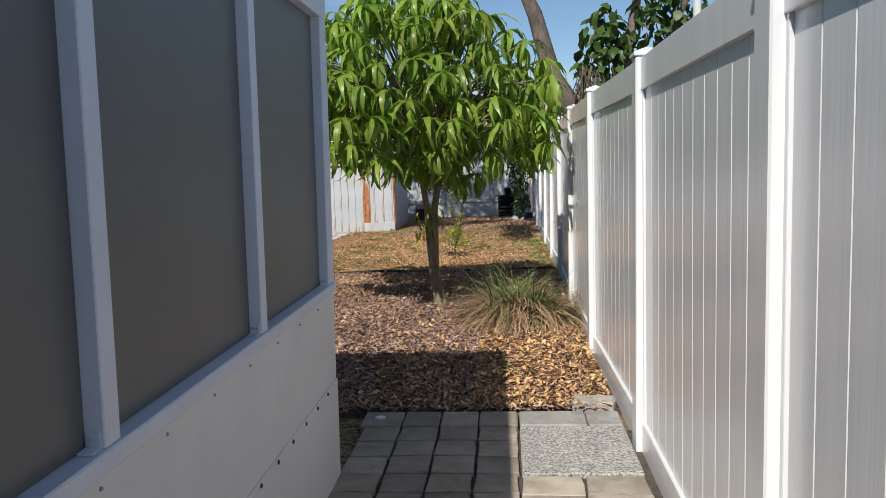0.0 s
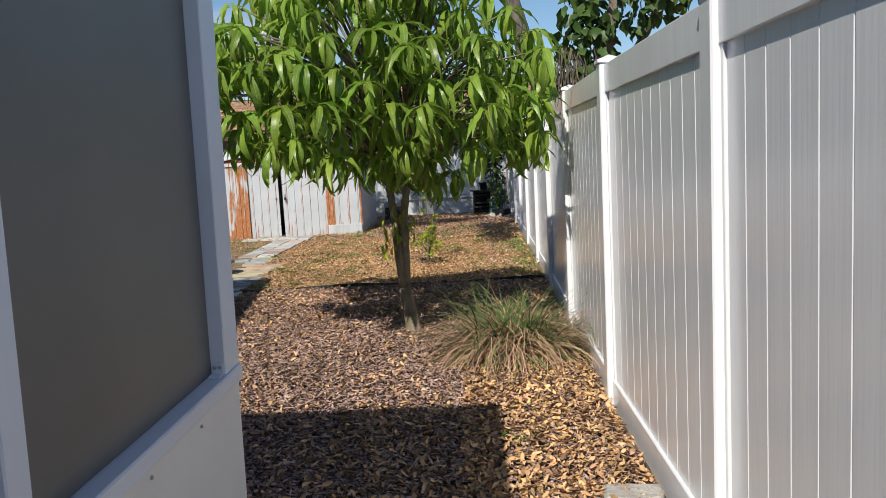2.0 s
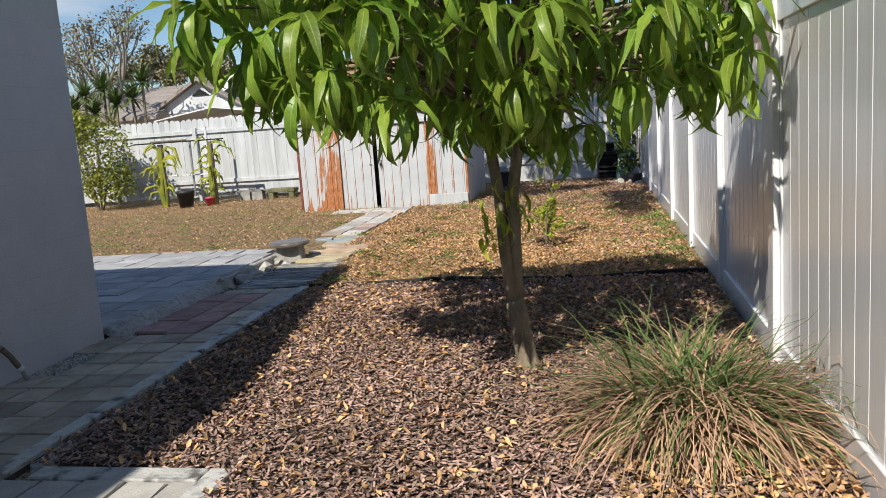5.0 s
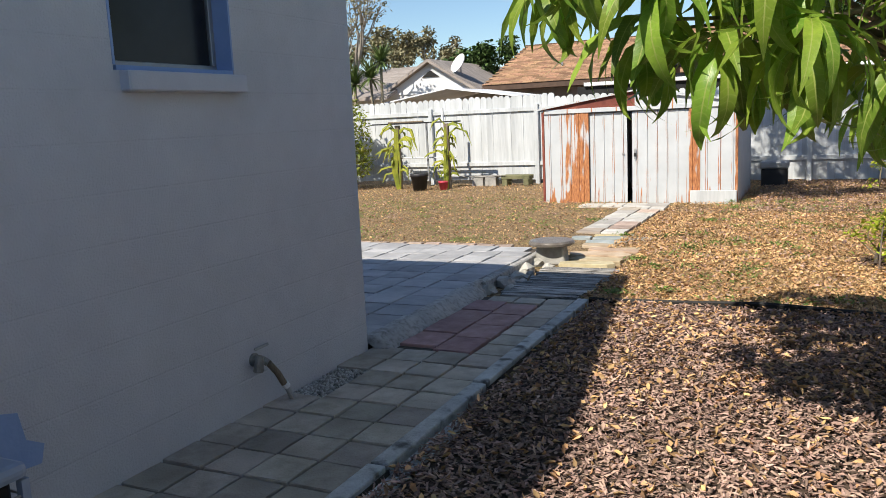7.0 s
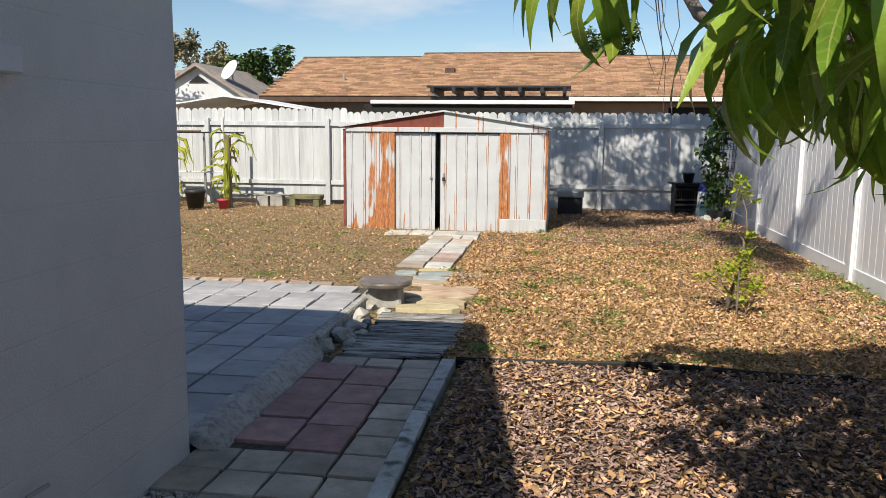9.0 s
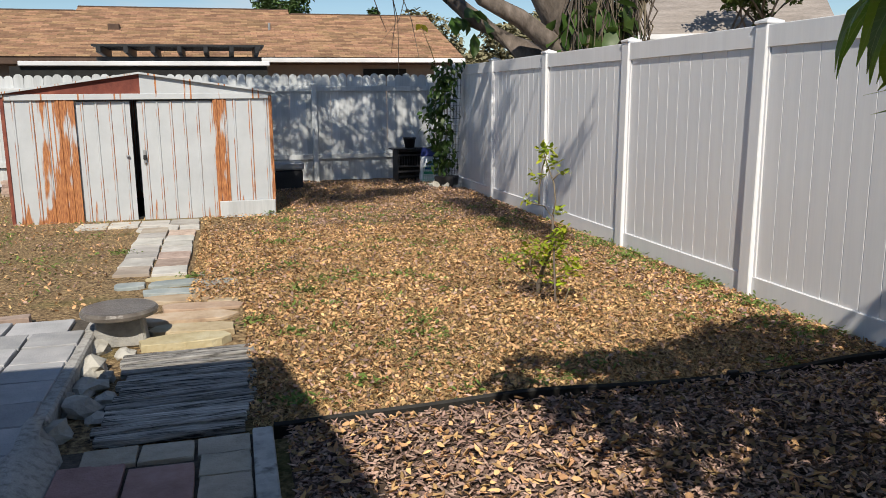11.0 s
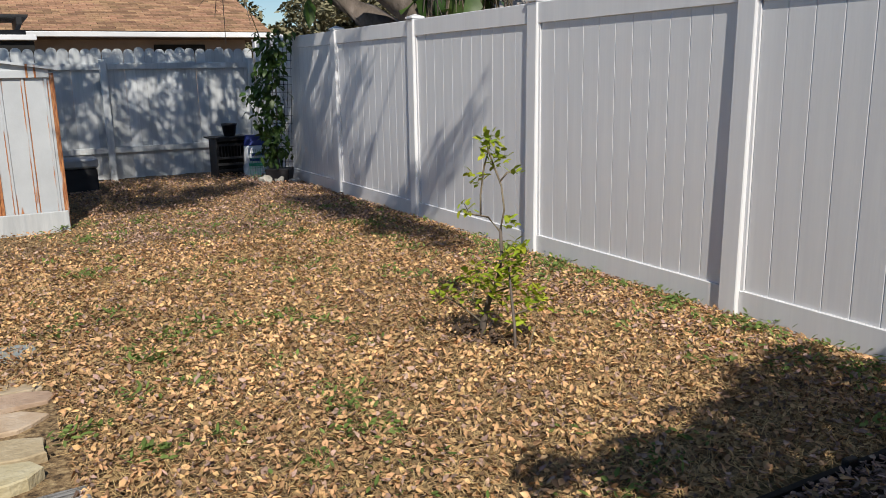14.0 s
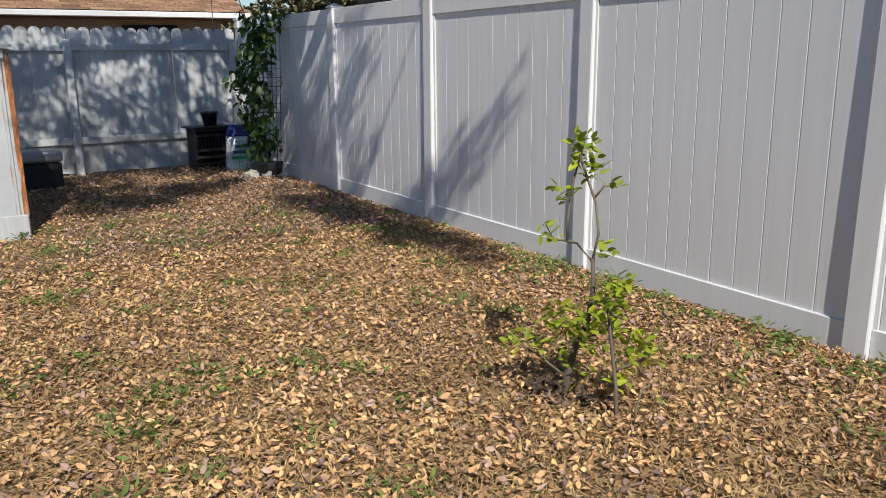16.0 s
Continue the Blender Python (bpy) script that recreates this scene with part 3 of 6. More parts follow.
def build_porch():
    part("kick_panel", box(PX - 0.05, PX, -4, PY, 0.49, 0.898, 0.004), KICK, porch, "white painted metal kick panel")
    part("kick_panel", box(PX - 0.05, PX + 0.005, -4, PY, -0.02, 0.4895, 0.002), KICK, porch, "lower white metal panel with dark screws")
    part("sill", box(PX - 0.055, PX + 0.012, -4, PY + 0.004, 0.90, 0.945, 0.004), ALU, porch, "white aluminium sill")
    part("top_plate", box(PX - 0.085, PX + 0.006, -4, PY, 2.12, 2.22, 0.004), ALU, porch)
    posts = [-3.65, -2.62, -1.59, -0.56, 0.45, 1.485, 2.52, 3.55]
    for y in posts:
        part("post", box(PX - 0.04, PX + 0.004, y - 0.032 if y < 3.5 else 3.5, y + 0.032 if y < 3.5 else PY, 0.945, 2.12, 0.003), ALU, porch)
        y = min(y, 3.532)
        bm = box(PX - 0.034, PX - 0.003, y - 0.07, y - 0.034, 0.946, 0.950)
        box(PX - 0.033, PX - 0.004, y - 0.037, y - 0.033, 0.946, 0.98, bm=bm)
        part("bracket", bm, ALU, porch)
        screws(porch, [(PX - 0.026, y - 0.037, 0.966), (PX - 0.012, y - 0.037, 0.966)], "y", STEEL, 0.005)
    for a, b in zip(posts, posts[1:]):
        part("screen", box(PX - 0.040, PX - 0.036, a + 0.034, b - 0.034 if b < 3.5 else 3.498, 0.947, 2.118), SCREEN, porch, "smoky grey screen panel")
    screws(porch, [(PX + 0.005, y, 0.475) for y in np.arange(0.4, 3.6, 0.2)], "x", BLACK_METAL, 0.009)
    screws(porch, [(PX, y, 0.875) for y in np.arange(0.5, 3.6, 0.31)], "x", STEEL, 0.005)
    # the end towards the garden
    part("end_panel", box(-3.82, PX - 0.06, PY - 0.05, PY - 0.004, -0.02, 0.915, 0.003), KICK, porch)
    part("end_sill", box(-3.82, PX - 0.087, PY - 0.08, PY, 0.917, 0.963, 0.003), ALU, porch)
    part("end_plate", box(-3.82, PX - 0.087, PY - 0.08, PY - 0.002, 2.12, 2.22, 0.003), ALU, porch)
    for x in (-3.72, -2.75, -1.8):
        part("post", box(x - 0.03, x + 0.03, PY - 0.08, PY - 0.004, 0.965, 2.118, 0.003), ALU, porch)
    part("screen", box(-3.8, PX - 0.09, PY - 0.05, PY - 0.046, 0.967, 2.118), SCREEN, porch)
    part("roof", box(-3.80, -0.70, -4.2, 3.68, 2.225, 2.31, 0.01), WHITE_TRIM, porch, "flat white insulated pan roof")
    part("end_back", box(-3.8, PX, -4.05, -4.0, -0.02, 2.22), KICK, porch)


build_porch()

# ---- the house ----
HX, HY = -3.82, 8.79
house = thing("wall_house", pose(0, 0, 0), "grey-blue painted block house wall in shade", "house wall", kind="structure")


def build_house():
    wy0, wy1, wz0, wz1 = 6.98, 7.72, 1.71, 2.2
    bm = bmesh.new()
    for y0, y1, z0, z1 in ((-6, wy0, -0.05, 2.56), (wy1, HY, -0.05, 2.56), (wy0, wy1, -0.05, wz0), (wy0, wy1, wz1, 2.56)):
        box(HX - 0.2, HX, y0, y1, z0, z1, bm=bm)
    bmesh.ops.remove_doubles(bm, verts=bm.verts, dist=0.0005)
    part("wall", bm, STUCCO, house)
    part("wall", box(-12, HX - 0.2, HY - 0.2, HY, -0.05, 2.56), STUCCO, house)
    # reveal, painted blue
    t = 0.012
    part("reveal", box(HX - 0.12, HX + 0.003, wy1 - t, wy1 + 0.0, wz0 + 0.022, wz1), BLUE_TRIM, house, "blue painted window reveal")
    part("reveal", box(HX - 0.12, HX + 0.003, wy0, wy0 + t, wz0 + 0.022, wz1), BLUE_TRIM, house)
    part("reveal", box(HX - 0.12, HX + 0.006, wy0 + t, wy1 - t, wz0, wz0 + 0.02), BLUE_TRIM, house)
    part("sill", box(HX - 0.01, HX + 0.055, wy0 + 0.03, wy1 + 0.03, wz0 - 0.085, wz0 - 0.002, 0.006), SILL, house, "thick painted concrete window sill")
    part("paint_patch", prism([(6.05, 0.36), (6.12, 0.30), (6.30, 0.27), (6.44, 0.26), (6.46, 0.33), (6.39, 0.37), (6.37, 0.48), (6.22, 0.52), (6.08, 0.47)], 0, 0.003), BLUE_TRIM, house, "blue test patch of paint").matrix_basis = Matrix(((0, 0, 1, HX + 0.001), (1, 0, 0, 0), (0, 1, 0, 0), (0, 0, 0, 1)))
    win = thing("window_1", pose(0, 0, 0), "small dark window with an aluminium frame", "window", kind="structure")
    bm = bmesh.new()
    a, b, c, d, f = wy0 + t, wy1 - t, wz0 + 0.02, wz1, 0.028
    for y0, y1, z0, z1 in ((a, b, c, c + f), (a, b, d - f, d), (a, a + f, c + f, d - f), (b - f, b, c + f, d - f)):
        box(HX - 0.13, HX - 0.09, y0, y1, z0, z1, 0.003, bm)
    part("window_frame", bm, STEEL, win, "bare aluminium window frame")
    part("pane", box(HX - 0.115, HX - 0.11, a + f, b - f, c + f, d - f), DARK_GLASS, win)
    # roof: gable towards the fence, its eave over the patio
    ex, ey, ez, ridge_y, slope = -3.57, 8.81, 2.57, 3.0, 0.33
    rz = ez + slope * (ey - ridge_y)
    bm = bmesh.new()
    prof = [(ey, ez), (ridge_y, rz), (-3.2, ez), (-3.2, ez + 0.12), (ridge_y, rz + 0.13), (ey, ez + 0.12)]
    lo = [bm.verts.new((-14, y, z)) for y, z in prof]
    hi = [bm.verts.new((ex, y, z)) for y, z in prof]
    for u in (lo[::-1], hi):
        bm.faces.new((u[0], u[1], u[4], u[5]) if u is hi else (u[0], u[1], u[4], u[5]))
        bm.faces.new((u[1], u[2], u[3], u[4]))
    for i in range(6):
        j = (i + 1) % 6
        bm.faces.new((lo[i], lo[j], hi[j], hi[i]))
    part("roof", bm, SHINGLE_GREY, house, "shingled gable roof")
    bm = bmesh.new()
    vs = [bm.verts.new((x, y, z)) for x in (HX - 0.18, HX) for y, z in ((HY, 2.56), (HY, 2.575), (ridge_y, rz - 0.03), (-2.8, 2.60), (-2.8, 2.56))]
    bm.faces.new(vs[:5][::-1])
    bm.faces.new(vs[5:])
    for i in range(5):
        j = (i + 1) % 5
        bm.faces.new((vs[i], vs[j], vs[5 + j], vs[5 + i]))
    part("gable", bm, STUCCO, house)


build_house()

tap = thing("garden_tap", pose(HX, 7.68, 0.29), "tarnished brass hose tap with grey pipe on the house wall", "tap")
part("flange", tube([(-0.005, 0, 0), (0.012, 0, 0)], 0.035, 12), BRASS, tap)
part("valve_body", tube([(0.01, 0, 0), (0.05, 0.01, 0.0), (0.075, 0.02, -0.015)], [0.018, 0.022, 0.02], 10), BRASS, tap)
part("valve_body", tube([(0.05, -0.03, -0.05), (0.06, -0.02, 0.03)], [0.026, 0.02], 10), BRASS, tap)
part("handle", tube([(0.03, -0.02, 0.06), (0.06, 0.05, 0.075)], 0.008, 6), STEEL, tap)
part("hose", tube([(0.07, 0.03, -0.02), (0.075, 0.09, -0.09), (0.08, 0.13, -0.16)], 0.017, 10), OLD_POST, tap, "brown rubber hose stub")
part("collar", tube([(0.08, 0.13, -0.155), (0.08, 0.15, -0.18)], 0.021, 10), WHITE_TRIM, tap)
part("pipe", tube([(0.08, 0.15, -0.18), (0.08, 0.2, -0.285)], 0.015, 10), STEEL, tap)

ac = thing("air_conditioner", pose(-3.485, 5.53, 0), "grey outdoor air conditioner with a wire guard beside the house", "air conditioner")
part("case", box(-0.30, 0.30, -0.36, 0.36, 0.05, 0.54, 0.015), DARK, ac, "dark finned coil")
part("base", box(-0.33, 0.33, -0.39, 0.39, -0.02, 0.05, 0.01), CONCRETE, ac)
part("top", box(-0.335, 0.335, -0.39, 0.39, 0.54, 0.59, 0.02, seg=2), AC_GREY, ac, "grey painted steel top")
for sx in (-0.32, 0.32):
    for sy in (-0.375, 0.375):
        part("corner_post", box(sx - 0.012, sx + 0.012, sy - 0.012, sy + 0.012, 0.05, 0.54), AC_GREY, ac)
for z in np.arange(0.12, 0.53, 0.075):
    part("guard_wire", tube([(-0.32, 0.375, z), (0.32, 0.375, z)], 0.004, 5), STEEL, ac)
    part("guard_wire", tube([(0.32, -0.375, z), (0.32, 0.375, z)], 0.004, 5), STEEL, ac)

# ---- vinyl fence ----
FX = 0.66
fence = thing("vinyl_fence", pose(0, 0, 0), "tall white vinyl privacy fence with capped posts", "fence")


def build_vinyl_fence():
    posts = [-3.985 + 2.0 * k for k in range(13)] + [21.14]
    bm = box(0, 0.127, -0.0635, 0.0635, -0.05, 1.95, 0.006)
    post_me = finish(bm, "post", VINYL)
    bm = bmesh.new()
    box(-0.009, 0.136, -0.0725, 0.0725, 1.95, 1.972, 0.004, bm)
    v = [bm.verts.new(p) for p in ((-0.004, -0.0675, 1.972), (0.131, -0.0675, 1.972), (0.131, 0.0675, 1.972), (-0.004, 0.0675, 1.972), (0.0635, 0, 2.0))]
    for i in range(4):
        bm.faces.new((v[i], v[(i + 1) % 4], v[4]))
    cap_me = finish(bm, "cap", VINYL)
    boards = {}
    bend = {y: FX + 0.03 * math.exp(-((y - 4.0) / 1.5) ** 2) * 0.3 - 0.035 * math.exp(-((y - 6.9) / 2.0) ** 2) for y in posts}
    for a, b in zip(posts, posts[1:]):
        bay = pose(bend[a], a, 0) @ Matrix.Rotation(math.atan2(bend[a] - bend[b], b - a), 4, "Z")
        inner = b - a - 0.127
        n = 11 if inner > 1.7 else 6
        w = (inner - 0.05) / n
        key = round(w, 4)
        if key not in boards:
            c = 0.0045
            prof = [(0.018, 0.0), (c + 0.0005, 0.0), (0.0, c), (0.0, w - c), (c + 0.0005, w), (0.018, w)]
            bmb = bmesh.new()
            lo = [bmb.verts.new((x, y, 0.14)) for x, y in prof]
            hi = [bmb.verts.new((x, y, 1.81)) for x, y in prof]
            for i in range(6):
                bmb.faces.new((lo[i], lo[(i + 1) % 6], hi[(i + 1) % 6], hi[i]))
            bmb.faces.new(lo[::-1])
            bmb.faces.new(hi)
            rails = [finish(box(0.03, 0.097, a + 0.0635 - a, b - 0.0635 - a, z0, z1, 0.004), "rail", VINYL) for z0, z1 in ((-0.02, 0.16), (1.79, 1.942))]
            channel = finish(box(0.036, 0.09, 0, 0.025, 0.16, 1.79, 0.002), "channel", VINYL)
            boards[key] = (finish(bmb, "board", VINYL), rails, channel)
        me, rails, channel = boards[key]
        for r in rails:
            piece("rail", r, fence, bay)
        piece("channel", channel, fence, bay @ pose(0, 0.0635, 0))
        piece("channel", channel, fence, bay @ pose(0, b - a - 0.0885, 0))
        for i in range(n):
            piece("board", me, fence, bay @ pose(0.047, 0.0885 + i * w, 0))
    for y in posts:
        p = piece("post", post_me, fence, pose(bend[y], y, 0, random.uniform(-0.25, 0.25), random.uniform(-0.2, 0.5)))
        piece("cap", cap_me, p, pose(0, 0, 0))


build_vinyl_fence()

# ---- painted board fence at the back ----
BY = 21.14
back = thing("board_fence", pose(0, 0, 0), "white painted wooden fence with rounded board tops", "fence")


def build_back_fence():
    meshes = []
    for k in range(4):
        w = 0.1405
        h = 1.84 + 0.006 * k
        outline = [(-w / 2, 0.03), (w / 2, 0.03), (w / 2, h - 0.06), (w * 0.40, h - 0.025), (w * 0.2, h - 0.004), (0, h), (-w * 0.2, h - 0.004), (-w * 0.40, h - 0.025), (-w / 2, h - 0.06)]
        bm = bmesh.new()
        lo = [bm.verts.new((x, 0, z)) for x, z in outline]
        hi = [bm.verts.new((x, 0.018, z)) for x, z in outline]
        bm.faces.new(lo)
        bm.faces.new(hi[::-1])
        m = len(outline)
        for i in range(m):
            bm.faces.new((lo[i], hi[i], hi[(i + 1) % m], lo[(i + 1) % m]))
        meshes.append(finish(bm, "board", PAINTED_WOOD))
    x, i = 0.56, 0
    while x > -14.5:
        rise = 0.0 if x > -6.5 else 0.06
        piece("board", meshes[i % 4], back, pose(x, BY + random.uniform(-0.003, 0.003), rise + random.uniform(-0.008, 0.008), 0, random.uniform(-0.3, 0.3), 0))
        x -= 0.1415
        i += 1
    posts = [-14.5, -11.95, -9.35, -6.83, -4.2, -1.5, 0.58]
    for a, b in zip(posts, posts[1:]):
        for z in (0.40, 1.56):
            part("rail", box(a + 0.04, b - 0.04, BY - 0.045, BY - 0.006, z, z + 0.085, 0.004), PAINTED_WOOD, back)
    for x in posts:
        part("post", box(x - 0.045, x + 0.045, BY - 0.09, BY - 0.006, -0.03, 1.70, 0.006), PAINTED_WOOD, back)


build_back_fence()
left = thing("side_fence", pose(0, 0, 0), "plain white fence closing the far side of the garden", "fence", kind="structure")
part("panel", box(-14.6, -14.55, 0, 21.2, -0.05, 1.85), PAINTED_WOOD, left)

# ---- metal shed ----
SX0, SX1, SY0, SY1 = -5.48, -2.41, 17.38, 19.6
shed = thing("metal_shed", pose(0, 0, 0), "white enamelled metal garden shed streaked with orange rust", "shed")


def sheet(width, height, pitch, rib=0.012, rib_w=0.03):
    """Ribbed steel sheet from x = 0 to width, facing -y."""
    prof = [(0.0, 0.0)]
    x = pitch * 0.5
    while x < width - rib_w:
        prof += [(x - rib_w / 2, 0.0), (x - rib_w / 4, -rib), (x + rib_w / 4, -rib), (x + rib_w / 2, 0.0)]
        x += pitch
    prof.append((width, 0.0))
    bm = bmesh.new()
    front = [(bm.verts.new((x, y, 0)), bm.verts.new((x, y, height))) for x, y in prof]
    rear = [(bm.verts.new((x, y + 0.004, 0)), bm.verts.new((x, y + 0.004, height))) for x, y in prof]
    for (a, b), (c, d) in zip(front, front[1:]):
        bm.faces.new((a, c, d, b))
    for (a, b), (c, d) in zip(rear, rear[1:]):
        bm.faces.new((a, b, d, c))
    bm.faces.new((front[0][0], front[0][1], rear[0][1], rear[0][0]))
    bm.faces.new((front[-1][1], front[-1][0], rear[-1][0], rear[-1][1]))
    return bm


def build_shed():
    h = 1.50

    def panel(name, x0, x1, y, hh, material, label="", pitch=0.19, z=0.0):
        ob = part(name, sheet(x1 - x0, hh, pitch), material, shed, label)
        ob.matrix_basis = pose(x0, y, z)
        return ob

    panel("front_panel", SX0 + 0.04, -5.10, SY0, h, RUST_PANEL, "white ribbed panel with rust running down the ribs")
    panel("front_panel", -5.10, -4.90, SY0, h, RUST_BLOTCH, "white panel edge eaten by red-brown rust")
    panel("front_panel", -2.96, SX1 - 0.04, SY0, h, RUST_PANEL)
    panel("jamb", -4.90, -4.69, SY0 - 0.012, h, RUST_JAMB, "door jamb eaten by orange rust", 0.075)
    panel("jamb", -3.12, -2.96, SY0 - 0.012, h, RUST_JAMB, "door jamb eaten by orange rust", 0.08)
    d = panel("door", -4.69, -4.08, SY0 + 0.03, h - 0.06, RUST_DOOR, "sliding shed door left slightly open", 0.155)
    part("handle", box(0.53, 0.57, -0.04, -0.015, 0.78, 0.80, 0.004), STEEL, d)
    d = panel("door", -4.0, -3.12, SY0 + 0.02, h - 0.06, RUST_DOOR, "sliding shed door", 0.155)
    part("handle", box(0.04, 0.07, -0.04, -0.012, 0.70, 0.86, 0.004), STEEL, d, "padlocked hasp")
    part("padlock", box(0.035, 0.075, -0.055, -0.035, 0.74, 0.80, 0.008), BLACK_METAL, d)
    for x in (SX0, SX1 - 0.04):
        part("corner_trim", box(x, x + 0.04, SY0 - 0.016, SY0 + 0.03, 0, h, 0.004), RUST_RED if x < -5 else RUST_JAMB, shed)
    part("track", box(SX0 + 0.04, SX1 - 0.04, SY0 - 0.03, SY0 + 0.045, h - 0.04, h + 0.03, 0.004), RUST_GABLE, shed)
    part("floor", box(SX0 + 0.05, SX1 - 0.05, SY0 + 0.06, SY1 - 0.02, -0.02, 0.03), DARK, shed)
    for x0 in (SX0, SX1 - 0.005):
        part("side_wall", box(x0, x0 + 0.005, SY0 + 0.032, SY1, 0, h), RUST_PANEL, shed)
    part("back_wall", box(SX0 + 0.006, SX1 - 0.006, SY1 - 0.006, SY1, 0, h), RUST_PANEL, shed)
    mid, rz = (SX0 + SX1) / 2, 1.76
    for a, b, m, lab in ((SX0, mid, RUST_RED, "gable sheet rusted dark red"), (mid, SX1, RUST_GABLE, "")):
        bm = bmesh.new()
        za, zb = (h + 0.03, rz) if a == SX0 else (rz, h + 0.03)
        vs = [bm.verts.new((x, y, z)) for y in (SY0 - 0.022, SY0) for x, z in ((a, h + 0.03), (b, h + 0.03), (b, zb), (a, za))]
        q = [k for k in (0, 1, 2, 3)]
        bm.faces.new([vs[k] for k in q])
        bm.faces.new([vs[4 + k] for k in q[::-1]])
        for k in range(4):
            bm.faces.new((vs[k], vs[4 + k], vs[4 + (k + 1) % 4], vs[(k + 1) % 4]))
        bmesh.ops.remove_doubles(bm, verts=bm.verts, dist=0.0005)
        part("gable", bm, m, shed, lab)
    for s in (-1, 1):
        x0, x1 = mid, mid + s * (SX1 - SX0 + 0.1) / 2
        bm = bmesh.new()
        vs = [bm.verts.new((x, y, z + dz)) for dz in (0, 0.022) for x, z in ((x0, rz), (x1, h + 0.025)) for y in (SY0 - 0.07, SY1 + 0.05)]
        for f in ((0, 1, 3, 2), (4, 6, 7, 5), (0, 2, 6, 4), (1, 5, 7, 3), (2, 3, 7, 6), (0, 4, 5, 1)):
            bm.faces.new([vs[k] for k in f])
        part("roof_panel", bm, RUST_GABLE if s > 0 else RUST_PANEL, shed, "low white metal roof sheet")
    part("foot_board", box(-3.10, SX1 - 0.01, SY0 - 0.06, SY0 - 0.018, -0.01, 0.20, 0.006), PAINTED_WOOD, shed, "white board leaning at the foot")


build_shed()


# ---- mango tree ----
def mango_leaf(droop, curl=0.0, segs=7):
    """A long lance-shaped leaf along +x of length 1, folded at the midrib, that bends down."""
    v, f = [], []
    ang, x, z = 0.35, 0.0, 0.0
    step = 1.0 / segs
    for i in range(segs + 1):
        s = i / segs
        w = 0.082 * (math.sin(math.pi * min(1, s * 1.02 + 0.02) ** 0.8) ** 0.9 if 0 < s < 1 else 0.04)
        wave = 0.022 * math.sin(s * 19) if 0 < s < 1 else 0
        v += [(x, w, z + 0.30 * w + wave), (x, 0, z), (x, -w, z + 0.30 * w - wave)]
        ang -= droop * step * (1.25 - 0.5 * s)
        x += math.cos(ang) * step
        z += math.sin(ang) * step
        if i:
            b = 3 * (i - 1)
            f += [(b, b + 1, b + 4, b + 3), (b + 1, b + 2, b + 5, b + 4)]
    return np.array(v), f


MANGO_VARIANTS = [mango_leaf(d) for d in (1.2, 1.7, 2.1, 2.4)]
LEAF_MARKS = {"across": [1, 0, -1] * 8, "along": [i / 7 for i in range(8) for _ in range(3)]}
TREE = Vector((-0.66, 8.0, 0.0))
mango = thing("mango_tree", Matrix.Translation(TREE), "young mango tree with long drooping glossy green leaves", "tree")


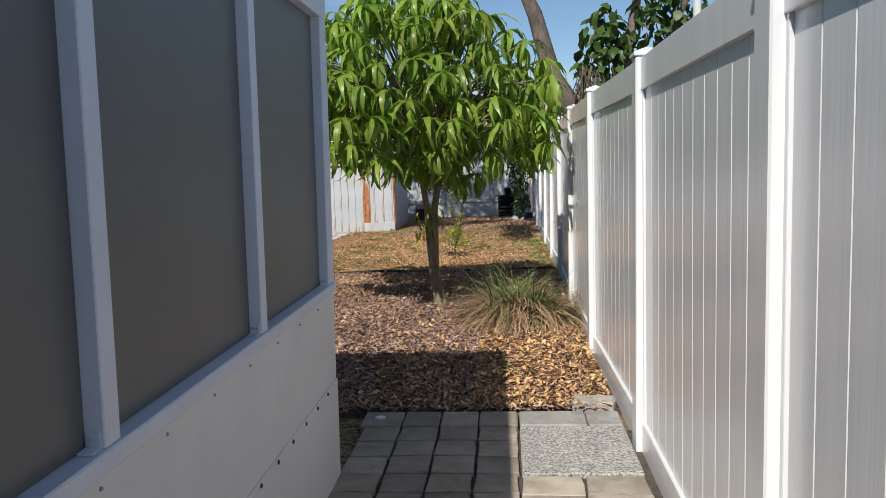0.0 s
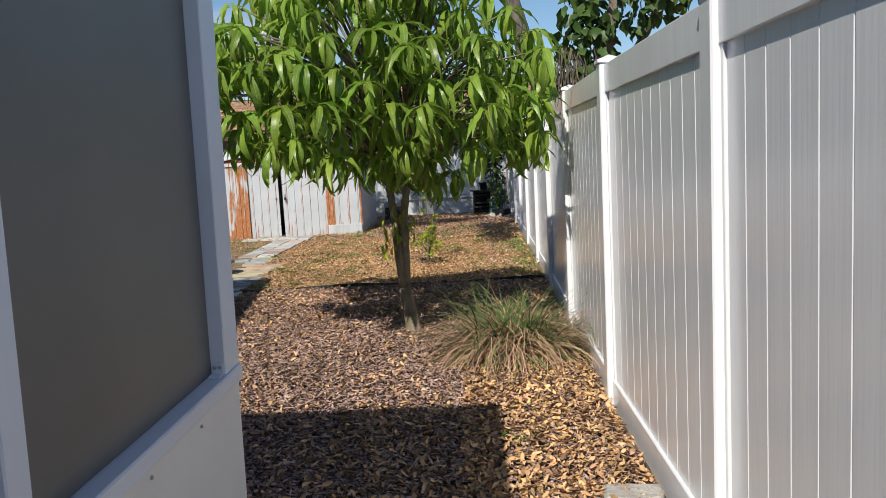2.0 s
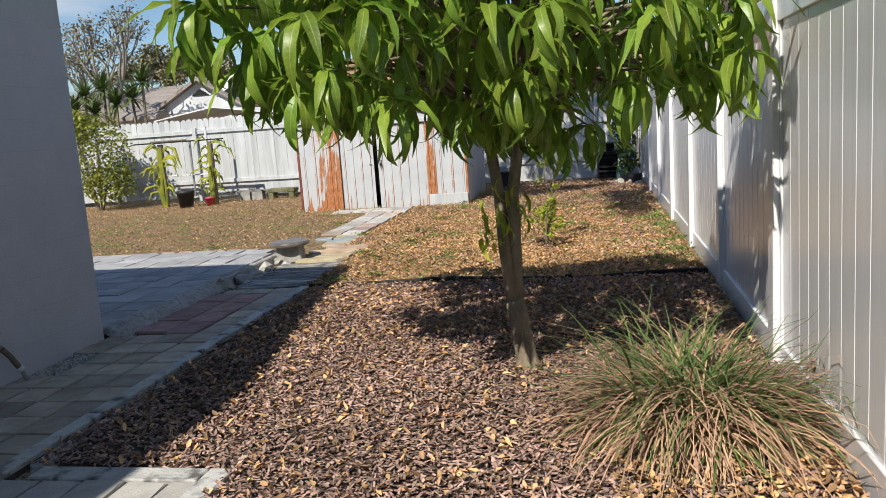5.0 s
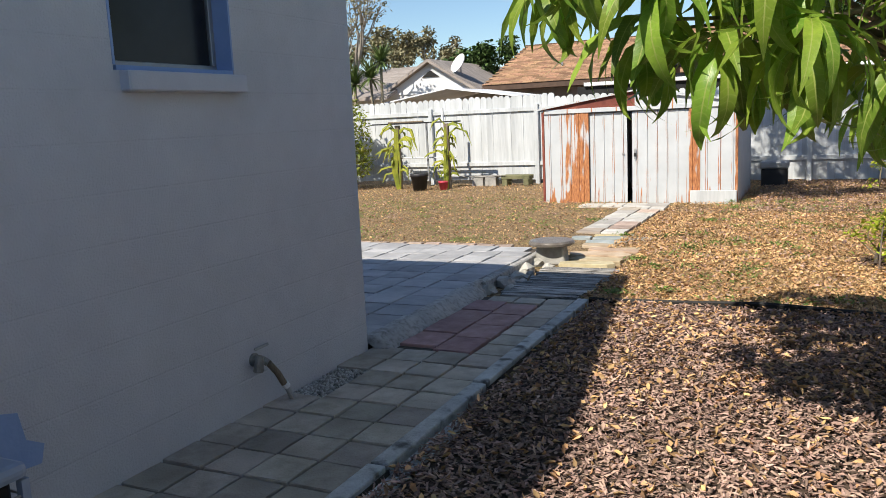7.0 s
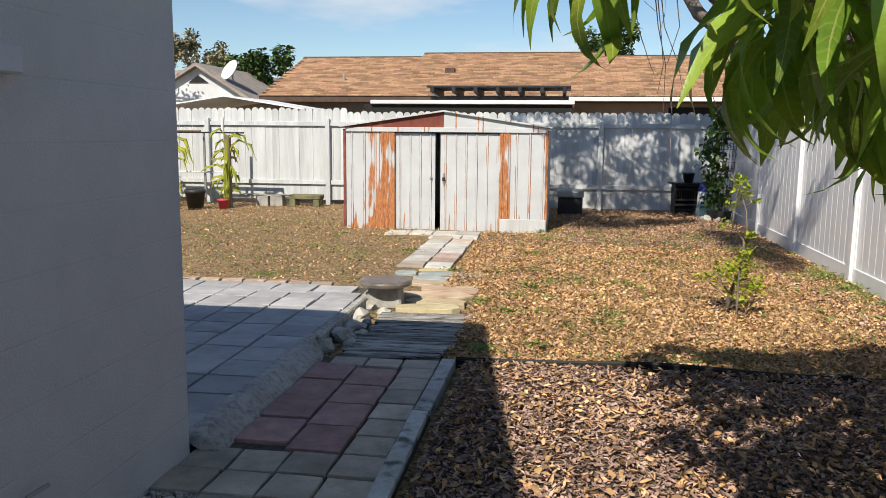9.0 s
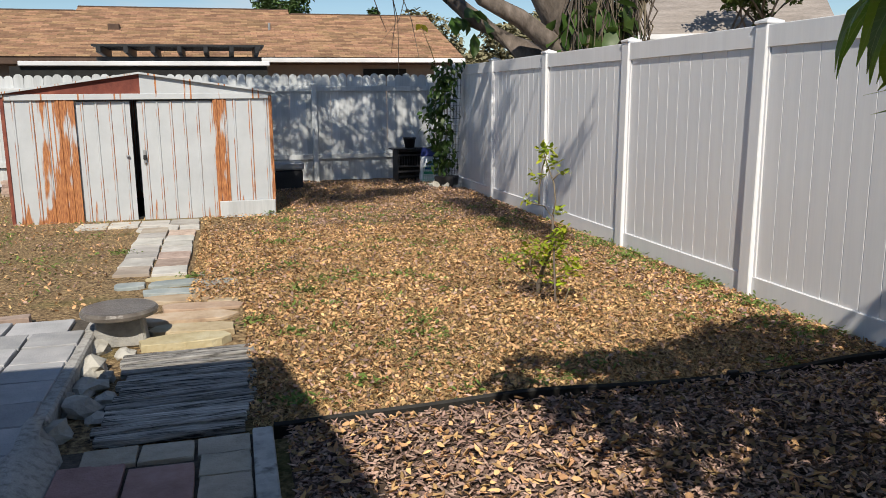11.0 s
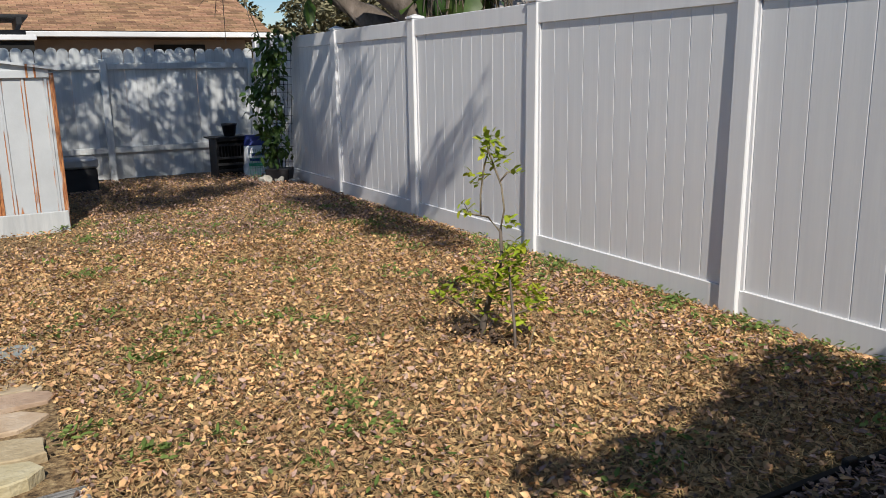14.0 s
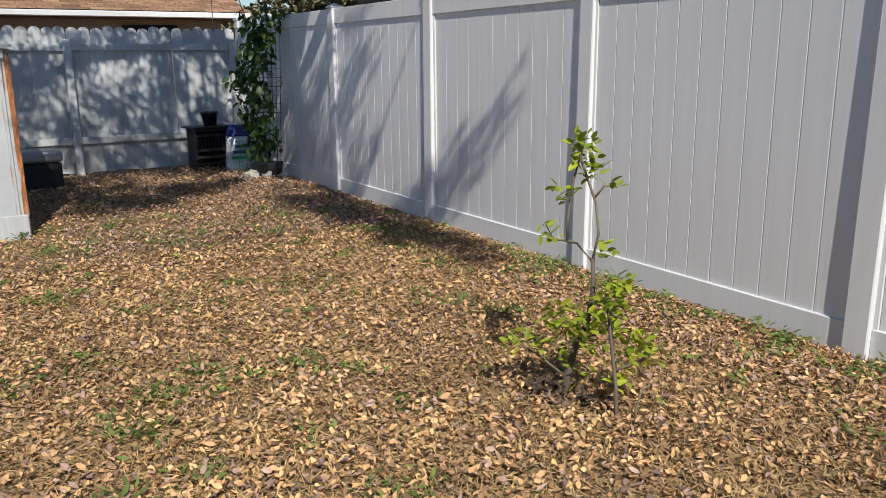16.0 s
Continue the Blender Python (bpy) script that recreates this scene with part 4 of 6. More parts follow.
def build_mango():
    bm = tube([(0.02, -0.02, -0.05), (0.01, -0.01, 0.02), (0.0, 0.0, 0.10), (-0.03, 0.01, 0.3), (-0.05, 0.0, 0.42)], [0.095, 0.08, 0.060, 0.054, 0.056], 14)
    tube([(-0.055, 0.0, 0.36), (-0.085, 0.0, 0.7), (-0.10, 0.02, 1.0), (-0.16, 0.0, 1.5), (-0.3, -0.1, 2.1)], [0.036, 0.034, 0.032, 0.028, 0.018], 10, bm)
    tube([(-0.035, 0.01, 0.36), (-0.03, 0.02, 0.7), (-0.025, 0.0, 1.0), (0.05, 0.05, 1.5), (0.15, 0.1, 2.3)], [0.038, 0.036, 0.034, 0.029, 0.018], 10, bm)
    part("trunk", bm, BARK, mango, "grey-brown forked trunk", True)
    tips = []
    r = random.Random(11)
    # twig ends over the crown's skin, then some inside
    tries = 0
    while len(tips) < 195 and tries < 20000:
        tries += 1
        th, u = r.uniform(0, 2 * math.pi), r.uniform(-0.66, 1)
        rad = math.sqrt(max(0, 1 - u * u))
        k = r.uniform(0.74, 1.0) if len(tips) < 160 else r.uniform(0.35, 0.75)
        lump = 1 + 0.16 * noise.noise((math.cos(th) * 1.7, math.sin(th) * 1.7, u * 2))
        p = Vector((rad * math.cos(th) * 1.5, rad * math.sin(th) * 1.14, u * 1.12)) * k * lump + Vector((-0.22, -0.2, 1.98))
        if p.x > 1.15 or p.z < (1.2 if abs(p.x) < 0.4 and abs(p.y) < 0.6 else 1.48) + 0.1 * r.random():
            continue
        if p.z < 2.4 and p.y > p.x + 1.36:
            continue
        if (p.x < -0.9 and p.y > -0.45 and p.z < 2.1) or (p.x < -1.25 and p.z < 1.85) or (p.x < -0.9 and p.z < 1.6):
            continue
        if p.z > 2.5 and -1.0 < p.x < -0.6 and p.y > -0.2:
            continue
        if p.x > 0.2 and p.z > 2.0 and r.random() < 0.35:
            continue
        if p.z > 2.35 and r.random() < 0.4:
            continue
        if any((p - q).length < 0.20 for q in tips):
            continue
        tips.append(p)
    for k in range(9):
        a = k * 2.4
        tips.append(Vector((-0.06 + math.cos(a) * r.uniform(0.10, 0.34), -0.04 + math.sin(a) * r.uniform(0.10, 0.34), r.uniform(1.38, 1.62))))
    for k in range(9):
        a = k * 2.4
        tips.append(Vector((-1.38 + 0.3 * math.cos(a), 0.38 + 0.3 * math.sin(a), 2.25 + 0.03 * k)))
    # the whorls that stand out at the front
    whorls = [Vector(q) for q in ((0.17, -0.70, 1.57), (-0.24, -0.90, 1.88), (0.36, -1.00, 2.00), (1.11, -0.80, 2.19), (-0.89, -0.80, 2.15), (0.04, -1.05, 1.84), (0.69, -0.80, 1.76), (-1.36, -0.80, 2.02), (-1.12, -0.72, 1.74), (-0.85, -0.90, 1.66), (-0.60, -0.72, 1.62), (-1.10, -0.50, 1.72), (-0.85, -0.35, 1.66), (-1.02, -0.95, 1.85), (-0.70, -0.15, 1.70))]
    tips = [p for p in tips if all((p - q).length > 0.24 or p.y > q.y + 0.15 for q in whorls)] + whorls
    # the top of the crown
    for k in range(13):
        a, d = k * 2.4, 0.2 + 0.65 * math.sqrt((k + 0.5) / 13)
        tips.append(Vector((-0.15 + math.cos(a) * d, -0.05 + math.sin(a) * d * 0.8, 3.12 - 0.42 * d * d + 0.06 * math.sin(k * 5.1))))
    bm = bmesh.new()
    for p in tips:
        root = Vector((-0.14 if p.x < -0.05 else 0.05, 0.0, 1.28 + 0.40 * max(0, p.z - 1.2)))
        midp = root.lerp(p, 0.55) + Vector((0, 0, 0.10 + 0.1 * r.random()))
        tube([root, midp, p], [0.016, 0.010, 0.005], 5, bm, False)
    part("branchwork", bm, BARK, mango, "thin branching limbs", True)
    sets = {k: ([], [], [], []) for k in range(4)}
    singles = []
    for p in tips:
        n = r.randint(11, 16)
        turn = r.uniform(0, 6.283)
        show = p in whorls
        for j in range(n):
            spin = turn + j * 2.399 + r.gauss(0, 0.18)
            size = r.uniform(0.24, 0.37) if not show else r.uniform(0.31, 0.39)
            low = j % 3 == 0
            k = r.choice((2, 3, 3)) if low else r.choice((0, 1, 1, 2))
            q = p + Vector((r.gauss(0, 0.008), r.gauss(0, 0.008), -0.07 * r.random() if low else 0.02 * r.random()))
            tilt = r.uniform(0.55, 1.05) if low else r.uniform(-0.05, 0.5)
            if q.x < -0.35 and q.y < 0.35 and q.z < 2.0 and len(singles) < 290 and r.random() < 0.85:
                singles.append((k, q, spin, tilt, r.uniform(-0.4, 0.4), size))
            else:
                s = sets[k]
                s[0].append(q)
                s[1].append(spin)
                s[2].append(tilt)
                s[3].append(size)
    verts_all = []
    for k, (pl, sp, ti, sz) in sets.items():
        v, f = MANGO_VARIANTS[k]
        verts_all.append(turned(v, np.array(pl), np.array(sp), np.array(ti), uni(-0.4, 0.4, len(pl)), np.array(sz)))
    ob = new("crown", soup("crown", np.concatenate(verts_all), MANGO_VARIANTS[0][1], MANGO_LEAF, True, LEAF_MARKS))
    ob.parent = mango
    tagged(ob, "dense drooping mango leaves", kind="stuff")
    meshes = [soup("leaf", v[None], f, MANGO_PART, True, LEAF_MARKS) for v, f in MANGO_VARIANTS]
    for k, q, spin, tilt, roll, size in singles:
        m = Matrix.Translation(q) @ Matrix.Rotation(spin, 4, "Z") @ Matrix.Rotation(tilt, 4, "Y") @ Matrix.Rotation(roll, 4, "X") @ Matrix.Scale(size, 4)
        piece("leaf", meshes[k], mango, m)
    # low shoots with yellowed leaves at the fork
    pl = np.array([(r.uniform(-0.2, 0.05), r.uniform(-0.14, 0.0), r.uniform(0.78, 1.12)) for _ in range(26)])
    v, f = MANGO_VARIANTS[3]
    ob = new("young_growth", soup("young_growth", turned(v, pl, uni(0, 6.28, 26), uni(0.2, 0.9, 26), uni(-0.4, 0.4, 26), uni(0.1, 0.19, 26)), f, BRIGHT_LEAF, True))
    ob.parent = mango
    tagged(ob, "pale yellow-green young leaves", kind="stuff")
    pl = np.array([(-0.16 + r.uniform(-0.03, 0.03), -0.08, r.uniform(0.7, 0.85)) for _ in range(4)])
    ob = new("withered_leaf", soup("withered_leaf", turned(v, pl, uni(3, 5, 4), uni(0.9, 1.3, 4), uni(-0.4, 0.4, 4), uni(0.12, 0.17, 4)), f, YELLOW_LEAF, True))
    ob.parent = mango


build_mango()

# ---- clump of lemongrass ----
clump = thing("grass_clump", pose(0.13, 7.12, 0.0), "big clump of lemongrass, green on top and dry below", "grass clump")


def blades(name, n, length, lean, droop, width, material, spread):
    segs = 6
    s = np.linspace(0, 1, segs + 1)
    az, L = uni(0, 6.283, n), uni(*length, n)
    a0, dr = uni(*lean, n), uni(*droop, n)
    pos_r, pos_a = uni(0, spread, n), uni(0, 6.283, n)
    p = np.stack([pos_r * np.cos(pos_a), pos_r * np.sin(pos_a) * 0.8, np.zeros(n)], 1)
    ang = a0[:, None] - dr[:, None] * s[None]
    dx = np.cos(ang) * L[:, None] / segs
    dz = np.sin(ang) * L[:, None] / segs
    R = np.concatenate([np.zeros((n, 1)), np.cumsum(dx[:, :-1], 1)], 1)
    Z = np.concatenate([np.zeros((n, 1)), np.cumsum(dz[:, :-1], 1)], 1)
    Z = np.maximum(Z, 0.012)
    half = uni(*width, n)[:, None] * (1 - 0.85 * s[None] ** 2)
    c, q = np.cos(az)[:, None], np.sin(az)[:, None]
    limit = np.minimum(p[:, 0:1] + R * c, FX - 0.125 + 0 * R) if spread else R
    left_v = np.stack([limit - half * q, p[:, 1:2] + R * q + half * c, Z], 2)
    right_v = np.stack([limit + half * q, p[:, 1:2] + R * q - half * c, Z], 2)
    v = np.stack([left_v, right_v], 2).reshape(n, -1, 3)
    f = [(2 * i, 2 * i + 1, 2 * i + 3, 2 * i + 2) for i in range(segs)]
    return soup(name, v, f, material, True)


for nm, args in (("dry_grass", (2000, (0.42, 0.86), (0.3, 1.2), (1.3, 2.7), (0.0032, 0.0065), BLADE_DRY, 0.34)),
                 ("green_grass", (560, (0.45, 0.82), (0.55, 1.4), (0.8, 2.2), (0.0038, 0.0075), BLADE_GREEN, 0.28)),
                 ("long_grass", (60, (0.6, 1.0), (0.7, 1.2), (0.8, 2.0), (0.002, 0.0035), BLADE_DRY, 0.2))):
    ob = new(nm, blades(nm, *args))
    ob.parent = clump
    tagged(ob, "dry tan grass blades" if args[5] is BLADE_DRY else "arching green grass blades", kind="stuff")

# ---- citrus sapling ----
sapling = thing("citrus_sapling", pose(-0.80, 12.42, 0.0, 0, 0, -31), "spindly citrus sapling with bright yellow-green leaves", "sapling")


def build_sapling():
    bm = tube([(0.0, 0.0, -0.03), (0.01, 0.0, 0.1), (0.04, 0.0, 0.22), (0.09, 0.0, 0.34), (0.11, 0.0, 0.47), (0.105, 0.0, 0.62)], [0.02, 0.019, 0.015, 0.011, 0.010, 0.009], 7)
    part("stem", bm, BARK_DARK, sapling, "dark main stem", True)
    part("stem", tube([(0.17, -0.26, -0.03), (0.165, -0.24, 0.15), (0.15, -0.2, 0.32), (0.14, -0.15, 0.45)], [0.009, 0.008, 0.007, 0.004], 6), BARK_DARK, sapling, "", True)
    twigs = [[(0.105, 0, 0.6), (0.04, 0.02, 0.68), (-0.06, 0.02, 0.70), (-0.09, 0.02, 0.76)], [(0.0, 0.02, 0.69), (0.0, 0.02, 0.8), (0.02, 0.02, 0.95), (0.06, 0.02, 1.1)],
             [(0.105, 0, 0.62), (0.125, 0, 0.72), (0.11, 0, 0.85), (0.08, 0, 0.93), (0.04, 0, 1.04), (0.03, 0, 1.12)], [(0.1, 0, 0.87), (0.14, 0.0, 0.92), (0.19, 0, 0.93)],
             [(0.05, 0, 0.26), (0.17, 0.0, 0.3), (0.27, 0.0, 0.36)], [(0.16, -0.2, 0.2), (0.27, -0.2, 0.24), (0.34, -0.18, 0.28)],
             [(0.0, 0, 0.1), (-0.12, 0.0, 0.2), (-0.24, 0.0, 0.28)], [(0.02, 0, 0.14), (-0.05, -0.05, 0.26), (-0.02, -0.08, 0.36)], [(0.25, -0.28, -0.02), (0.24, -0.27, 0.06), (0.27, -0.25, 0.15)]]
    for t in twigs:
        part("twig", tube(t, [0.0055] * (len(t) - 1) + [0.0025], 5), BARK, sapling, "", True)
    spots = [((0.15, -0.12, 0.46), 0.07, 80), ((0.1, -0.1, 0.36), 0.10, 125), ((0.28, -0.16, 0.28), 0.08, 85), ((-0.03, -0.05, 0.36), 0.08, 70), ((-0.22, 0.0, 0.27), 0.05, 26), ((-0.1, 0.0, 0.24), 0.06, 20),
             ((0.05, 0, 1.08), 0.06, 56), ((0.09, 0, 0.99), 0.05, 40), ((-0.02, 0.02, 0.9), 0.045, 24), ((-0.08, 0.02, 0.74), 0.05, 20), ((0.15, 0.0, 0.66), 0.045, 24), ((0.18, 0, 0.93), 0.03, 7), ((0.18, -0.12, 0.55), 0.05, 26), ((0.2, -0.15, 0.18), 0.09, 34), ((0.02, -0.02, 0.18), 0.1, 34)]
    pl = np.concatenate([blob(int(n * 0.85), c, (s * 1.05, s * 1.05, s * 1.05), 0.2) for c, s, n in spots])
    v = turned(LEAF4, pl, uni(0, 6.28, len(pl)), uni(-0.8, 0.7, len(pl)), uni(-0.7, 0.7, len(pl)), np.stack([uni(0.03, 0.065, len(pl)), uni(0.018, 0.032, len(pl)), uni(0.03, 0.065, len(pl))], 1))
    ob = new("foliage", soup("foliage", v, LEAF_T, BRIGHT_LEAF))
    ob.parent = sapling
    tagged(ob, kind="stuff")
    pl = np.concatenate([blob(120, (-0.06, 0.0, 0.03), (0.12, 0.1, 0.05), 0.1), blob(70, (0.1, -0.12, 0.02), (0.1, 0.08, 0.04), 0.1)])
    leaf_soup("withered_leaves", pl, (0.03, 0.06), (0.015, 0.03), SOIL, (-0.6, 0.8), sapling)


build_sapling()

# ---- litter, chips, straw, weeds ----
CHIP_V = np.array([(x, y, z) for z in (-0.5, 0.5) for x, y in ((-0.5, -0.32), (0.42, -0.5), (0.5, 0.36), (-0.4, 0.5))])
CHIP_F = [(0, 3, 2, 1), (4, 5, 6, 7), (0, 1, 5, 4), (1, 2, 6, 5), (2, 3, 7, 6), (3, 0, 4, 7)]


def scatter(n, x0, x1, y0, y1, keep=None):
    p = np.stack([uni(x0, x1, n), uni(y0, y1, n)], 1)
    return p[keep(p[:, 0], p[:, 1])] if keep else p


def off_pad(x, y):
    return ~((x < -1.80) & (y < 6.66))


def not_paved(x, y):
    paved = ((x > -4.1) & (x < -2.92) & (y < 12.9)) | ((x < -3.0) & (y < 12.95) & (x > -9)) | ((x > -3.98) & (x < -3.32) & (y > 12.4) & (y < 17.4))
    inside = (x > SX0 - 0.02) & (x < SX1 + 0.02) & (y > SY0 - 0.08) & (y < SY1 + 0.02)
    return ~(paved | inside)


def lay(name, p, z, base, faces, size, tilt, material, label, category, smooth=False):
    """Copies of the base shape strewn over the places p; several bases take turns."""
    n = len(p)
    places = np.concatenate([p, (np.full(n, z) + uni(-0.006, 0.022, n))[:, None]], 1)
    bases = base if isinstance(base, list) else [base]
    size = size(n)
    v = np.concatenate([turned(b, places[i::len(bases)], uni(0, 6.283, len(places[i::len(bases)])), RNG.normal(0, tilt, len(places[i::len(bases)])), RNG.normal(0, tilt, len(places[i::len(bases)])), size[i::len(bases)])
                        for i, b in enumerate(bases)])
    ob = new(name, soup(name, v, faces, material, smooth))
    return tagged(ob, label, category, kind="stuff")


lay("bark_chips", scatter(24000, -2.78, 0.64, 4.56, 10.42, off_pad), 0.028, CHIP_V, CHIP_F,
    lambda n: np.stack([uni(0.014, 0.05, n), uni(0.006, 0.018, n), uni(0.002, 0.006, n)], 1), 0.34, CHIP, "shredded brown bark mulch chips", "mulch")
CURL = LEAF4.copy()
CURL[:, 2] = 0.22 * (CURL[:, 0] - 0.5) ** 2 + 0.16 * np.abs(CURL[:, 1])
CURL[:, 0] -= 0.5


def torn_leaf(seed):
    """A dry leaf, curled, twisted and broken at its edge."""
    r = np.random.default_rng(seed)
    b = CURL.copy()
    b[:, :2] += r.uniform(-0.13, 0.13, (len(b), 2))
    b[:, 2] = r.uniform(0.15, 0.55) * (b[:, 0] - r.uniform(-0.2, 0.2)) ** 2 + r.uniform(0.1, 0.5) * np.abs(b[:, 1]) + r.uniform(-0.5, 0.5) * b[:, 0] * b[:, 1]
    return b


TORN = [torn_leaf(k) for k in range(9)]
torn_size = lambda n: np.stack([uni(0.014, 0.046, n), uni(0.010, 0.027, n), uni(0.028, 0.065, n)], 1)
lay("bark_flakes", scatter(42000, -2.78, 0.64, 4.56, 10.42, off_pad), 0.032, [t * np.array([1.15, 0.9, 0.6]) for t in TORN], LEAF_T, lambda n: np.stack([uni(0.014, 0.048, n), uni(0.008, 0.020, n), uni(0.025, 0.06, n)], 1), 0.34, CHIP,
    "flat brown bark flakes and crumbled leaves", "mulch")
leaf_size = lambda n: np.stack([uni(0.02, 0.062, n), uni(0.010, 0.027, n), uni(0.03, 0.09, n)], 1)
lay("leaf_litter", np.concatenate([scatter(1500, -2.78, 0.64, 8.6, 10.4), scatter(4200, -2.78, 0.64, 4.56, 10.4, off_pad), scatter(2600, -0.2, 0.64, 4.57, 7.0), scatter(900, -0.9, 0.64, 4.57, 6.0)]), 0.042, TORN, LEAF_T, leaf_size, 0.45, LITTER,
    "fallen dry oak leaves on the mulch", "dry leaves")
lay("leaf_litter", np.concatenate([scatter(38000, -3.3, 0.64, 10.5, 16.0, not_paved), scatter(9000, -3.3, 0.64, 16.0, 21.0, not_paved), scatter(7500, -12, -3.2, 12.6, 21.0, not_paved),
                                   scatter(2500, 0.2, 0.64, 10.5, 20.0)]), 0.016, TORN, LEAF_T, torn_size, 0.5, LITTER, "fallen dry oak leaves over the lawn", "dry leaves")
lay("dark_leaf_litter", np.concatenate([scatter(7000, -2.2, 0.64, 16.2, 21.0, not_paved), scatter(3200, 0.0, 0.64, 10.5, 20.0), scatter(6500, -3.2, 0.5, 10.5, 16.5, not_paved), scatter(2500, -11, -3.4, 13.2, 20.5, not_paved)]),
    0.02, TORN, LEAF_T, torn_size, 0.5, CHIP, "older brown leaves rotting on the lawn", "dry leaves")
BLADE = np.array([(-0.5, -0.5, 0), (-0.5, 0.5, 0), (0.0, 0.4, 0.16), (0.0, -0.4, 0.16), (0.5, 0.0, 0.05)])
BLADE_F = np.array([(0, 3, 2), (0, 2, 1), (3, 4, 2)])
straw_size = lambda n: np.stack([uni(0.03, 0.10, n), uni(0.0016, 0.0036, n), uni(0.03, 0.10, n)], 1)
lay("straw", np.concatenate([scatter(80000, -3.3, 0.62, 10.5, 15.5, not_paved), scatter(14000, -3.3, 0.62, 15.5, 21.0, not_paved), scatter(20000, -11, -3.2, 12.6, 20.5, not_paved)]), 0.008, BLADE, BLADE_F,
    straw_size, 0.3, STRAW, "matted dry straw-coloured grass", "dry grass")


def build_weeds():
    pts = []
    r = random.Random(5)
    for _ in range(240):
        x, y = r.uniform(-2.9, 0.6), r.uniform(10.6, 17.5)
        if r.random() < 0.2:
            x = 0.6 - abs(r.gauss(0, 0.18))
            y = r.uniform(10.8, 14.5)
        for _ in range(r.randint(6, 40)):
            pts.append((x + r.gauss(0, 0.06), y + r.gauss(0, 0.06), r.uniform(0.015, 0.05)))
    for _ in range(160):
        x, y = r.uniform(-9, -4.2), r.uniform(13.2, 18)
        for _ in range(r.randint(6, 20)):
            pts.append((x + r.gauss(0, 0.09), y + r.gauss(0, 0.09), r.uniform(0.005, 0.03)))
    for x, y in ((0.07, 5.35), (-2.62, 11.9), (-2.85, 12.25), (-2.35, 10.9), (-2.72, 10.75), (-3.3, 13.75), (-4.0, 15.0)):
        for _ in range(60):
            pts.append((x + r.gauss(0, 0.06), y + r.gauss(0, 0.05), r.uniform(0.02, 0.055)))
    pl = np.array(pts)
    ob = leaf_soup("green_weeds", pl, (0.025, 0.055), (0.010, 0.020), WEED, (-0.7, 0.2))
    tagged(ob, "low green weeds coming up through the dry lawn", "weeds")


build_weeds()


# ---- paving ----
def slab(w, d, h=0.035, bevel=0.005, rag=0.0, seed=0):
    r = random.Random(seed)
    k = lambda: r.uniform(-rag, rag)
    return prism([(-w / 2 + k(), -d / 2 + k()), (k() * 0.3, -d / 2 + k()), (w / 2 + k(), -d / 2 + k()), (w / 2 + k(), k() * 0.3), (w / 2 + k(), d / 2 + k()), (-w / 2 + k(), d / 2 + k())], 0, h, bevel)


def field(parent, name, x0, x1, y0, y1, w, d, z, materials, gap=0.013, shift=0.0, keep=None, h=0.04, rag=0.004):
    """Slabs of w by d that fill the field, each one slightly askew."""
    meshes = [[finish(slab(w - gap, d - gap, h, 0.005, rag, s), name, m) for s in range(4)] for m in materials]
    r = random.Random(int(x0 * 100 + y0 * 10) + 3)
    j, y = 0, y0
    while y + d * 0.6 < y1 + d * 0.5:
        x = x0 + (shift * w if j % 2 else 0)
        while x + w * 0.5 < x1:
            cx, cy = x + w / 2, y + d / 2
            if keep is None or keep(cx, cy):
                k = r.choice(meshes)
                piece(name, r.choice(k), parent, pose(cx, cy, z - h + r.uniform(-0.004, 0.004), r.uniform(-0.5, 0.5), r.uniform(-0.5, 0.5), r.uniform(-0.7, 0.7)))
            x += w
        y += d
        j += 1


side_path = thing("paved_path", pose(0, 0, 0), "weathered grey and red concrete pavers along the house", "path", kind="structure")
part("bedding", box(-3.84, -2.84, 3.66, 10.46, -0.04, 0.008), BED, side_path, "dark sand bed")
field(side_path, "paver", -3.83, -2.93, 3.72, 8.88, 0.228, 0.235, 0.03, [PAVER], keep=lambda x, y: not (x < -3.6 and 7.85 < y < 8.5))
field(side_path, "paver", -3.145, -2.93, 8.90, 10.25, 0.215, 0.232, 0.03, [PAVER])
field(side_path, "paver", -3.42, -3.15, 8.90, 10.2, 0.27, 0.325, 0.03, [PAVER_RED])
field(side_path, "paver", -3.70, -3.42, 8.98, 10.1, 0.275, 0.325, 0.03, [PAVER_RED])
field(side_path, "paver", -3.62, -2.94, 10.25, 10.43, 0.23, 0.185, 0.03, [PAVER])


def gravel(name, n, x0, x1, y0, y1, z, label):
    p = scatter(n, x0, x1, y0, y1)
    s = uni(0.006, 0.016, n)
    v = turned(CHIP_V * np.array([1, 1, 0.8]), np.concatenate([p, np.full((n, 1), z)], 1), uni(0, 6.28, n), uni(-1, 1, n), uni(-1, 1, n), s)
    tagged(new(name, soup(name, v, CHIP_F, ROCK_BITS)), label, "gravel", kind="stuff")


ROCK_BITS = mat("gravel_bits", [(0.3, (0.30, 0.28, 0.25)), (0.7, (0.52, 0.50, 0.46))], 8, 0.9, 0.3, 60, island=0.45)
gravel("gravel", 1100, -3.81, -3.6, 7.85, 8.5, 0.016, "loose gravel where pavers are missing by the wall")

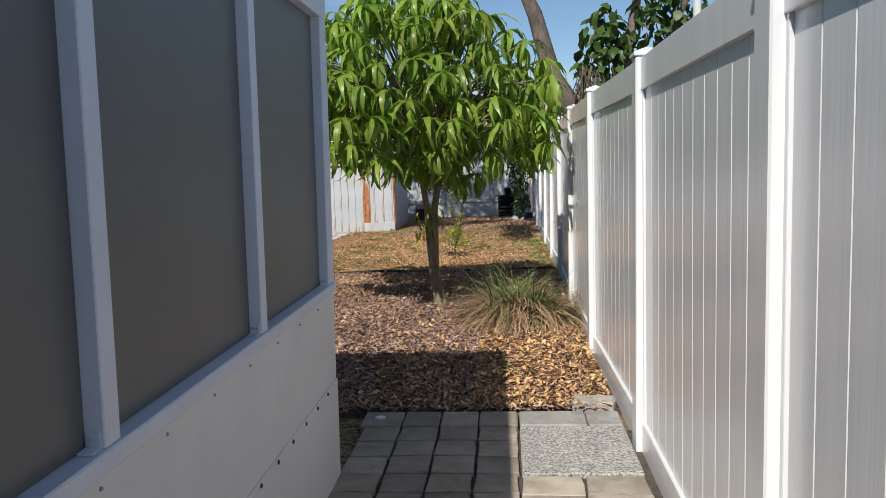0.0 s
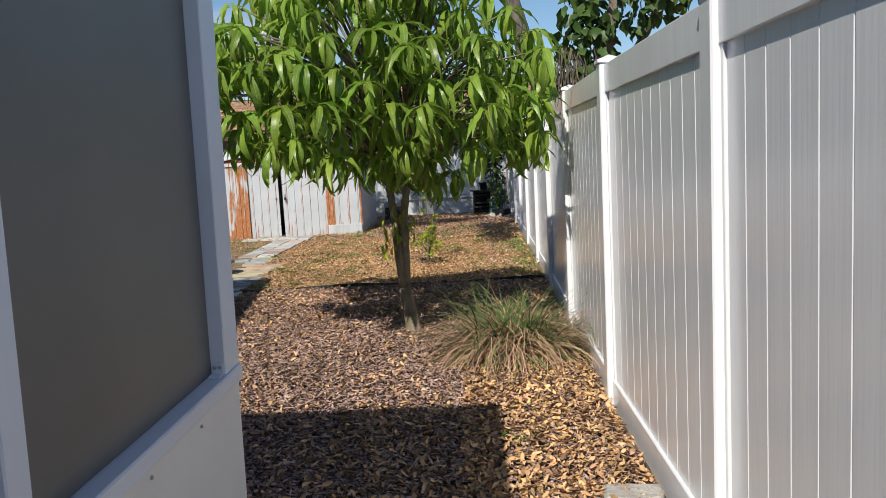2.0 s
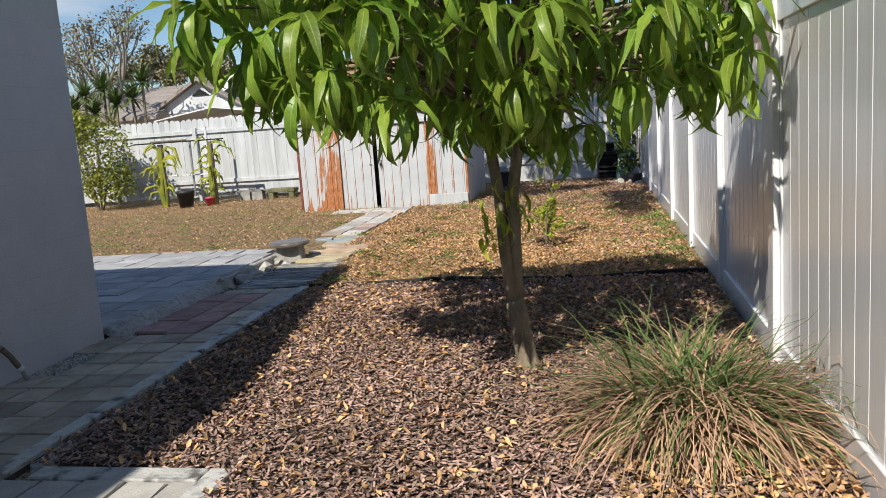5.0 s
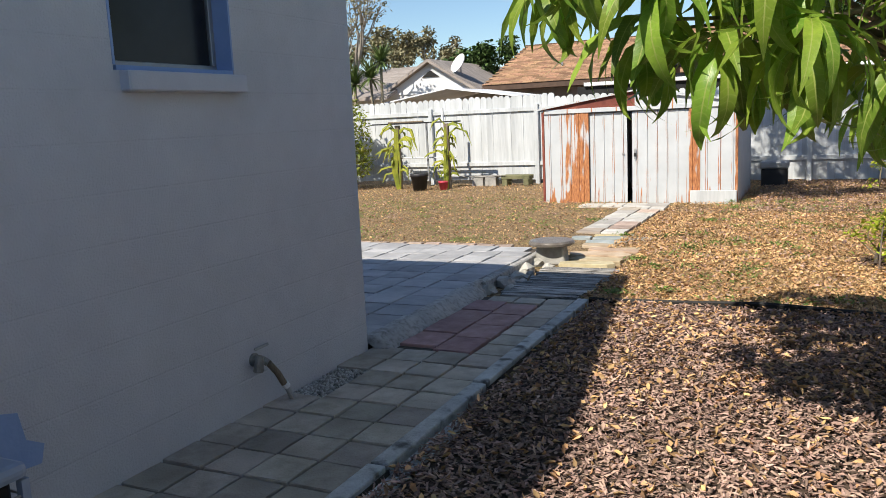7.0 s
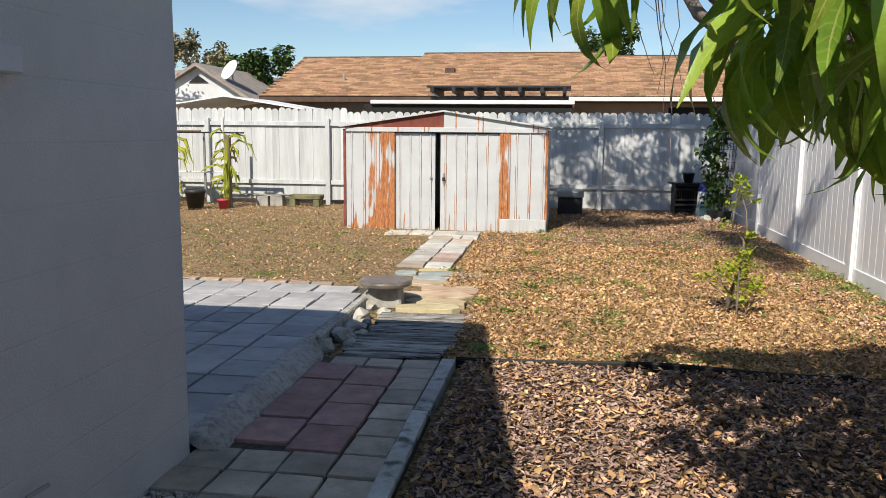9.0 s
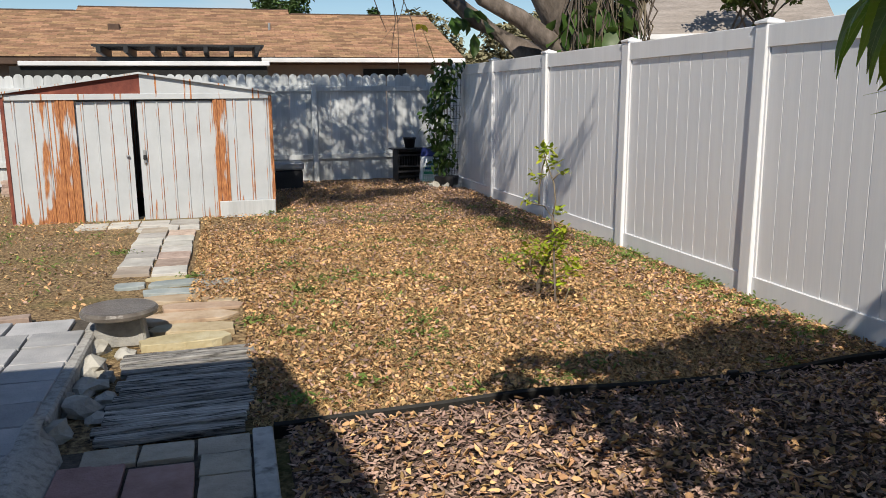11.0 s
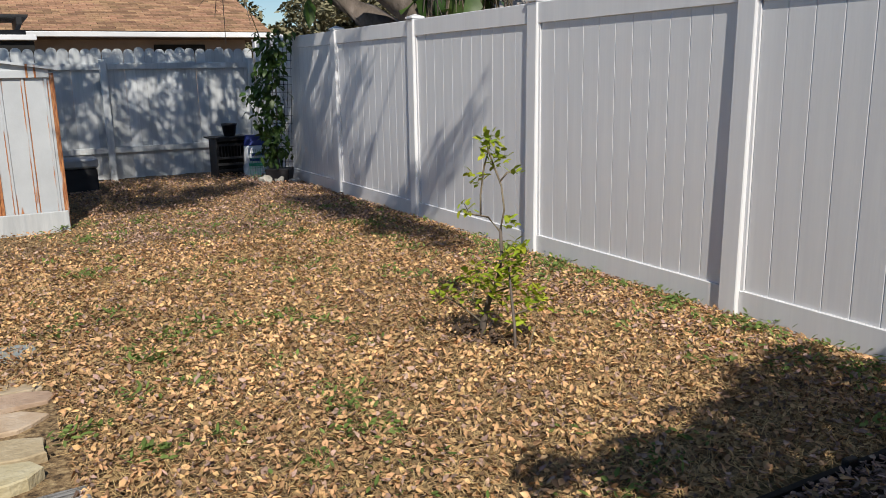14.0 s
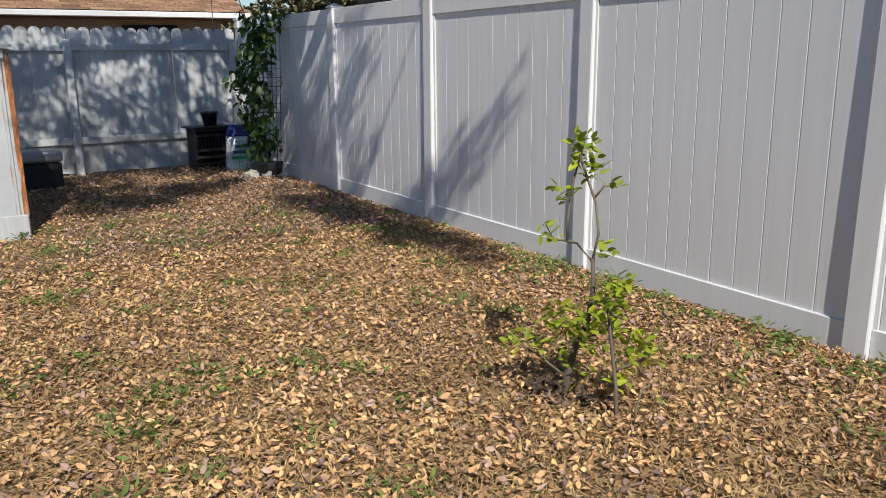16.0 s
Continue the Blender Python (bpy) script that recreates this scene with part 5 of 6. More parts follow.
kerb = thing("kerb", pose(0, 0, 0), "pale worn concrete kerb between the path and the mulch", "kerb", kind="structure")
for y0, y1 in ((3.7, 5.1), (5.1, 6.2), (6.2, 7.3), (7.3, 8.4), (8.4, 9.5), (9.5, 10.47)):
    me = finish(box(-0.045, 0.045, 0, y1 - y0 - 0.012, -0.06, 0.038, 0.01, seg=2), "kerb_stone", KERB)
    piece("kerb_stone", me, kerb, pose(-2.885, y0, random.uniform(-0.004, 0.004), 0, 0, random.uniform(-0.4, 0.4)))
for y0, y1 in ((6.66, 7.35), (7.36, 7.88)):
    me = finish(box(-0.045, 0.045, 0, y1 - y0, -0.06, 0.03, 0.012, seg=2), "kerb_stone", KERB)
    piece("kerb_stone", me, kerb, pose(-2.755, y0, 0, 0, 0, random.uniform(-0.8, 0.8)))

pad = thing("paved_pad", pose(0, 0, 0), "small pale paver landing beside the porch door", "paving", kind="structure")
part("border", box(-1.90, -1.79, 3.66, 6.64, -0.05, 0.035, 0.006), KERB, pad)
part("border", box(-2.70, -1.905, 6.52, 6.64, -0.05, 0.035, 0.006), KERB, pad)
part("bedding", box(-2.83, -1.905, 3.66, 6.51, -0.05, 0.005), BED, pad)
field(pad, "paver", -2.82, -1.91, 3.7, 6.5, 0.2, 0.235, 0.03, [PAVER_PALE])

front = thing("front_paving", pose(0, 0, 0), "worn grey concrete pavers between porch and fence", "paving", kind="structure")
part("bedding", box(-0.78, 0.74, -4, 4.28, -0.05, 0.004), BED, front)
field(front, "paver", -0.78, 0.08, -1.0, 4.18, 0.215, 0.22, 0.028, [PAVER_BROWN], rag=0.006)
field(front, "paver", 0.085, 0.655, 0.08, 3.5, 0.285, 0.22, 0.028, [PAVER_BROWN, PAVER], rag=0.006)
part("aggregate_slab", box(0.09, 0.652, 3.61, 4.275, -0.04, 0.03, 0.006), AGG, front, "exposed pebble concrete slab")
for a, b in ((-0.80, -0.572), (-0.565, -0.358), (-0.35, -0.142), (-0.135, 0.08), (0.09, 0.46), (0.465, 0.652)):
    part("edging_block", box(a, b, 4.288, 4.53, -0.05, 0.034, 0.008), CONCRETE if a > 0 else PAVER_BROWN, front)
edge_stone = thing("edging_stone", pose(0.53, 4.66, 0, 0, 0, -4), "mossy split limestone edging block by the fence", "stone")
part("block", slab(0.24, 0.15, 0.07, 0.015, 0.012, 4), ROCK, edge_stone)
part("block", slab(0.2, 0.12, 0.035, 0.01, 0.015, 8), ROCK, edge_stone).matrix_basis = pose(-0.24, 0.0, 0)

# a small white stone on the edging row
pebble = part("white_pebble", prism([(0.03, 0.0), (0.012, 0.022), (-0.02, 0.018), (-0.032, -0.004), (-0.008, -0.02), (0.02, -0.016)], 0, 0.018, 0.005), WHITE_TRIM)
pebble.matrix_basis = pose(-0.70, 4.40, 0.03, 0, 0, 20)
tagged(pebble, "small white pebble lying on the pavers", "pebble")

# ---- raised patio ----
patio = thing("patio", pose(0, 0, 0), "raised patio of pale blue-grey pavers with a concrete slope", "patio", kind="structure")
part("base", box(-9, -3.85, 8.8, 12.45, -0.05, 0.072), BED, patio)
field(patio, "paver", -9.0, -3.86, 8.8, 12.0, 0.3025, 0.30, 0.1, [PAVER_BLUE], keep=lambda x, y: not (x < HX and y < 8.85))
field(patio, "paver", -9.0, -3.95, 12.02, 12.4, 0.36, 0.38, 0.1, [PAVER_BLUE])


def slope():
    bm = bmesh.new()
    rows = []
    for y in np.arange(8.83, 10.75, 0.06):
        k = max(0.0, (y - 10.4) * 0.3)
        rows.append([bm.verts.new((x + 0.012 * noise.noise((x * 9, y * 7, 1)) - k * (x > -3.8), y, z + 0.012 * noise.noise((x * 11, y * 11, 5)))) for x, z in
                     ((-3.90, 0.085), (-3.86, 0.108), (-3.80, 0.10), (-3.75, 0.065), (-3.70, 0.028), (-3.68, -0.03))])
    for u, w in zip(rows, rows[1:]):
        for k in range(5):
            bm.faces.new((u[k], u[k + 1], w[k + 1], w[k]))
    bm.faces.new(rows[0][::-1])
    bm.faces.new(rows[-1])
    return bm


part("edge_strip", box(-3.878, -3.80, 10.70, 12.38, -0.05, 0.085, 0.012), SLOPE, patio, "rough mortar edge under the rocks")
part("slope", slope(), SLOPE, patio, "crumbling concrete ramp edge", True)
x = -9.0
while x < -4.4:
    me = finish(slab(0.2, 0.1, 0.06, 0.008, 0.008, int(-x * 10)), "brick", BRICK)
    piece("brick", me, patio, pose(x + 0.1, 12.72 + 0.12 * math.sin(x * 2.1) * 0.3, -0.005, random.uniform(-2, 2), random.uniform(-2, 2), random.uniform(-7, 7)))
    x += 0.225


def boulder(name, x, y, s, label, flat=0.6, seed=0, material=ROCK):
    bm = bmesh.new()
    bmesh.ops.create_icosphere(bm, subdivisions=2, radius=1)
    for v in bm.verts:
        q = v.co.copy()
        k = 1 + 0.55 * noise.noise(q * 1.3 + Vector((seed * 3.7, 0, 0))) + 0.28 * noise.noise(q * 2.9 + Vector((0, seed, 0)))
        v.co = Vector((q.x * s[0], q.y * s[1], q.z * s[2])) * k
        if v.co.z < -s[2] * flat:
            v.co.z = -s[2] * flat
    ob = part(name, bm, material, None, "", False)
    ob.matrix_basis = pose(x, y, s[2] * flat - 0.025, 0, 0, seed * 47)
    return tagged(ob, label, "rock", "rocks edging the patio")


for i, (x, y, s) in enumerate(((-3.80, 11.98, (0.11, 0.08, 0.05)), (-3.76, 11.62, (0.12, 0.085, 0.06)), (-3.73, 11.30, (0.08, 0.11, 0.05)), (-3.72, 10.98, (0.10, 0.085, 0.065)), (-3.80, 10.72, (0.11, 0.10, 0.05)),
                                (-3.66, 11.45, (0.06, 0.05, 0.035)), (-3.84, 11.14, (0.07, 0.06, 0.05)), (-3.62, 10.86, (0.07, 0.05, 0.035)), (-3.86, 11.8, (0.06, 0.07, 0.04)),
                                (-3.6, 11.85, (0.08, 0.06, 0.04)), (-3.62, 11.1, (0.06, 0.06, 0.04)), (-3.9, 12.28, (0.12, 0.09, 0.05)))):
    boulder("rock", x, y, s, ("jagged pale limestone rock beside the boardwalk", "rounded grey rock at the patio edge")[i % 2], seed=i + 1)

# ---- boardwalk and stepping stones ----
walkway = thing("boardwalk", pose(0, 0, 0), "short boardwalk of cracked weathered grey planks", "boardwalk")
for i in range(13):
    y = 10.52 + i * 0.097
    L = random.uniform(0.58, 0.74)
    hw = random.uniform(0.034, 0.043)
    bm = box(-L / 2, L / 2, -hw, hw, 0, 0.035, 0.005)
    ob = part("plank", bm, DECK, walkway)
    ob.matrix_basis = pose(-3.27 + 0.004 * i + random.uniform(-0.02, 0.02), y + 0.045, -0.006 + random.uniform(-0.006, 0.006), random.uniform(-4, 4), random.uniform(-0.8, 0.8), 1.5 + random.uniform(-2.4, 2.4))
for x in (-3.5, -3.05):
    part("bearer", box(x - 0.03, x + 0.03, 10.52, 11.78, -0.05, -0.006), DECK, walkway)


def flagstone(x, y, rx, ry, seed, material):
    r = random.Random(seed)
    pts = [(rx * (1 + r.uniform(-0.14, 0.12)) * math.copysign(abs(math.cos(a)) ** 0.6, math.cos(a)), ry * (1 + r.uniform(-0.14, 0.12)) * math.copysign(abs(math.sin(a)) ** 0.6, math.sin(a))) for a in [i * 2 * math.pi / 11 for i in range(11)]]
    ob = part("stepping_stone", prism(pts, -0.03, 0.026, 0.006), material)
    ob.matrix_basis = pose(x, y, r.uniform(-0.004, 0.004), r.uniform(-1, 1), r.uniform(-1, 1), r.uniform(-8, 8))
    return tagged(ob, "irregular blue-grey flagstone in the dry lawn" if material is FLAG_BLUE else "irregular tan flagstone in the dry lawn", "stepping stone", "stepping stones to the shed")


for i, (x, y, rx, ry, m) in enumerate(((-3.30, 12.00, 0.27, 0.10, FLAG), (-3.25, 12.26, 0.28, 0.11, FLAG), (-3.28, 12.53, 0.30, 0.12, FLAG), (-3.22, 12.80, 0.29, 0.10, FLAG), (-3.33, 13.08, 0.30, 0.10, FLAG),
                                        (-3.42, 13.34, 0.26, 0.08, FLAG_BLUE), (-3.42, 13.62, 0.20, 0.09, FLAG_BLUE), (-3.09, 13.52, 0.14, 0.12, FLAG_BLUE), (-3.78, 13.62, 0.13, 0.09, FLAG_BLUE), (-3.50, 13.82, 0.16, 0.05, FLAG),
                                        (-3.2, 13.9, 0.08, 0.09, FLAG_BLUE), (-3.05, 12.95, 0.12, 0.05, FLAG))):
    flagstone(x, y, rx, ry, 20 + i, m)
shed_path = thing("shed_path", pose(0, 0, 0), "pale uneven concrete pavers leading to the shed door", "path", kind="structure")
field(shed_path, "paver", -3.96, -3.66, 14.0, 16.3, 0.30, 0.36, 0.03, [PAVER_PALE, PAVER_PALE, PAVER], rag=0.012)
field(shed_path, "paver", -3.66, -3.36, 13.95, 16.3, 0.30, 0.335, 0.03, [PAVER_PALE, PAVER_PALE, BRICK], rag=0.012)
field(shed_path, "paver", -4.02, -3.34, 16.36, 16.68, 0.23, 0.30, 0.03, [PAVER_PALE], rag=0.01)
field(shed_path, "paver", -4.70, -3.34, 16.72, 17.1, 0.34, 0.37, 0.03, [PAVER_PALE], rag=0.01)

bench = thing("garden_bench", pose(-3.66, 12.12, 0), "small grey concrete bench with a round worn top", "bench")
part("seat", lathe([(0.205, 0.175), (0.225, 0.185), (0.228, 0.205), (0.215, 0.222), (0.20, 0.225)], 28), DARK_STONE, bench, "round dark weathered slab")
bm = box(-0.14, 0.14, -0.09, 0.09, -0.02, 0.175, 0.015)
for v in bm.verts:
    v.co.x *= 1.12 - 0.9 * max(0, v.co.z) if v.co.z < 0.12 else 0.95
part("pedestal", bm, CONCRETE, bench)

edging = thing("lawn_edging", pose(0, 0, 0), "black plastic edging strip between mulch and lawn", "edging")


def edging_strip(x0, x1, n=15):
    bm, prev = bmesh.new(), None
    for i in range(n + 1):
        x = x0 + i * (x1 - x0) / n
        y = 10.455 + 0.022 * math.sin(x * 2.3) + 0.008 * math.sin(x * 7)
        z = 0.054 + 0.012 * math.sin(x * 3.1)
        ring = [bm.verts.new(p) for p in ((x, y - 0.009, -0.03), (x, y - 0.011, z), (x, y, z + 0.012), (x, y + 0.011, z), (x, y + 0.009, -0.03))]
        if prev:
            for k in range(5):
                bm.faces.new((prev[k], prev[(k + 1) % 5], ring[(k + 1) % 5], ring[k]))
        else:
            bm.faces.new(ring)
        prev = ring
    bm.faces.new(prev[::-1])
    return bm


for a, b in ((-2.83, -1.72), (-1.717, -0.5), (-0.497, 0.64)):
    part("strip", edging_strip(a, b), EDGING, edging)
for x in (-1.72, -0.5):
    y = 10.455 + 0.022 * math.sin(x * 2.3) + 0.008 * math.sin(x * 7)
    part("connector", box(x - 0.03, x + 0.03, y - 0.015, y + 0.015, -0.02, 0.07, 0.004), EDGING, edging)


# ---- corner by the back fence ----
crate = thing("milk_crate", pose(0.02, 20.62, 0, 0, 0, 4), "black plastic crate standing on end as a stand", "crate")


def build_crate():
    w, d, h = 0.44, 0.32, 0.57
    for x in (-w / 2, w / 2 - 0.02):
        part("side", box(x, x + 0.02, -d / 2, d / 2, 0, h, 0.004), BLACK_PLASTIC, crate)
    for z in (0.0, 0.09, 0.18, 0.27, 0.46, 0.53):
        part("slat", box(-w / 2 + 0.02, w / 2 - 0.02, -d / 2, -d / 2 + 0.012, z, z + 0.035, 0.003), BLACK_PLASTIC, crate)
    for i in range(9):
        part("bar", box(-w / 2 + 0.03 + i * 0.046, -w / 2 + 0.042 + i * 0.046, -d / 2 + 0.002, -d / 2 + 0.01, 0.3, 0.46), BLACK_PLASTIC, crate)
    part("back", box(-w / 2 + 0.02, w / 2 - 0.02, d / 2 - 0.012, d / 2, 0.0, h), DARK, crate)
    part("top", box(-w / 2 - 0.07, w / 2 + 0.06, -d / 2 - 0.03, d / 2, h, h + 0.022, 0.004), BLACK_PLASTIC, crate, "flat black tray top")


build_crate()


def flower_pot(x, y, z, r, h, material, label, fill=SOIL):
    pot = thing("plant_pot", pose(x, y, z), label, "plant pot")
    part("pot", lathe([(r * 0.72, 0), (r * 0.95, h * 0.82), (r * 1.02, h * 0.83), (r * 1.04, h), (r * 0.93, h), (r * 0.9, h * 0.86)], 22), material, pot, "", True)
    part("soil", lathe([(r * 0.88, h * 0.82), (r * 0.86, h * 0.87)], 18), fill, pot)
    return pot


flower_pot(0.06, 20.6, 0.592, 0.11, 0.18, BLACK_PLASTIC, "small black plastic plant pot on the crate")
sack = thing("soil_sack", pose(0.40, 20.42, 0, 0, 0, -20), "half-slumped white and blue potting soil sack", "sack")


def sack_part(z0, z1, material, name):
    bm = bmesh.new()
    rings = []
    for i in range(9):
        z = z0 + (z1 - z0) * i / 8
        k = z / 0.62
        w, d = 0.20 * (1.05 - 0.25 * k * k), 0.12 * (1.15 - 0.55 * k)
        rings.append([bm.verts.new((w * math.copysign(abs(math.cos(a)) ** 0.6, math.cos(a)) * (1 + 0.10 * noise.noise((a * 1.5, z * 7, 2))),
                                    d * math.copysign(abs(math.sin(a)) ** 0.7, math.sin(a)) * (1 + 0.15 * noise.noise((a * 2, z * 9, 5))), z)) for a in [j * 2 * math.pi / 28 for j in range(28)]])
    for u, w in zip(rings, rings[1:]):
        for j in range(28):
            bm.faces.new((u[j], u[(j + 1) % 28], w[(j + 1) % 28], w[j]))
    bm.faces.new(rings[0][::-1])
    bm.faces.new(rings[-1])
    return part(name, bm, material, sack, "", True)


sack_part(0.0, 0.45, BAG_WHITE, "sack_body")
sack_part(0.452, 0.60, BAG_BLUE, "sack_top")
for i in range(3):
    part("print", box(-0.12 + 0.02 * i, 0.13, -0.152 + 0.006 * i, -0.149 + 0.006 * i, 0.16 + 0.075 * i, 0.20 + 0.075 * i), BAG_GREEN if i == 0 else BAG_BLUE, sack)

planter = thing("planter", pose(0.42, 19.5, 0, 0, 0, -35), "black planter with a dark green vine on a wire trellis", "planter")
bm = box(-0.17, 0.17, -0.13, 0.13, 0, 0.20, 0.012)
for v in bm.verts:
    if v.co.z < 0.1:
        v.co.x *= 0.86
        v.co.y *= 0.86
part("pot", bm, BLACK_PLASTIC, planter, "black plastic trough")
for i in range(7):
    part("trellis_wire", tube([(-0.1 + i * 0.045, 0.02, 0.18), (-0.09 + i * 0.055, 0.05, 1.86)], 0.0035, 5), BLACK_METAL, planter)
for i in range(16):
    z = 0.28 + i * 0.104
    part("trellis_wire", tube([(-0.1, 0.022 + 0.018 * z, z), (0.19 + 0.03 * z, 0.022 + 0.018 * z, z)], 0.0032, 5), BLACK_METAL, planter)
part("stem", tube([(0, 0, 0.15), (-0.03, 0.0, 0.6), (0.02, 0.02, 1.1), (-0.04, 0.03, 1.7)], [0.012, 0.011, 0.009, 0.005], 6), BARK_DARK, planter)
vine_at = np.concatenate([blob(42, (-0.12 + 0.07 * math.sin(z * 4) + 0.06 * z, -0.05, z), (0.26 + 0.06 * math.sin(z * 7), 0.15, 0.12), 0.1) for z in np.arange(0.38, 2.0, 0.12)])
leaf_soup("vine_leaves", vine_at, (0.08, 0.15), (0.045, 0.08), VINE_LEAF, (-0.1, 1.3), planter, 0.25)
part("stalk", tube([(-0.15, 0, 1.9), (-0.22, -0.1, 2.2), (-0.30, -0.3, 2.55)], [0.008, 0.007, 0.005], 5), STRAW, planter)
leaf_soup("yellow_leaf", np.array([(-0.30, -0.3, 2.55), (-0.28, -0.3, 2.56)]), (0.16, 0.2), (0.11, 0.14), YELLOW_LEAF, (0.3, 0.8), planter, 0.1)
wire = thing("wire_guard", pose(0.27, 20.02, 0, 0, 0, 15), "crumpled green coated wire mesh beside the planter", "wire mesh")
for i in range(7):
    part("wire", tube([(-0.12 + i * 0.04, 0.0, 0.0), (-0.10 + i * 0.04, 0.03, 0.24 + 0.03 * math.sin(i * 2)), (-0.06 + i * 0.03, 0.08, 0.42)], 0.003, 4), BAG_GREEN, wire)
for i in range(6):
    part("wire", tube([(-0.13, 0.0, 0.03 + i * 0.07), (0.13, 0.02, 0.04 + i * 0.06)], 0.003, 4), BAG_GREEN, wire)
for i, (x, y, s) in enumerate(((0.24, 19.5, (0.12, 0.09, 0.09)), (0.42, 19.45, (0.14, 0.1, 0.11)), (0.55, 19.3, (0.1, 0.08, 0.07)))):
    o = boulder("rock", x, y, s, "rough pale grey rock before the planter", seed=31 + i)
    o["group"] = "rocks before the planter"

# ---- by the shed's side ----
bin_box = thing("storage_box", pose(-2.05, 20.2, 0), "low dark storage box behind the shed", "box")
part("body", box(-0.22, 0.22, -0.2, 0.2, 0, 0.32, 0.02), BLACK_PLASTIC, bin_box)
part("lid", box(-0.24, 0.24, -0.22, 0.22, 0.32, 0.45, 0.03, seg=2), STEEL, bin_box)

# ---- dragon fruit frame ----
frame_stand = thing("pipe_trellis", pose(-8.75, 20.0, 0), "dark metal bar frame holding up climbing cactus", "plant support")
part("upright", tube([(-0.17, 0, 0.2), (-0.17, 0, 1.42)], 0.025, 8), STEEL, frame_stand, "grey pipe upright")
part("upright", tube([(0.06, 0.35, 0), (0.05, 0.35, 1.7)], 0.03, 8), WHITE_TRIM, frame_stand)
part("crossbar", box(-1.5, 0.62, -0.03, 0.03, 1.40, 1.43, 0.006), BLACK_METAL, frame_stand)
part("crossbar", box(-1.0, -0.16, -0.2, -0.14, 1.43, 1.46, 0.006), OLD_POST, frame_stand)
part("crossbar", box(-0.9, 0.5, -0.015, 0.015, 0.66, 0.69, 0.006), WHITE_TRIM, frame_stand)
for dx, seed in ((-0.85, 3), (0.32, 8)):
    cactus = thing("climbing_cactus", pose(-8.75 + dx, 19.95, 0), "climbing cactus with arching yellow-green stems on a post", "cactus", "cacti on the frame")
    r = random.Random(seed)
    part("post", box(-0.05, 0.05, -0.05, 0.05, 0, 1.38, 0.015), OLD_POST, cactus, "rough wooden post")
    for i in range(26):
        a = r.uniform(0, 6.28)
        z = r.choice((0.35, 0.6, 0.8, 1.0, 1.25, 1.38)) + r.uniform(-0.1, 0.1)
        s = r.uniform(0.22, 0.56)
        c, q = math.cos(a), math.sin(a) * 0.6
        up = r.uniform(0.02, 0.16)
        part("stem", tube([(0.05 * c, 0.05 * q, z), (0.4 * s * c, 0.4 * s * q, z + up), (0.8 * s * c, 0.8 * s * q, z + up * 0.3), (s * c, s * q, z - r.uniform(0.02, 0.26))], [0.022, 0.03, 0.028, 0.008], 4), CACTUS, cactus)
    for i in range(5):
        x = r.uniform(-0.06, 0.06)
        part("stem", tube([(x, -0.05, 0.0), (x * 2.6, -0.08, 0.4), (x * 1.2, -0.06, 0.9), (x, -0.05, 1.3)], [0.02, 0.024, 0.022, 0.012], 4), CACTUS, cactus)
flower_pot(-8.92, 19.55, 0, 0.19, 0.37, BLACK_PLASTIC, "large black nursery pot at the foot of the frame")
pink = flower_pot(-8.45, 19.72, 0, 0.105, 0.19, PINK_PLASTIC, "small pink plastic flower pot with a seedling")
leaf_soup("seedling", blob(26, (0, 0, 0.27), (0.08, 0.08, 0.10), 0.2), (0.06, 0.12), (0.02, 0.03), BRIGHT_LEAF, (-1.2, -0.2), pink)
for i, (x, y) in enumerate(((-8.0, 20.6), (-7.72, 20.62))):
    blk = thing("concrete_block", pose(x, y, 0, 0, 0, 3 * i), "stained hollow concrete block on the lawn", "concrete block", "concrete blocks along the back fence")
    for dx in (-0.105, 0.0, 0.105):
        part("web", box(dx - 0.02, dx + 0.02, -0.1, 0.1, 0, 0.19, 0.006), CONCRETE, blk)
    for dy in (-0.09, 0.09):
        part("face_shell", box(-0.125, 0.125, dy - 0.012, dy + 0.012, 0.0, 0.19, 0.004), CONCRETE, blk)
plank = part("plank", box(-0.55, 0.55, -0.1, 0.1, 0.195, 0.225, 0.006), DECK)
plank.matrix_basis = pose(-7.9, 20.62, 0)
tagged(plank, "weathered plank lying across the concrete blocks", "plank")
log = thing("timber_stack", pose(-7.15, 20.66, 0), "low mossy timber bench on short blocks", "timber bench")
for i in range(3):
    part("beam", box(-0.32, 0.32, -0.14 + i * 0.1, -0.05 + i * 0.1, 0.14, 0.23, 0.012), MOSSY, log)
for x in (-0.24, 0.24):
    part("leg", box(x - 0.06, x + 0.06, -0.14, 0.14, 0, 0.14, 0.01), MOSSY, log)
for i in range(5):
    me = finish(slab(0.3, 0.16, 0.05, 0.008, 0.01, 90 + i), "paver", BRICK)
    o = piece("stacked_paver", me, None, pose(-6.2, 20.6, i * 0.051 - 0.005, 0, 0, random.uniform(-4, 4)))
    tagged(o, "weathered paver stacked beside the shed", "paver", "stack of pavers")
bush = thing("garden_bush", pose(-11.2, 19.9, 0), "yellow-green leafy bush against the back fence", "bush")
for k in range(7):
    a = k * 0.9
    part("branch", tube([(0.05 * math.cos(a), 0.05 * math.sin(a), 0), (0.3 * math.cos(a), 0.25 * math.sin(a), 0.9), (0.55 * math.cos(a), 0.4 * math.sin(a), 1.7)], [0.02, 0.014, 0.006], 5), BARK, bush)
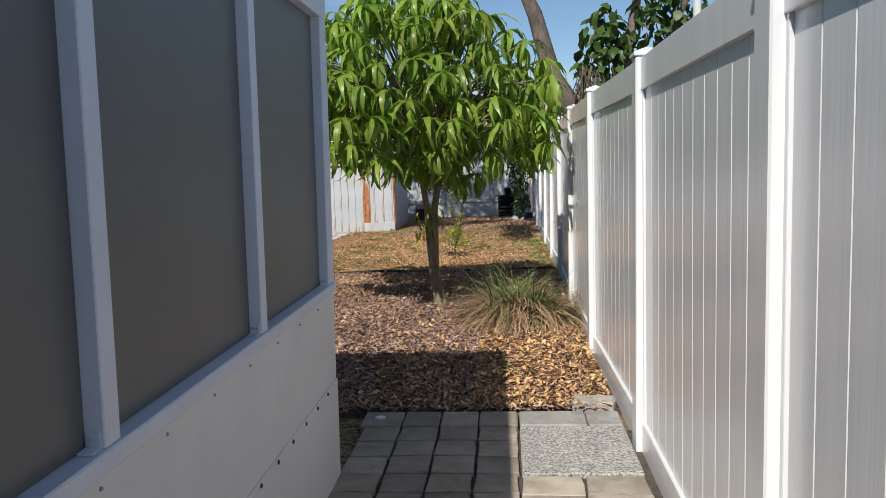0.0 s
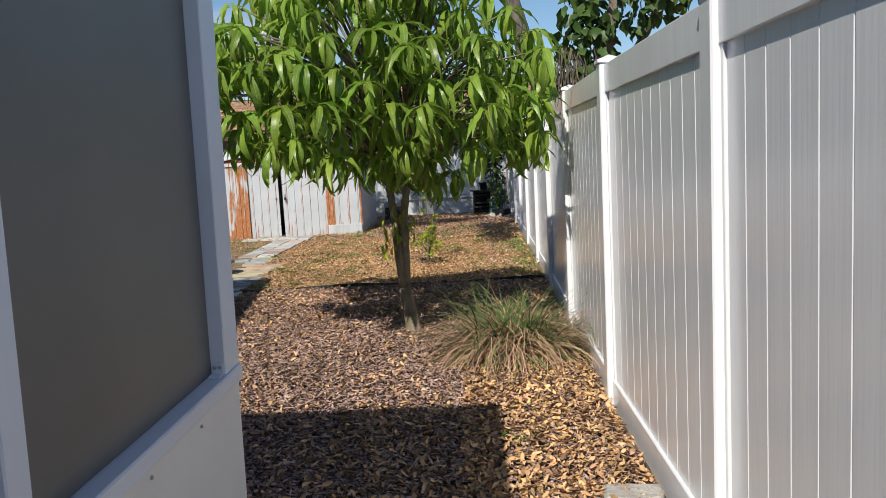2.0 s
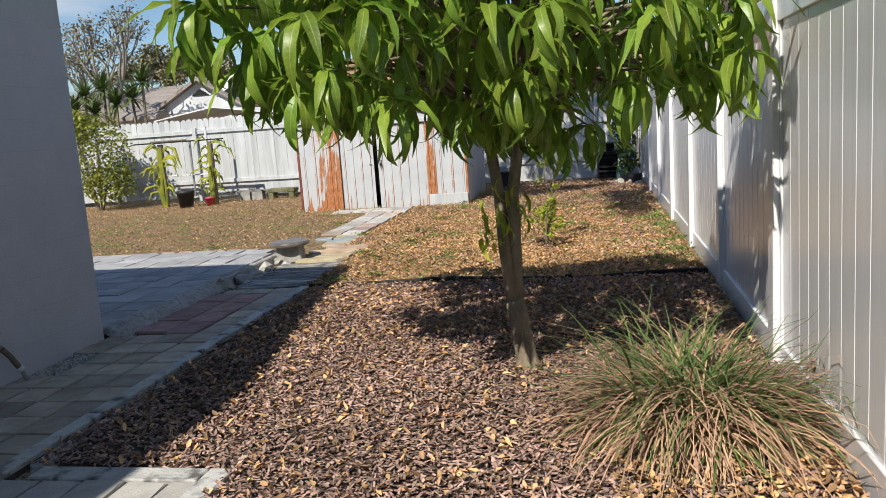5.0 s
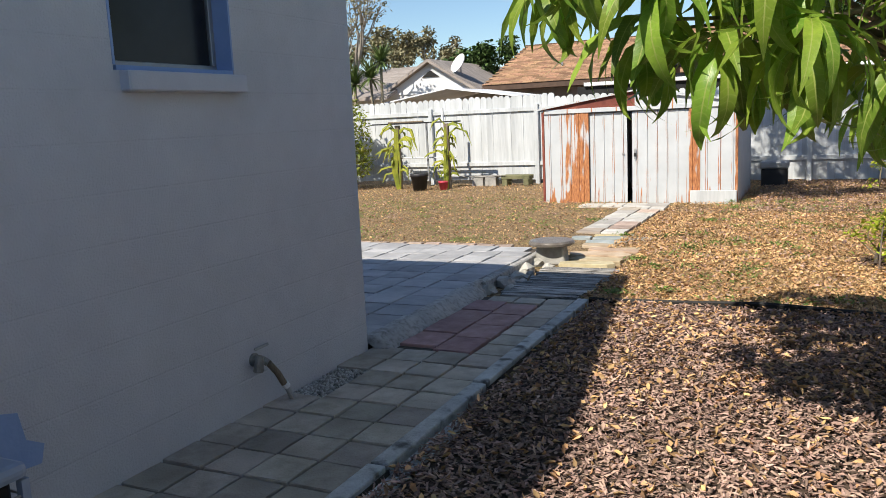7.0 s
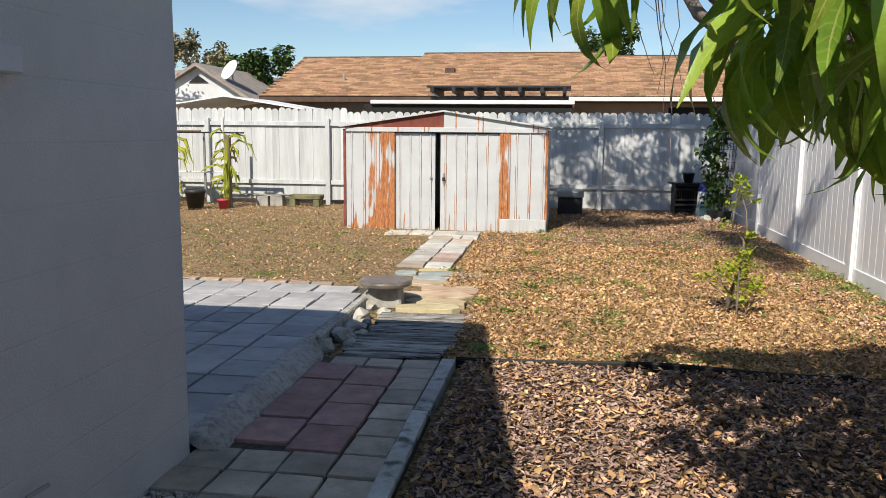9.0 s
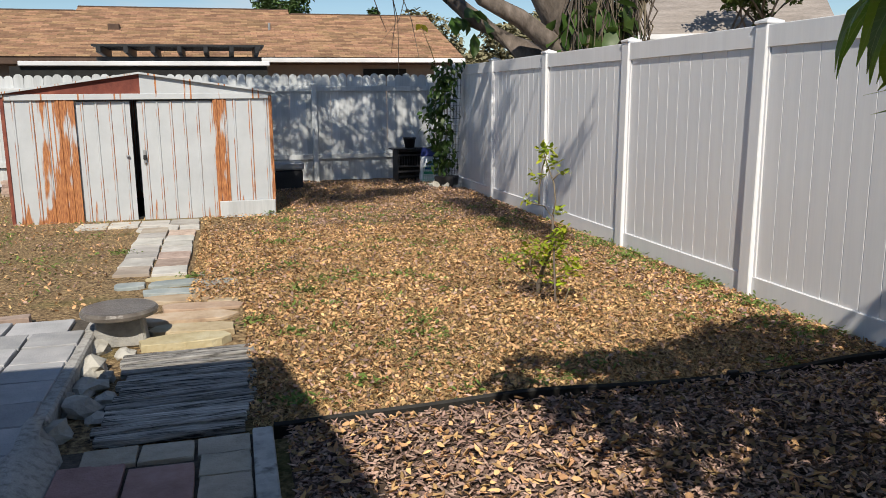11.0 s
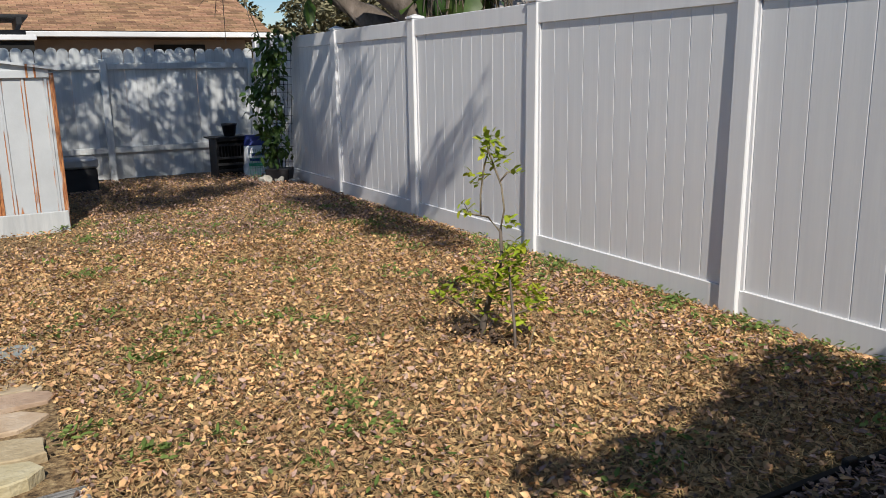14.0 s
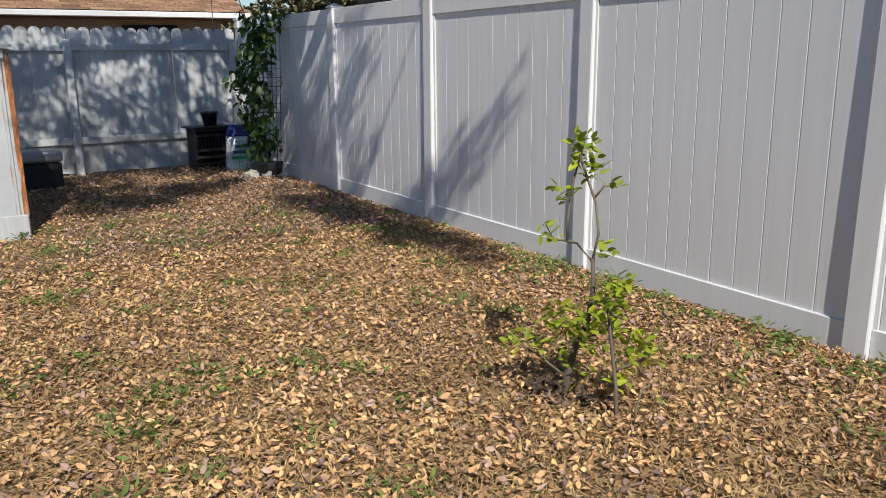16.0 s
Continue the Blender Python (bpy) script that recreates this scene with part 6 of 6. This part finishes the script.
leaf_soup("foliage", np.concatenate([blob(2100, (0.1, 0, 1.25), (0.85, 0.55, 0.95), 0.3), blob(900, (0.35, -0.1, 0.6), (0.65, 0.45, 0.45), 0.2), blob(700, (-0.3, 0, 1.9), (0.45, 0.4, 0.4), 0.3)]), (0.07, 0.12), (0.035, 0.06), BUSH_LEAF, (-0.5, 1.2), bush)

# ---- neighbours ----
def shingled(parent, x0, x1, y0, z0, y1, z1, material, course=0.16, width=0.34):
    """A roof slope from the eave (y0, z0) up to (y1, z1), laid in courses of lapped shingles joined into one mesh."""
    run = math.hypot(y1 - y0, z1 - z0)
    ny, nx = int(run / course) + 1, int((x1 - x0) / width) + 1
    i, j = np.meshgrid(np.arange(nx), np.arange(ny))
    i, j = i.ravel(), j.ravel()
    cx = np.clip(x0 + (i + 0.5 * (j % 2)) * width, x0, x1 - 0.02)
    wd = np.minimum(width - 0.01, x1 - cx)
    s0, s1 = j * course / run, np.minimum(1.0, (j + 1.15) * course / run)
    nyv, nzv = -(z1 - z0) / run, (y1 - y0) / run
    lift = 0.022 + RNG.uniform(0, 0.006, len(i))

    def at(s, off):
        return y0 + (y1 - y0) * s + nyv * off, z0 + (z1 - z0) * s + nzv * off
    ya, za = at(s0, lift)
    yb, zb = at(s1, 0.004)
    yc, zc = at(s0, 0.0)
    v = np.stack([np.stack([cx, ya, za], 1), np.stack([cx + wd, ya, za], 1), np.stack([cx + wd, yb, zb], 1), np.stack([cx, yb, zb], 1), np.stack([cx, yc, zc], 1), np.stack([cx + wd, yc, zc], 1)], 1)
    ob = new("shingles", soup("shingles", v, [(0, 1, 2, 3), (4, 5, 1, 0)], material))
    ob.parent = parent
    return tagged(ob, "tan asphalt shingles", kind="stuff")


nb = thing("neighbour_house", pose(0, 0, 0), "tan single-storey neighbour house with a brown shingle roof", "house")


def build_neighbour():
    ex0, ex1, ey, ez, ry, rz = -11.2, 3.4, 28.7, 2.47, 33.0, 3.95
    part("wall", box(ex0 + 0.5, ex1 - 0.5, ey + 0.5, 37, -0.1, 2.5), TAN_WALL, nb)
    bm = bmesh.new()
    prof = [(ey, ez), (ry, rz), (37.3, ez), (37.3, ez - 0.16), (ey, ez - 0.16)]
    lo = [bm.verts.new((ex0, y, z)) for y, z in prof]
    hi = [bm.verts.new((ex1, y, z)) for y, z in prof]
    bm.faces.new(lo[::-1])
    bm.faces.new(hi)
    for i in range(5):
        bm.faces.new((lo[i], lo[(i + 1) % 5], hi[(i + 1) % 5], hi[i]))
    part("roof", bm, DARK_TRIM, nb, "brown roof deck and fascia")
    shingled(nb, ex0, ex1, ey - 0.03, ez + 0.012, ry, rz + 0.012, SHINGLE)
    bm = bmesh.new()
    prof = [(31.4, 3.42), (33.3, 4.10), (35, 3.42)]
    lo = [bm.verts.new((-7.0, y, z)) for y, z in prof]
    hi = [bm.verts.new((-0.95, y, z)) for y, z in prof]
    bm.faces.new(lo[::-1])
    bm.faces.new(hi)
    for i in range(3):
        bm.faces.new((lo[i], lo[(i + 1) % 3], hi[(i + 1) % 3], hi[i]))
    part("raised_ridge", bm, SHINGLE, nb)
    shingled(nb, -7.0, -0.95, 31.4, 3.43, 33.3, 4.11, SHINGLE)
    part("ridge_cap", box(ex0, -7.02, ry - 0.09, ry + 0.09, rz - 0.01, rz + 0.045, 0.02), DARK_TRIM, nb)
    part("ridge_cap", box(-7.0, -0.93, 33.2, 33.4, 4.09, 4.14, 0.02), DARK_TRIM, nb)
    part("ridge_cap", box(-0.92, ex1, ry - 0.09, ry + 0.09, rz - 0.01, rz + 0.045, 0.02), DARK_TRIM, nb)
    part("gutter", box(-2.3, ex1 + 0.03, ey - 0.13, ey - 0.032, ez - 0.13, ez - 0.01, 0.015), WHITE_TRIM, nb, "white metal gutter")
    part("vent", box(-5.95, -5.65, 31.0, 31.25, 3.25, 3.46, 0.02), DARK_TRIM, nb, "brown roof vent")
    part("vent_pipe", tube([(-9.0, 30.2, 2.9), (-9.0, 30.2, 3.22)], 0.035, 8), STEEL, nb)
    part("vent_pipe", tube([(-1.65, 31.2, 3.2), (-1.65, 31.2, 3.55)], 0.035, 8), STEEL, nb)
    part("vent_grille", box(0.7, 1.9, ey + 0.47, ey + 0.498, 2.0, 2.2, 0.01), DARK, nb, "dark wall vent")
    awning = thing("patio_cover", pose(0, 0, 0), "flat white aluminium patio cover with dark supports", "patio cover")
    part("roof", box(-7.2, -1.95, 26.2, 28.5, 2.17, 2.27, 0.01), WHITE_TRIM, awning)
    # no real board: a near-black sheet painted as the shade under the cover
    part("fascia", box(-7.4, -2.0, 26.3, 26.34, 1.75, 2.165), DARK, awning, "near-black sheet standing in for the shade under the cover")
    for x in (-7.3, -4.6, -2.05):
        part("post", box(x - 0.05, x + 0.05, 26.36, 26.46, 0, 2.165), WHITE_TRIM, awning)
    perg = thing("pergola", pose(0, 0, 0), "black slatted pergola top above the fence", "pergola")
    for y in (26.75, 27.9):
        part("beam", box(-5.7, -2.1, y - 0.05, y + 0.05, 2.24, 2.38, 0.008), BLACK_METAL, perg)
    for i in range(7):
        x = -5.6 + i * 0.565
        bm = box(x - 0.05, x + 0.05, 26.35, 28.2, 2.38, 2.60, 0.008)
        for v in bm.verts:
            if v.co.y < 26.5 and v.co.z < 2.48:
                v.co.z += 0.09
        part("rafter", bm, BLACK_METAL, perg)
    for i in range(7):
        part("slat", box(-5.75, -2.05, 26.4 + i * 0.28, 26.58 + i * 0.28, 2.60, 2.65, 0.006), BLACK_METAL, perg)
    for x in (-5.5, -2.3):
        part("post", box(x - 0.06, x + 0.06, 26.7, 26.82, 0, 2.26), BLACK_METAL, perg)


build_neighbour()
gable = thing("neighbour_house", pose(-14.6, 32, 0), "pale stucco house with a grey gable roof and satellite dish", "house")


def build_gable_house():
    part("wall", box(-6.0, 1.0, 0.3, 8, -0.1, 2.55), PALE_WALL, gable)
    for side, (x0, z0, x1, z1) in enumerate(((1.9, 2.35, -0.15, 3.62), (-2.2, 2.45, -0.15, 3.62))):
        bm = bmesh.new()
        vs = [bm.verts.new((x, y, z + dz)) for dz in (0, 0.12) for x, z in ((x0, z0), (x1, z1)) for y in (0.0, 8.5)]
        for f in ((0, 1, 3, 2), (4, 6, 7, 5), (0, 2, 6, 4), (1, 5, 7, 3), (2, 3, 7, 6), (0, 4, 5, 1)):
            bm.faces.new([vs[k] for k in f])
        part("roof", bm, SHINGLE_GREY, gable)
    bm = bmesh.new()
    for y in (0.25, 0.35):
        bm.verts.new((-2.1, y, 2.5)), bm.verts.new((1.8, y, 2.4)), bm.verts.new((-0.15, y, 3.6))
    bm.verts.ensure_lookup_table()
    q = bm.verts
    bm.faces.new((q[0], q[1], q[2]))
    bm.faces.new((q[5], q[4], q[3]))
    for a, b in ((0, 1), (1, 2), (2, 0)):
        bm.faces.new((q[a], q[a + 3], q[b + 3], q[b]))
    part("gable", bm, PALE_WALL, gable)
    bm = bmesh.new()
    for y in (0.2, 0.249):
        bm.verts.new((-0.5, y, 3.08)), bm.verts.new((0.2, y, 3.08)), bm.verts.new((-0.15, y, 3.32))
    bm.verts.ensure_lookup_table()
    q = bm.verts
    bm.faces.new((q[0], q[1], q[2]))
    bm.faces.new((q[5], q[4], q[3]))
    for a, b in ((0, 1), (1, 2), (2, 0)):
        bm.faces.new((q[a], q[a + 3], q[b + 3], q[b]))
    part("gable_vent", bm, DARK, gable)
    bm = bmesh.new()
    vs = [bm.verts.new(p) for p in ((-8, -0.6, 2.45), (-1.6, -0.6, 2.45), (-1.6, 3.5, 3.75), (-8, 3.5, 3.75), (-8, -0.6, 2.32), (-1.6, -0.6, 2.32), (-1.6, 3.5, 3.6), (-8, 3.5, 3.6))]
    for f in ((0, 1, 2, 3), (7, 6, 5, 4), (0, 4, 5, 1), (1, 5, 6, 2), (2, 6, 7, 3), (3, 7, 4, 0)):
        bm.faces.new([vs[k] for k in f])
    part("front_roof", bm, SHINGLE_GREY, gable)
    dish = part("satellite_dish", lathe([(0.02, 0), (0.2, 0.03), (0.36, 0.11), (0.4, 0.16), (0.36, 0.13), (0.02, 0.02)], 18), WHITE_TRIM, gable, "white satellite dish")
    dish.matrix_basis = pose(0.95, 0.6, 3.45, 60, 0, -35)
    part("dish_mast", tube([(0.95, 0.6, 2.9), (0.95, 0.6, 3.45)], 0.025, 6), STEEL, gable)


build_gable_house()
carport = thing("garden_canopy", pose(-9.9, 23.2, 0), "low white metal canopy roof behind the fence", "canopy")
for s in (-1, 1):
    bm = bmesh.new()
    vs = [bm.verts.new((x, y, z + dz)) for dz in (0, 0.03) for x, z in ((0, 2.22), (s * 1.9, 1.93)) for y in (0.0, 3.0)]
    for f in ((0, 1, 3, 2), (4, 6, 7, 5), (0, 2, 6, 4), (1, 5, 7, 3), (2, 3, 7, 6), (0, 4, 5, 1)):
        bm.faces.new([vs[k] for k in f])
    part("roof_panel", bm, WHITE_TRIM, carport)
part("front", prism([(-1.85, 0.05), (1.85, 0.05), (1.85, 0.08), (-1.85, 0.08)], 0, 1.9), WHITE_TRIM, carport)
grey_nb = thing("neighbour_house", pose(15.3, 35, 0, 0, 0, -25), "distant house with a grey shingle gable roof", "house")
part("wall", box(-3.0, 4, 0, 6, -0.1, 3.75), PALE_WALL, grey_nb)
for s in (0, 1):
    bm = bmesh.new()
    y0, z0, y1, z1 = ((-0.5, 3.55, 3, 5.7), (6.5, 3.55, 3, 5.7))[s]
    vs = [bm.verts.new((x, y, z + dz)) for dz in (0, 0.12) for y, z in ((y0, z0), (y1, z1)) for x in (-3.4, 4.4)]
    for f in ((0, 1, 3, 2), (4, 6, 7, 5), (0, 2, 6, 4), (1, 5, 7, 3), (2, 3, 7, 6), (0, 4, 5, 1)):
        bm.faces.new([vs[k] for k in f])
    part("roof", bm, SHINGLE_GREY, grey_nb)
part("fascia", box(-3.45, 4.45, -0.56, -0.505, 3.5, 3.69), WHITE_TRIM, grey_nb)
pole = part("flag_pole", tube([(0, 0, -0.05), (0, 0, 3.6)], 0.032, 10), WHITE_TRIM)
pole.matrix_basis = pose(1.6, 6.75, 0)
tagged(pole, "slim white pole standing beyond the fence", "pole")


# ---- trees beyond the fences ----
def yucca(x, y, heights, seed):
    r = random.Random(seed)
    t = thing("yucca", pose(x, y, 0), "spiky green yucca rising behind the fence", "yucca", "yuccas behind the fence")
    for k, h in enumerate(heights):
        dx = 0.28 * (k - (len(heights) - 1) / 2)
        part("stem", tube([(dx * 0.3, 0, 0), (dx, 0, h * 0.6), (dx * 1.2, 0, h)], [0.05, 0.04, 0.035], 7), BARK, t)
        n = 95
        az, el, L = uni(0, 6.28, n), uni(-0.5, 1.4, n), uni(0.45, 0.7, n)
        base = np.array([(0, -0.5, 0), (0, 0.5, 0), (0.4, 0.5, 0.02), (0.4, -0.5, 0.02), (1, 0, -0.12)])
        v = turned(base, np.tile((dx * 1.2, 0.0, h), (n, 1)), az, -el, np.zeros(n), np.stack([L, np.full(n, 0.06), L], 1))
        ob = new("leaf_rosette", soup("leaf_rosette", v, np.array([(0, 1, 2), (0, 2, 3), (3, 2, 4)]), YUCCA_LEAF))
        ob.parent = t
        tagged(ob, kind="stuff")


yucca(-12.9, 23.2, (2.3, 2.9, 2.5), 1)
yucca(-11.8, 23.0, (2.6, 3.0), 2)
yucca(-13.9, 23.6, (2.4, 2.8), 3)


def limb_tree(name, x, y, h, spread, label, bark, leaf, leaf_n, leaf_size, seed, depth=4, category="tree", crown_from=0.35):
    """A tapered trunk that forks again and again, with leaves gathered round the twigs' ends."""
    r = random.Random(seed)
    t = thing(name, pose(x, y, 0), label, category)
    bm, tips = bmesh.new(), []

    def grow(p, d, length, rad, level):
        q = p + d * length * 0.5 + Vector((r.gauss(0, 0.05), r.gauss(0, 0.05), 0)) * length
        e = q + (d + Vector((r.gauss(0, 0.15), r.gauss(0, 0.15), 0.05))).normalized() * length * 0.5
        tube([p, q, e], [rad, rad * 0.82, rad * 0.66], 7 if level == 0 else 5 if level < 3 else 3, bm, False)
        if level >= depth:
            tips.append(e)
            return
        for _ in range(r.randint(2, 3) if level else 4):
            nd = (d * 0.8 + Vector((r.gauss(0, spread), r.gauss(0, spread), r.uniform(0.0, 0.4)))).normalized()
            grow(e, nd, length * r.uniform(0.55, 0.8), rad * 0.62, level + 1)
        if level >= depth - 1:
            tips.append(e)

    grow(Vector((0, 0, -0.1)), Vector((0, 0, 1)), h * crown_from, h * 0.022, 0)
    part("trunk", bm, bark, t, "", True)
    if leaf:
        s = h * 0.05
        at = np.concatenate([blob(max(2, leaf_n // len(tips)), p, (s, s, s * 0.8), 0.1) for p in tips])
        leaf_soup("crown", at, leaf_size, (leaf_size[0] * 0.6, leaf_size[1] * 0.6), leaf, (-0.8, 1.2), t)
    return t


limb_tree("bare_tree", -17.5, 30.5, 6.5, 0.45, "nearly bare winter tree with grey twigs", BARE_TWIG, HAZE_LEAF, 900, (0.08, 0.16), 4)
limb_tree("bare_tree", -20.5, 33.0, 6.2, 0.45, "nearly bare winter tree with grey twigs", BARE_TWIG, HAZE_LEAF, 1500, (0.08, 0.16), 9)
limb_tree("bare_tree", -22.0, 47.0, 7.4, 0.5, "pale winter tree far behind the houses", BARE_TWIG, HAZE_LEAF, 3500, (0.15, 0.3), 14)
limb_tree("bare_tree", -27.0, 49.0, 7.6, 0.5, "pale winter tree far behind the houses", BARE_TWIG, HAZE_LEAF, 3500, (0.15, 0.3), 15)
limb_tree("bare_tree", 6.6, 37.0, 5.6, 0.5, "hazy half-bare tree beyond the roof end", BARE_TWIG, HAZE_LEAF, 16000, (0.12, 0.26), 21, crown_from=0.22)
limb_tree("bare_tree", 9.5, 39.0, 6.0, 0.5, "hazy half-bare tree beyond the roof end", BARE_TWIG, HAZE_LEAF, 16000, (0.12, 0.26), 22, crown_from=0.22)
limb_tree("green_tree", 15.5, 33.0, 6.5, 0.5, "dark leafy tree near the far house", BARK_DARK, OAK_LEAF, 4000, (0.12, 0.25), 23)


def dense_tree(x, y, h, w, label, seed, leaf=PINE_LEAF):
    r = random.Random(seed)
    t = thing("green_tree", pose(x, y, 0), label, "tree")
    part("trunk", tube([(0, 0, -0.1), (0.05, 0, h * 0.4), (0, 0, h * 0.8)], [0.16, 0.12, 0.04], 8), BARK_DARK, t)
    lumps = [blob(260, (r.gauss(0, w * 0.42), r.gauss(0, w * 0.42), h * r.uniform(0.45, 0.93)), (w * 0.26, w * 0.26, h * 0.09), 0.5) for _ in range(22)]
    leaf_soup("crown", np.concatenate(lumps), (0.14, 0.26), (0.08, 0.15), leaf, (-0.6, 1.2), t)


dense_tree(-14.6, 37.5, 4.75, 1.7, "rounded dark green tree between the houses", 3)
dense_tree(-0.4, 45.0, 6.9, 1.7, "dark green tree top over the neighbour's roof", 5)
dense_tree(4.6, 36.0, 4.3, 2.6, "hazy winter brush beyond the roof end", 31, HAZE_LEAF)
dense_tree(7.3, 37.0, 4.6, 2.8, "hazy winter brush beyond the roof end", 32, HAZE_LEAF)
dense_tree(10.5, 38.0, 4.6, 2.8, "hazy winter brush beyond the roof end", 33, HAZE_LEAF)
dense_tree(4.9, 50.0, 5.9, 0.7, "narrow dark conifer far behind the roof", 7)

oak = thing("oak_tree", pose(0, 0, 0), "big leaning tree whose limbs reach over the garden", "tree")


def build_oak():
    r = random.Random(17)
    bm = tube([(2.3, 17.6, -0.1), (2.1, 17.6, 0.8), (1.95, 17.55, 1.6), (1.7, 17.5, 2.15), (1.05, 17.5, 3.2), (0.7, 17.4, 4.5), (0.2, 17.2, 5.6)], [0.38, 0.33, 0.3, 0.26, 0.2, 0.16, 0.12], 12)
    part("trunk", bm, BARK_DARK, oak, "rough grey leaning trunk", True)
    limbs = [([(1.85, 17.4, 1.75), (1.45, 17.4, 2.08), (0.87, 17.4, 2.48), (0.35, 17.4, 2.72), (-0.5, 17.2, 3.5), (-1.2, 17.0, 5.0)], 0.17),
             ([(1.6, 17.6, 1.7), (1.15, 18.0, 2.1), (0.6, 18.5, 2.55), (-0.1, 19.4, 3.4), (-0.6, 20.5, 4.6)], 0.19),
             ([(2.1, 17.6, 0.9), (2.5, 17.6, 2.4), (2.6, 17.5, 3.6), (2.9, 17.3, 5.2)], 0.15),
             ([(0.2, 17.2, 5.5), (-1.2, 16.9, 5.9), (-2.6, 16.7, 5.9), (-4.2, 16.4, 5.7)], 0.07),
             ([(0.2, 17.2, 5.5), (-0.5, 15.6, 5.9), (-0.9, 13.8, 5.8), (-1.3, 11.6, 5.6)], 0.07),
             ([(-0.6, 15.6, 5.9), (-1.9, 14.2, 5.9), (-3.0, 12.9, 5.7)], 0.045),
             ([(2.5, 17.6, 2.4), (3.3, 17.3, 3.6), (3.9, 16.8, 5.0)], 0.08)]
    for pts, rad in limbs:
        part("limb", tube(pts, [rad * (1 - 0.14 * i) for i in range(len(pts))], 8), BARK_DARK, oak, "", True)
    # side twigs that reach out of the limbs over the garden
    for pts, rad in limbs[3:6]:
        for a, b in zip(pts, pts[1:]):
            for _ in range(7):
                p = Vector(a).lerp(Vector(b), r.random())
                e = p + Vector((r.gauss(0, 0.55), r.gauss(0, 0.55), r.uniform(-0.35, 0.4)))
                part("twig", tube([p, p.lerp(e, 0.5) + Vector((0, 0, 0.06)), e], [0.018, 0.012, 0.006], 4), BARK_DARK, oak)
    # unseen leaf clumps overhead, set along the sun's path to shade fence and lawn
    spots = []
    for x in np.arange(-4.2, -0.7, 0.2):
        for y in np.arange(15.6, 17.5, 0.36):
            spots.append(((x + r.gauss(0, 0.12), y + r.gauss(0, 0.15), 5.6 + r.gauss(0, 0.15)), r.uniform(0.16, 0.3), 84))
    for cx, cy, sx, sy, n in ((-2.9, 12.9, 0.8, 0.6, 16), (-3.2, 14.4, 0.6, 0.6, 14), (-1.4, 11.4, 0.35, 0.9, 18), (-0.95, 13.4, 0.3, 1.0, 22), (-1.3, 15.0, 0.7, 0.6, 16), (-1.0, 10.6, 0.2, 0.3, 6), (-2.3, 15.3, 1.0, 0.45, 24),
                               (-3.3, 12.8, 0.5, 0.25, 16), (-3.3, 13.8, 0.5, 0.3, 14), (-2.2, 13.6, 0.4, 0.25, 12), (-1.5, 11.8, 0.2, 0.5, 14), (-1.5, 10.5, 0.2, 0.5, 14), (-1.4, 9.5, 0.15, 0.4, 9)):
        for _ in range(n):
            spots.append(((cx + r.gauss(0, sx * 0.6), cy + r.gauss(0, sy * 0.6), 5.6 + r.gauss(0, 0.25)), r.uniform(0.16, 0.32), 80))
    at = np.concatenate([blob(n, c, (s, s, s * 0.7), 0.1) for c, s, n in spots])
    leaf_soup("crown", at, (0.05, 0.10), (0.025, 0.05), OAK_LEAF, (-0.6, 0.8), oak)
    # climbing leaves and hanging dead strands about the trunk
    big = np.concatenate([blob(n, c, s, 0.1) for c, s, n in (((2.2, 17.5, 3.5), (0.6, 0.4, 1.3), 330), ((1.6, 17.3, 2.3), (0.35, 0.25, 0.35), 26), ((3.4, 17.2, 4.4), (0.9, 0.6, 0.9), 240), ((2.0, 17.2, 2.5), (0.55, 0.3, 0.35), 46), ((0.5, 18.4, 2.5), (0.3, 0.2, 0.25), 10))])
    leaf_soup("climber_leaves", big, (0.20, 0.38), (0.13, 0.24), VINE_LEAF, (0.1, 1.4), oak, 0.25)
    for i in range(150):
        x, y, z = r.uniform(1.55, 2.6), 17.25 + r.gauss(0, 0.1), r.uniform(2.5, 3.4)
        part("dead_frond", tube([(x, y, z), (x + r.gauss(0, 0.08), y - 0.05, z - 0.3), (x + r.gauss(0, 0.12), y - 0.05, z - r.uniform(0.5, 1.0))], [0.016, 0.013, 0.005], 3), BARK_DARK if i % 3 else BARK, oak)
    for x0, x1, z1 in ((-1.25, -1.0, 2.25), (-0.98, -0.86, 1.75), (-0.9, -0.6, 1.95), (-0.7, -1.1, 2.1), (-0.95, -0.95, 2.0)):
        part("hanging_twig", tube([((x0 + x1) / 2 - 0.2, 17.0, 5.7), (x0 - 0.1, 17.0, 3.6), (x0, 17.0, 2.9), ((x0 + x1) / 2 + 0.06, 17.0, 2.4), (x1, 17.0, z1)], [0.012, 0.009, 0.007, 0.005, 0.003], 4), BARK_DARK, oak)


build_oak()
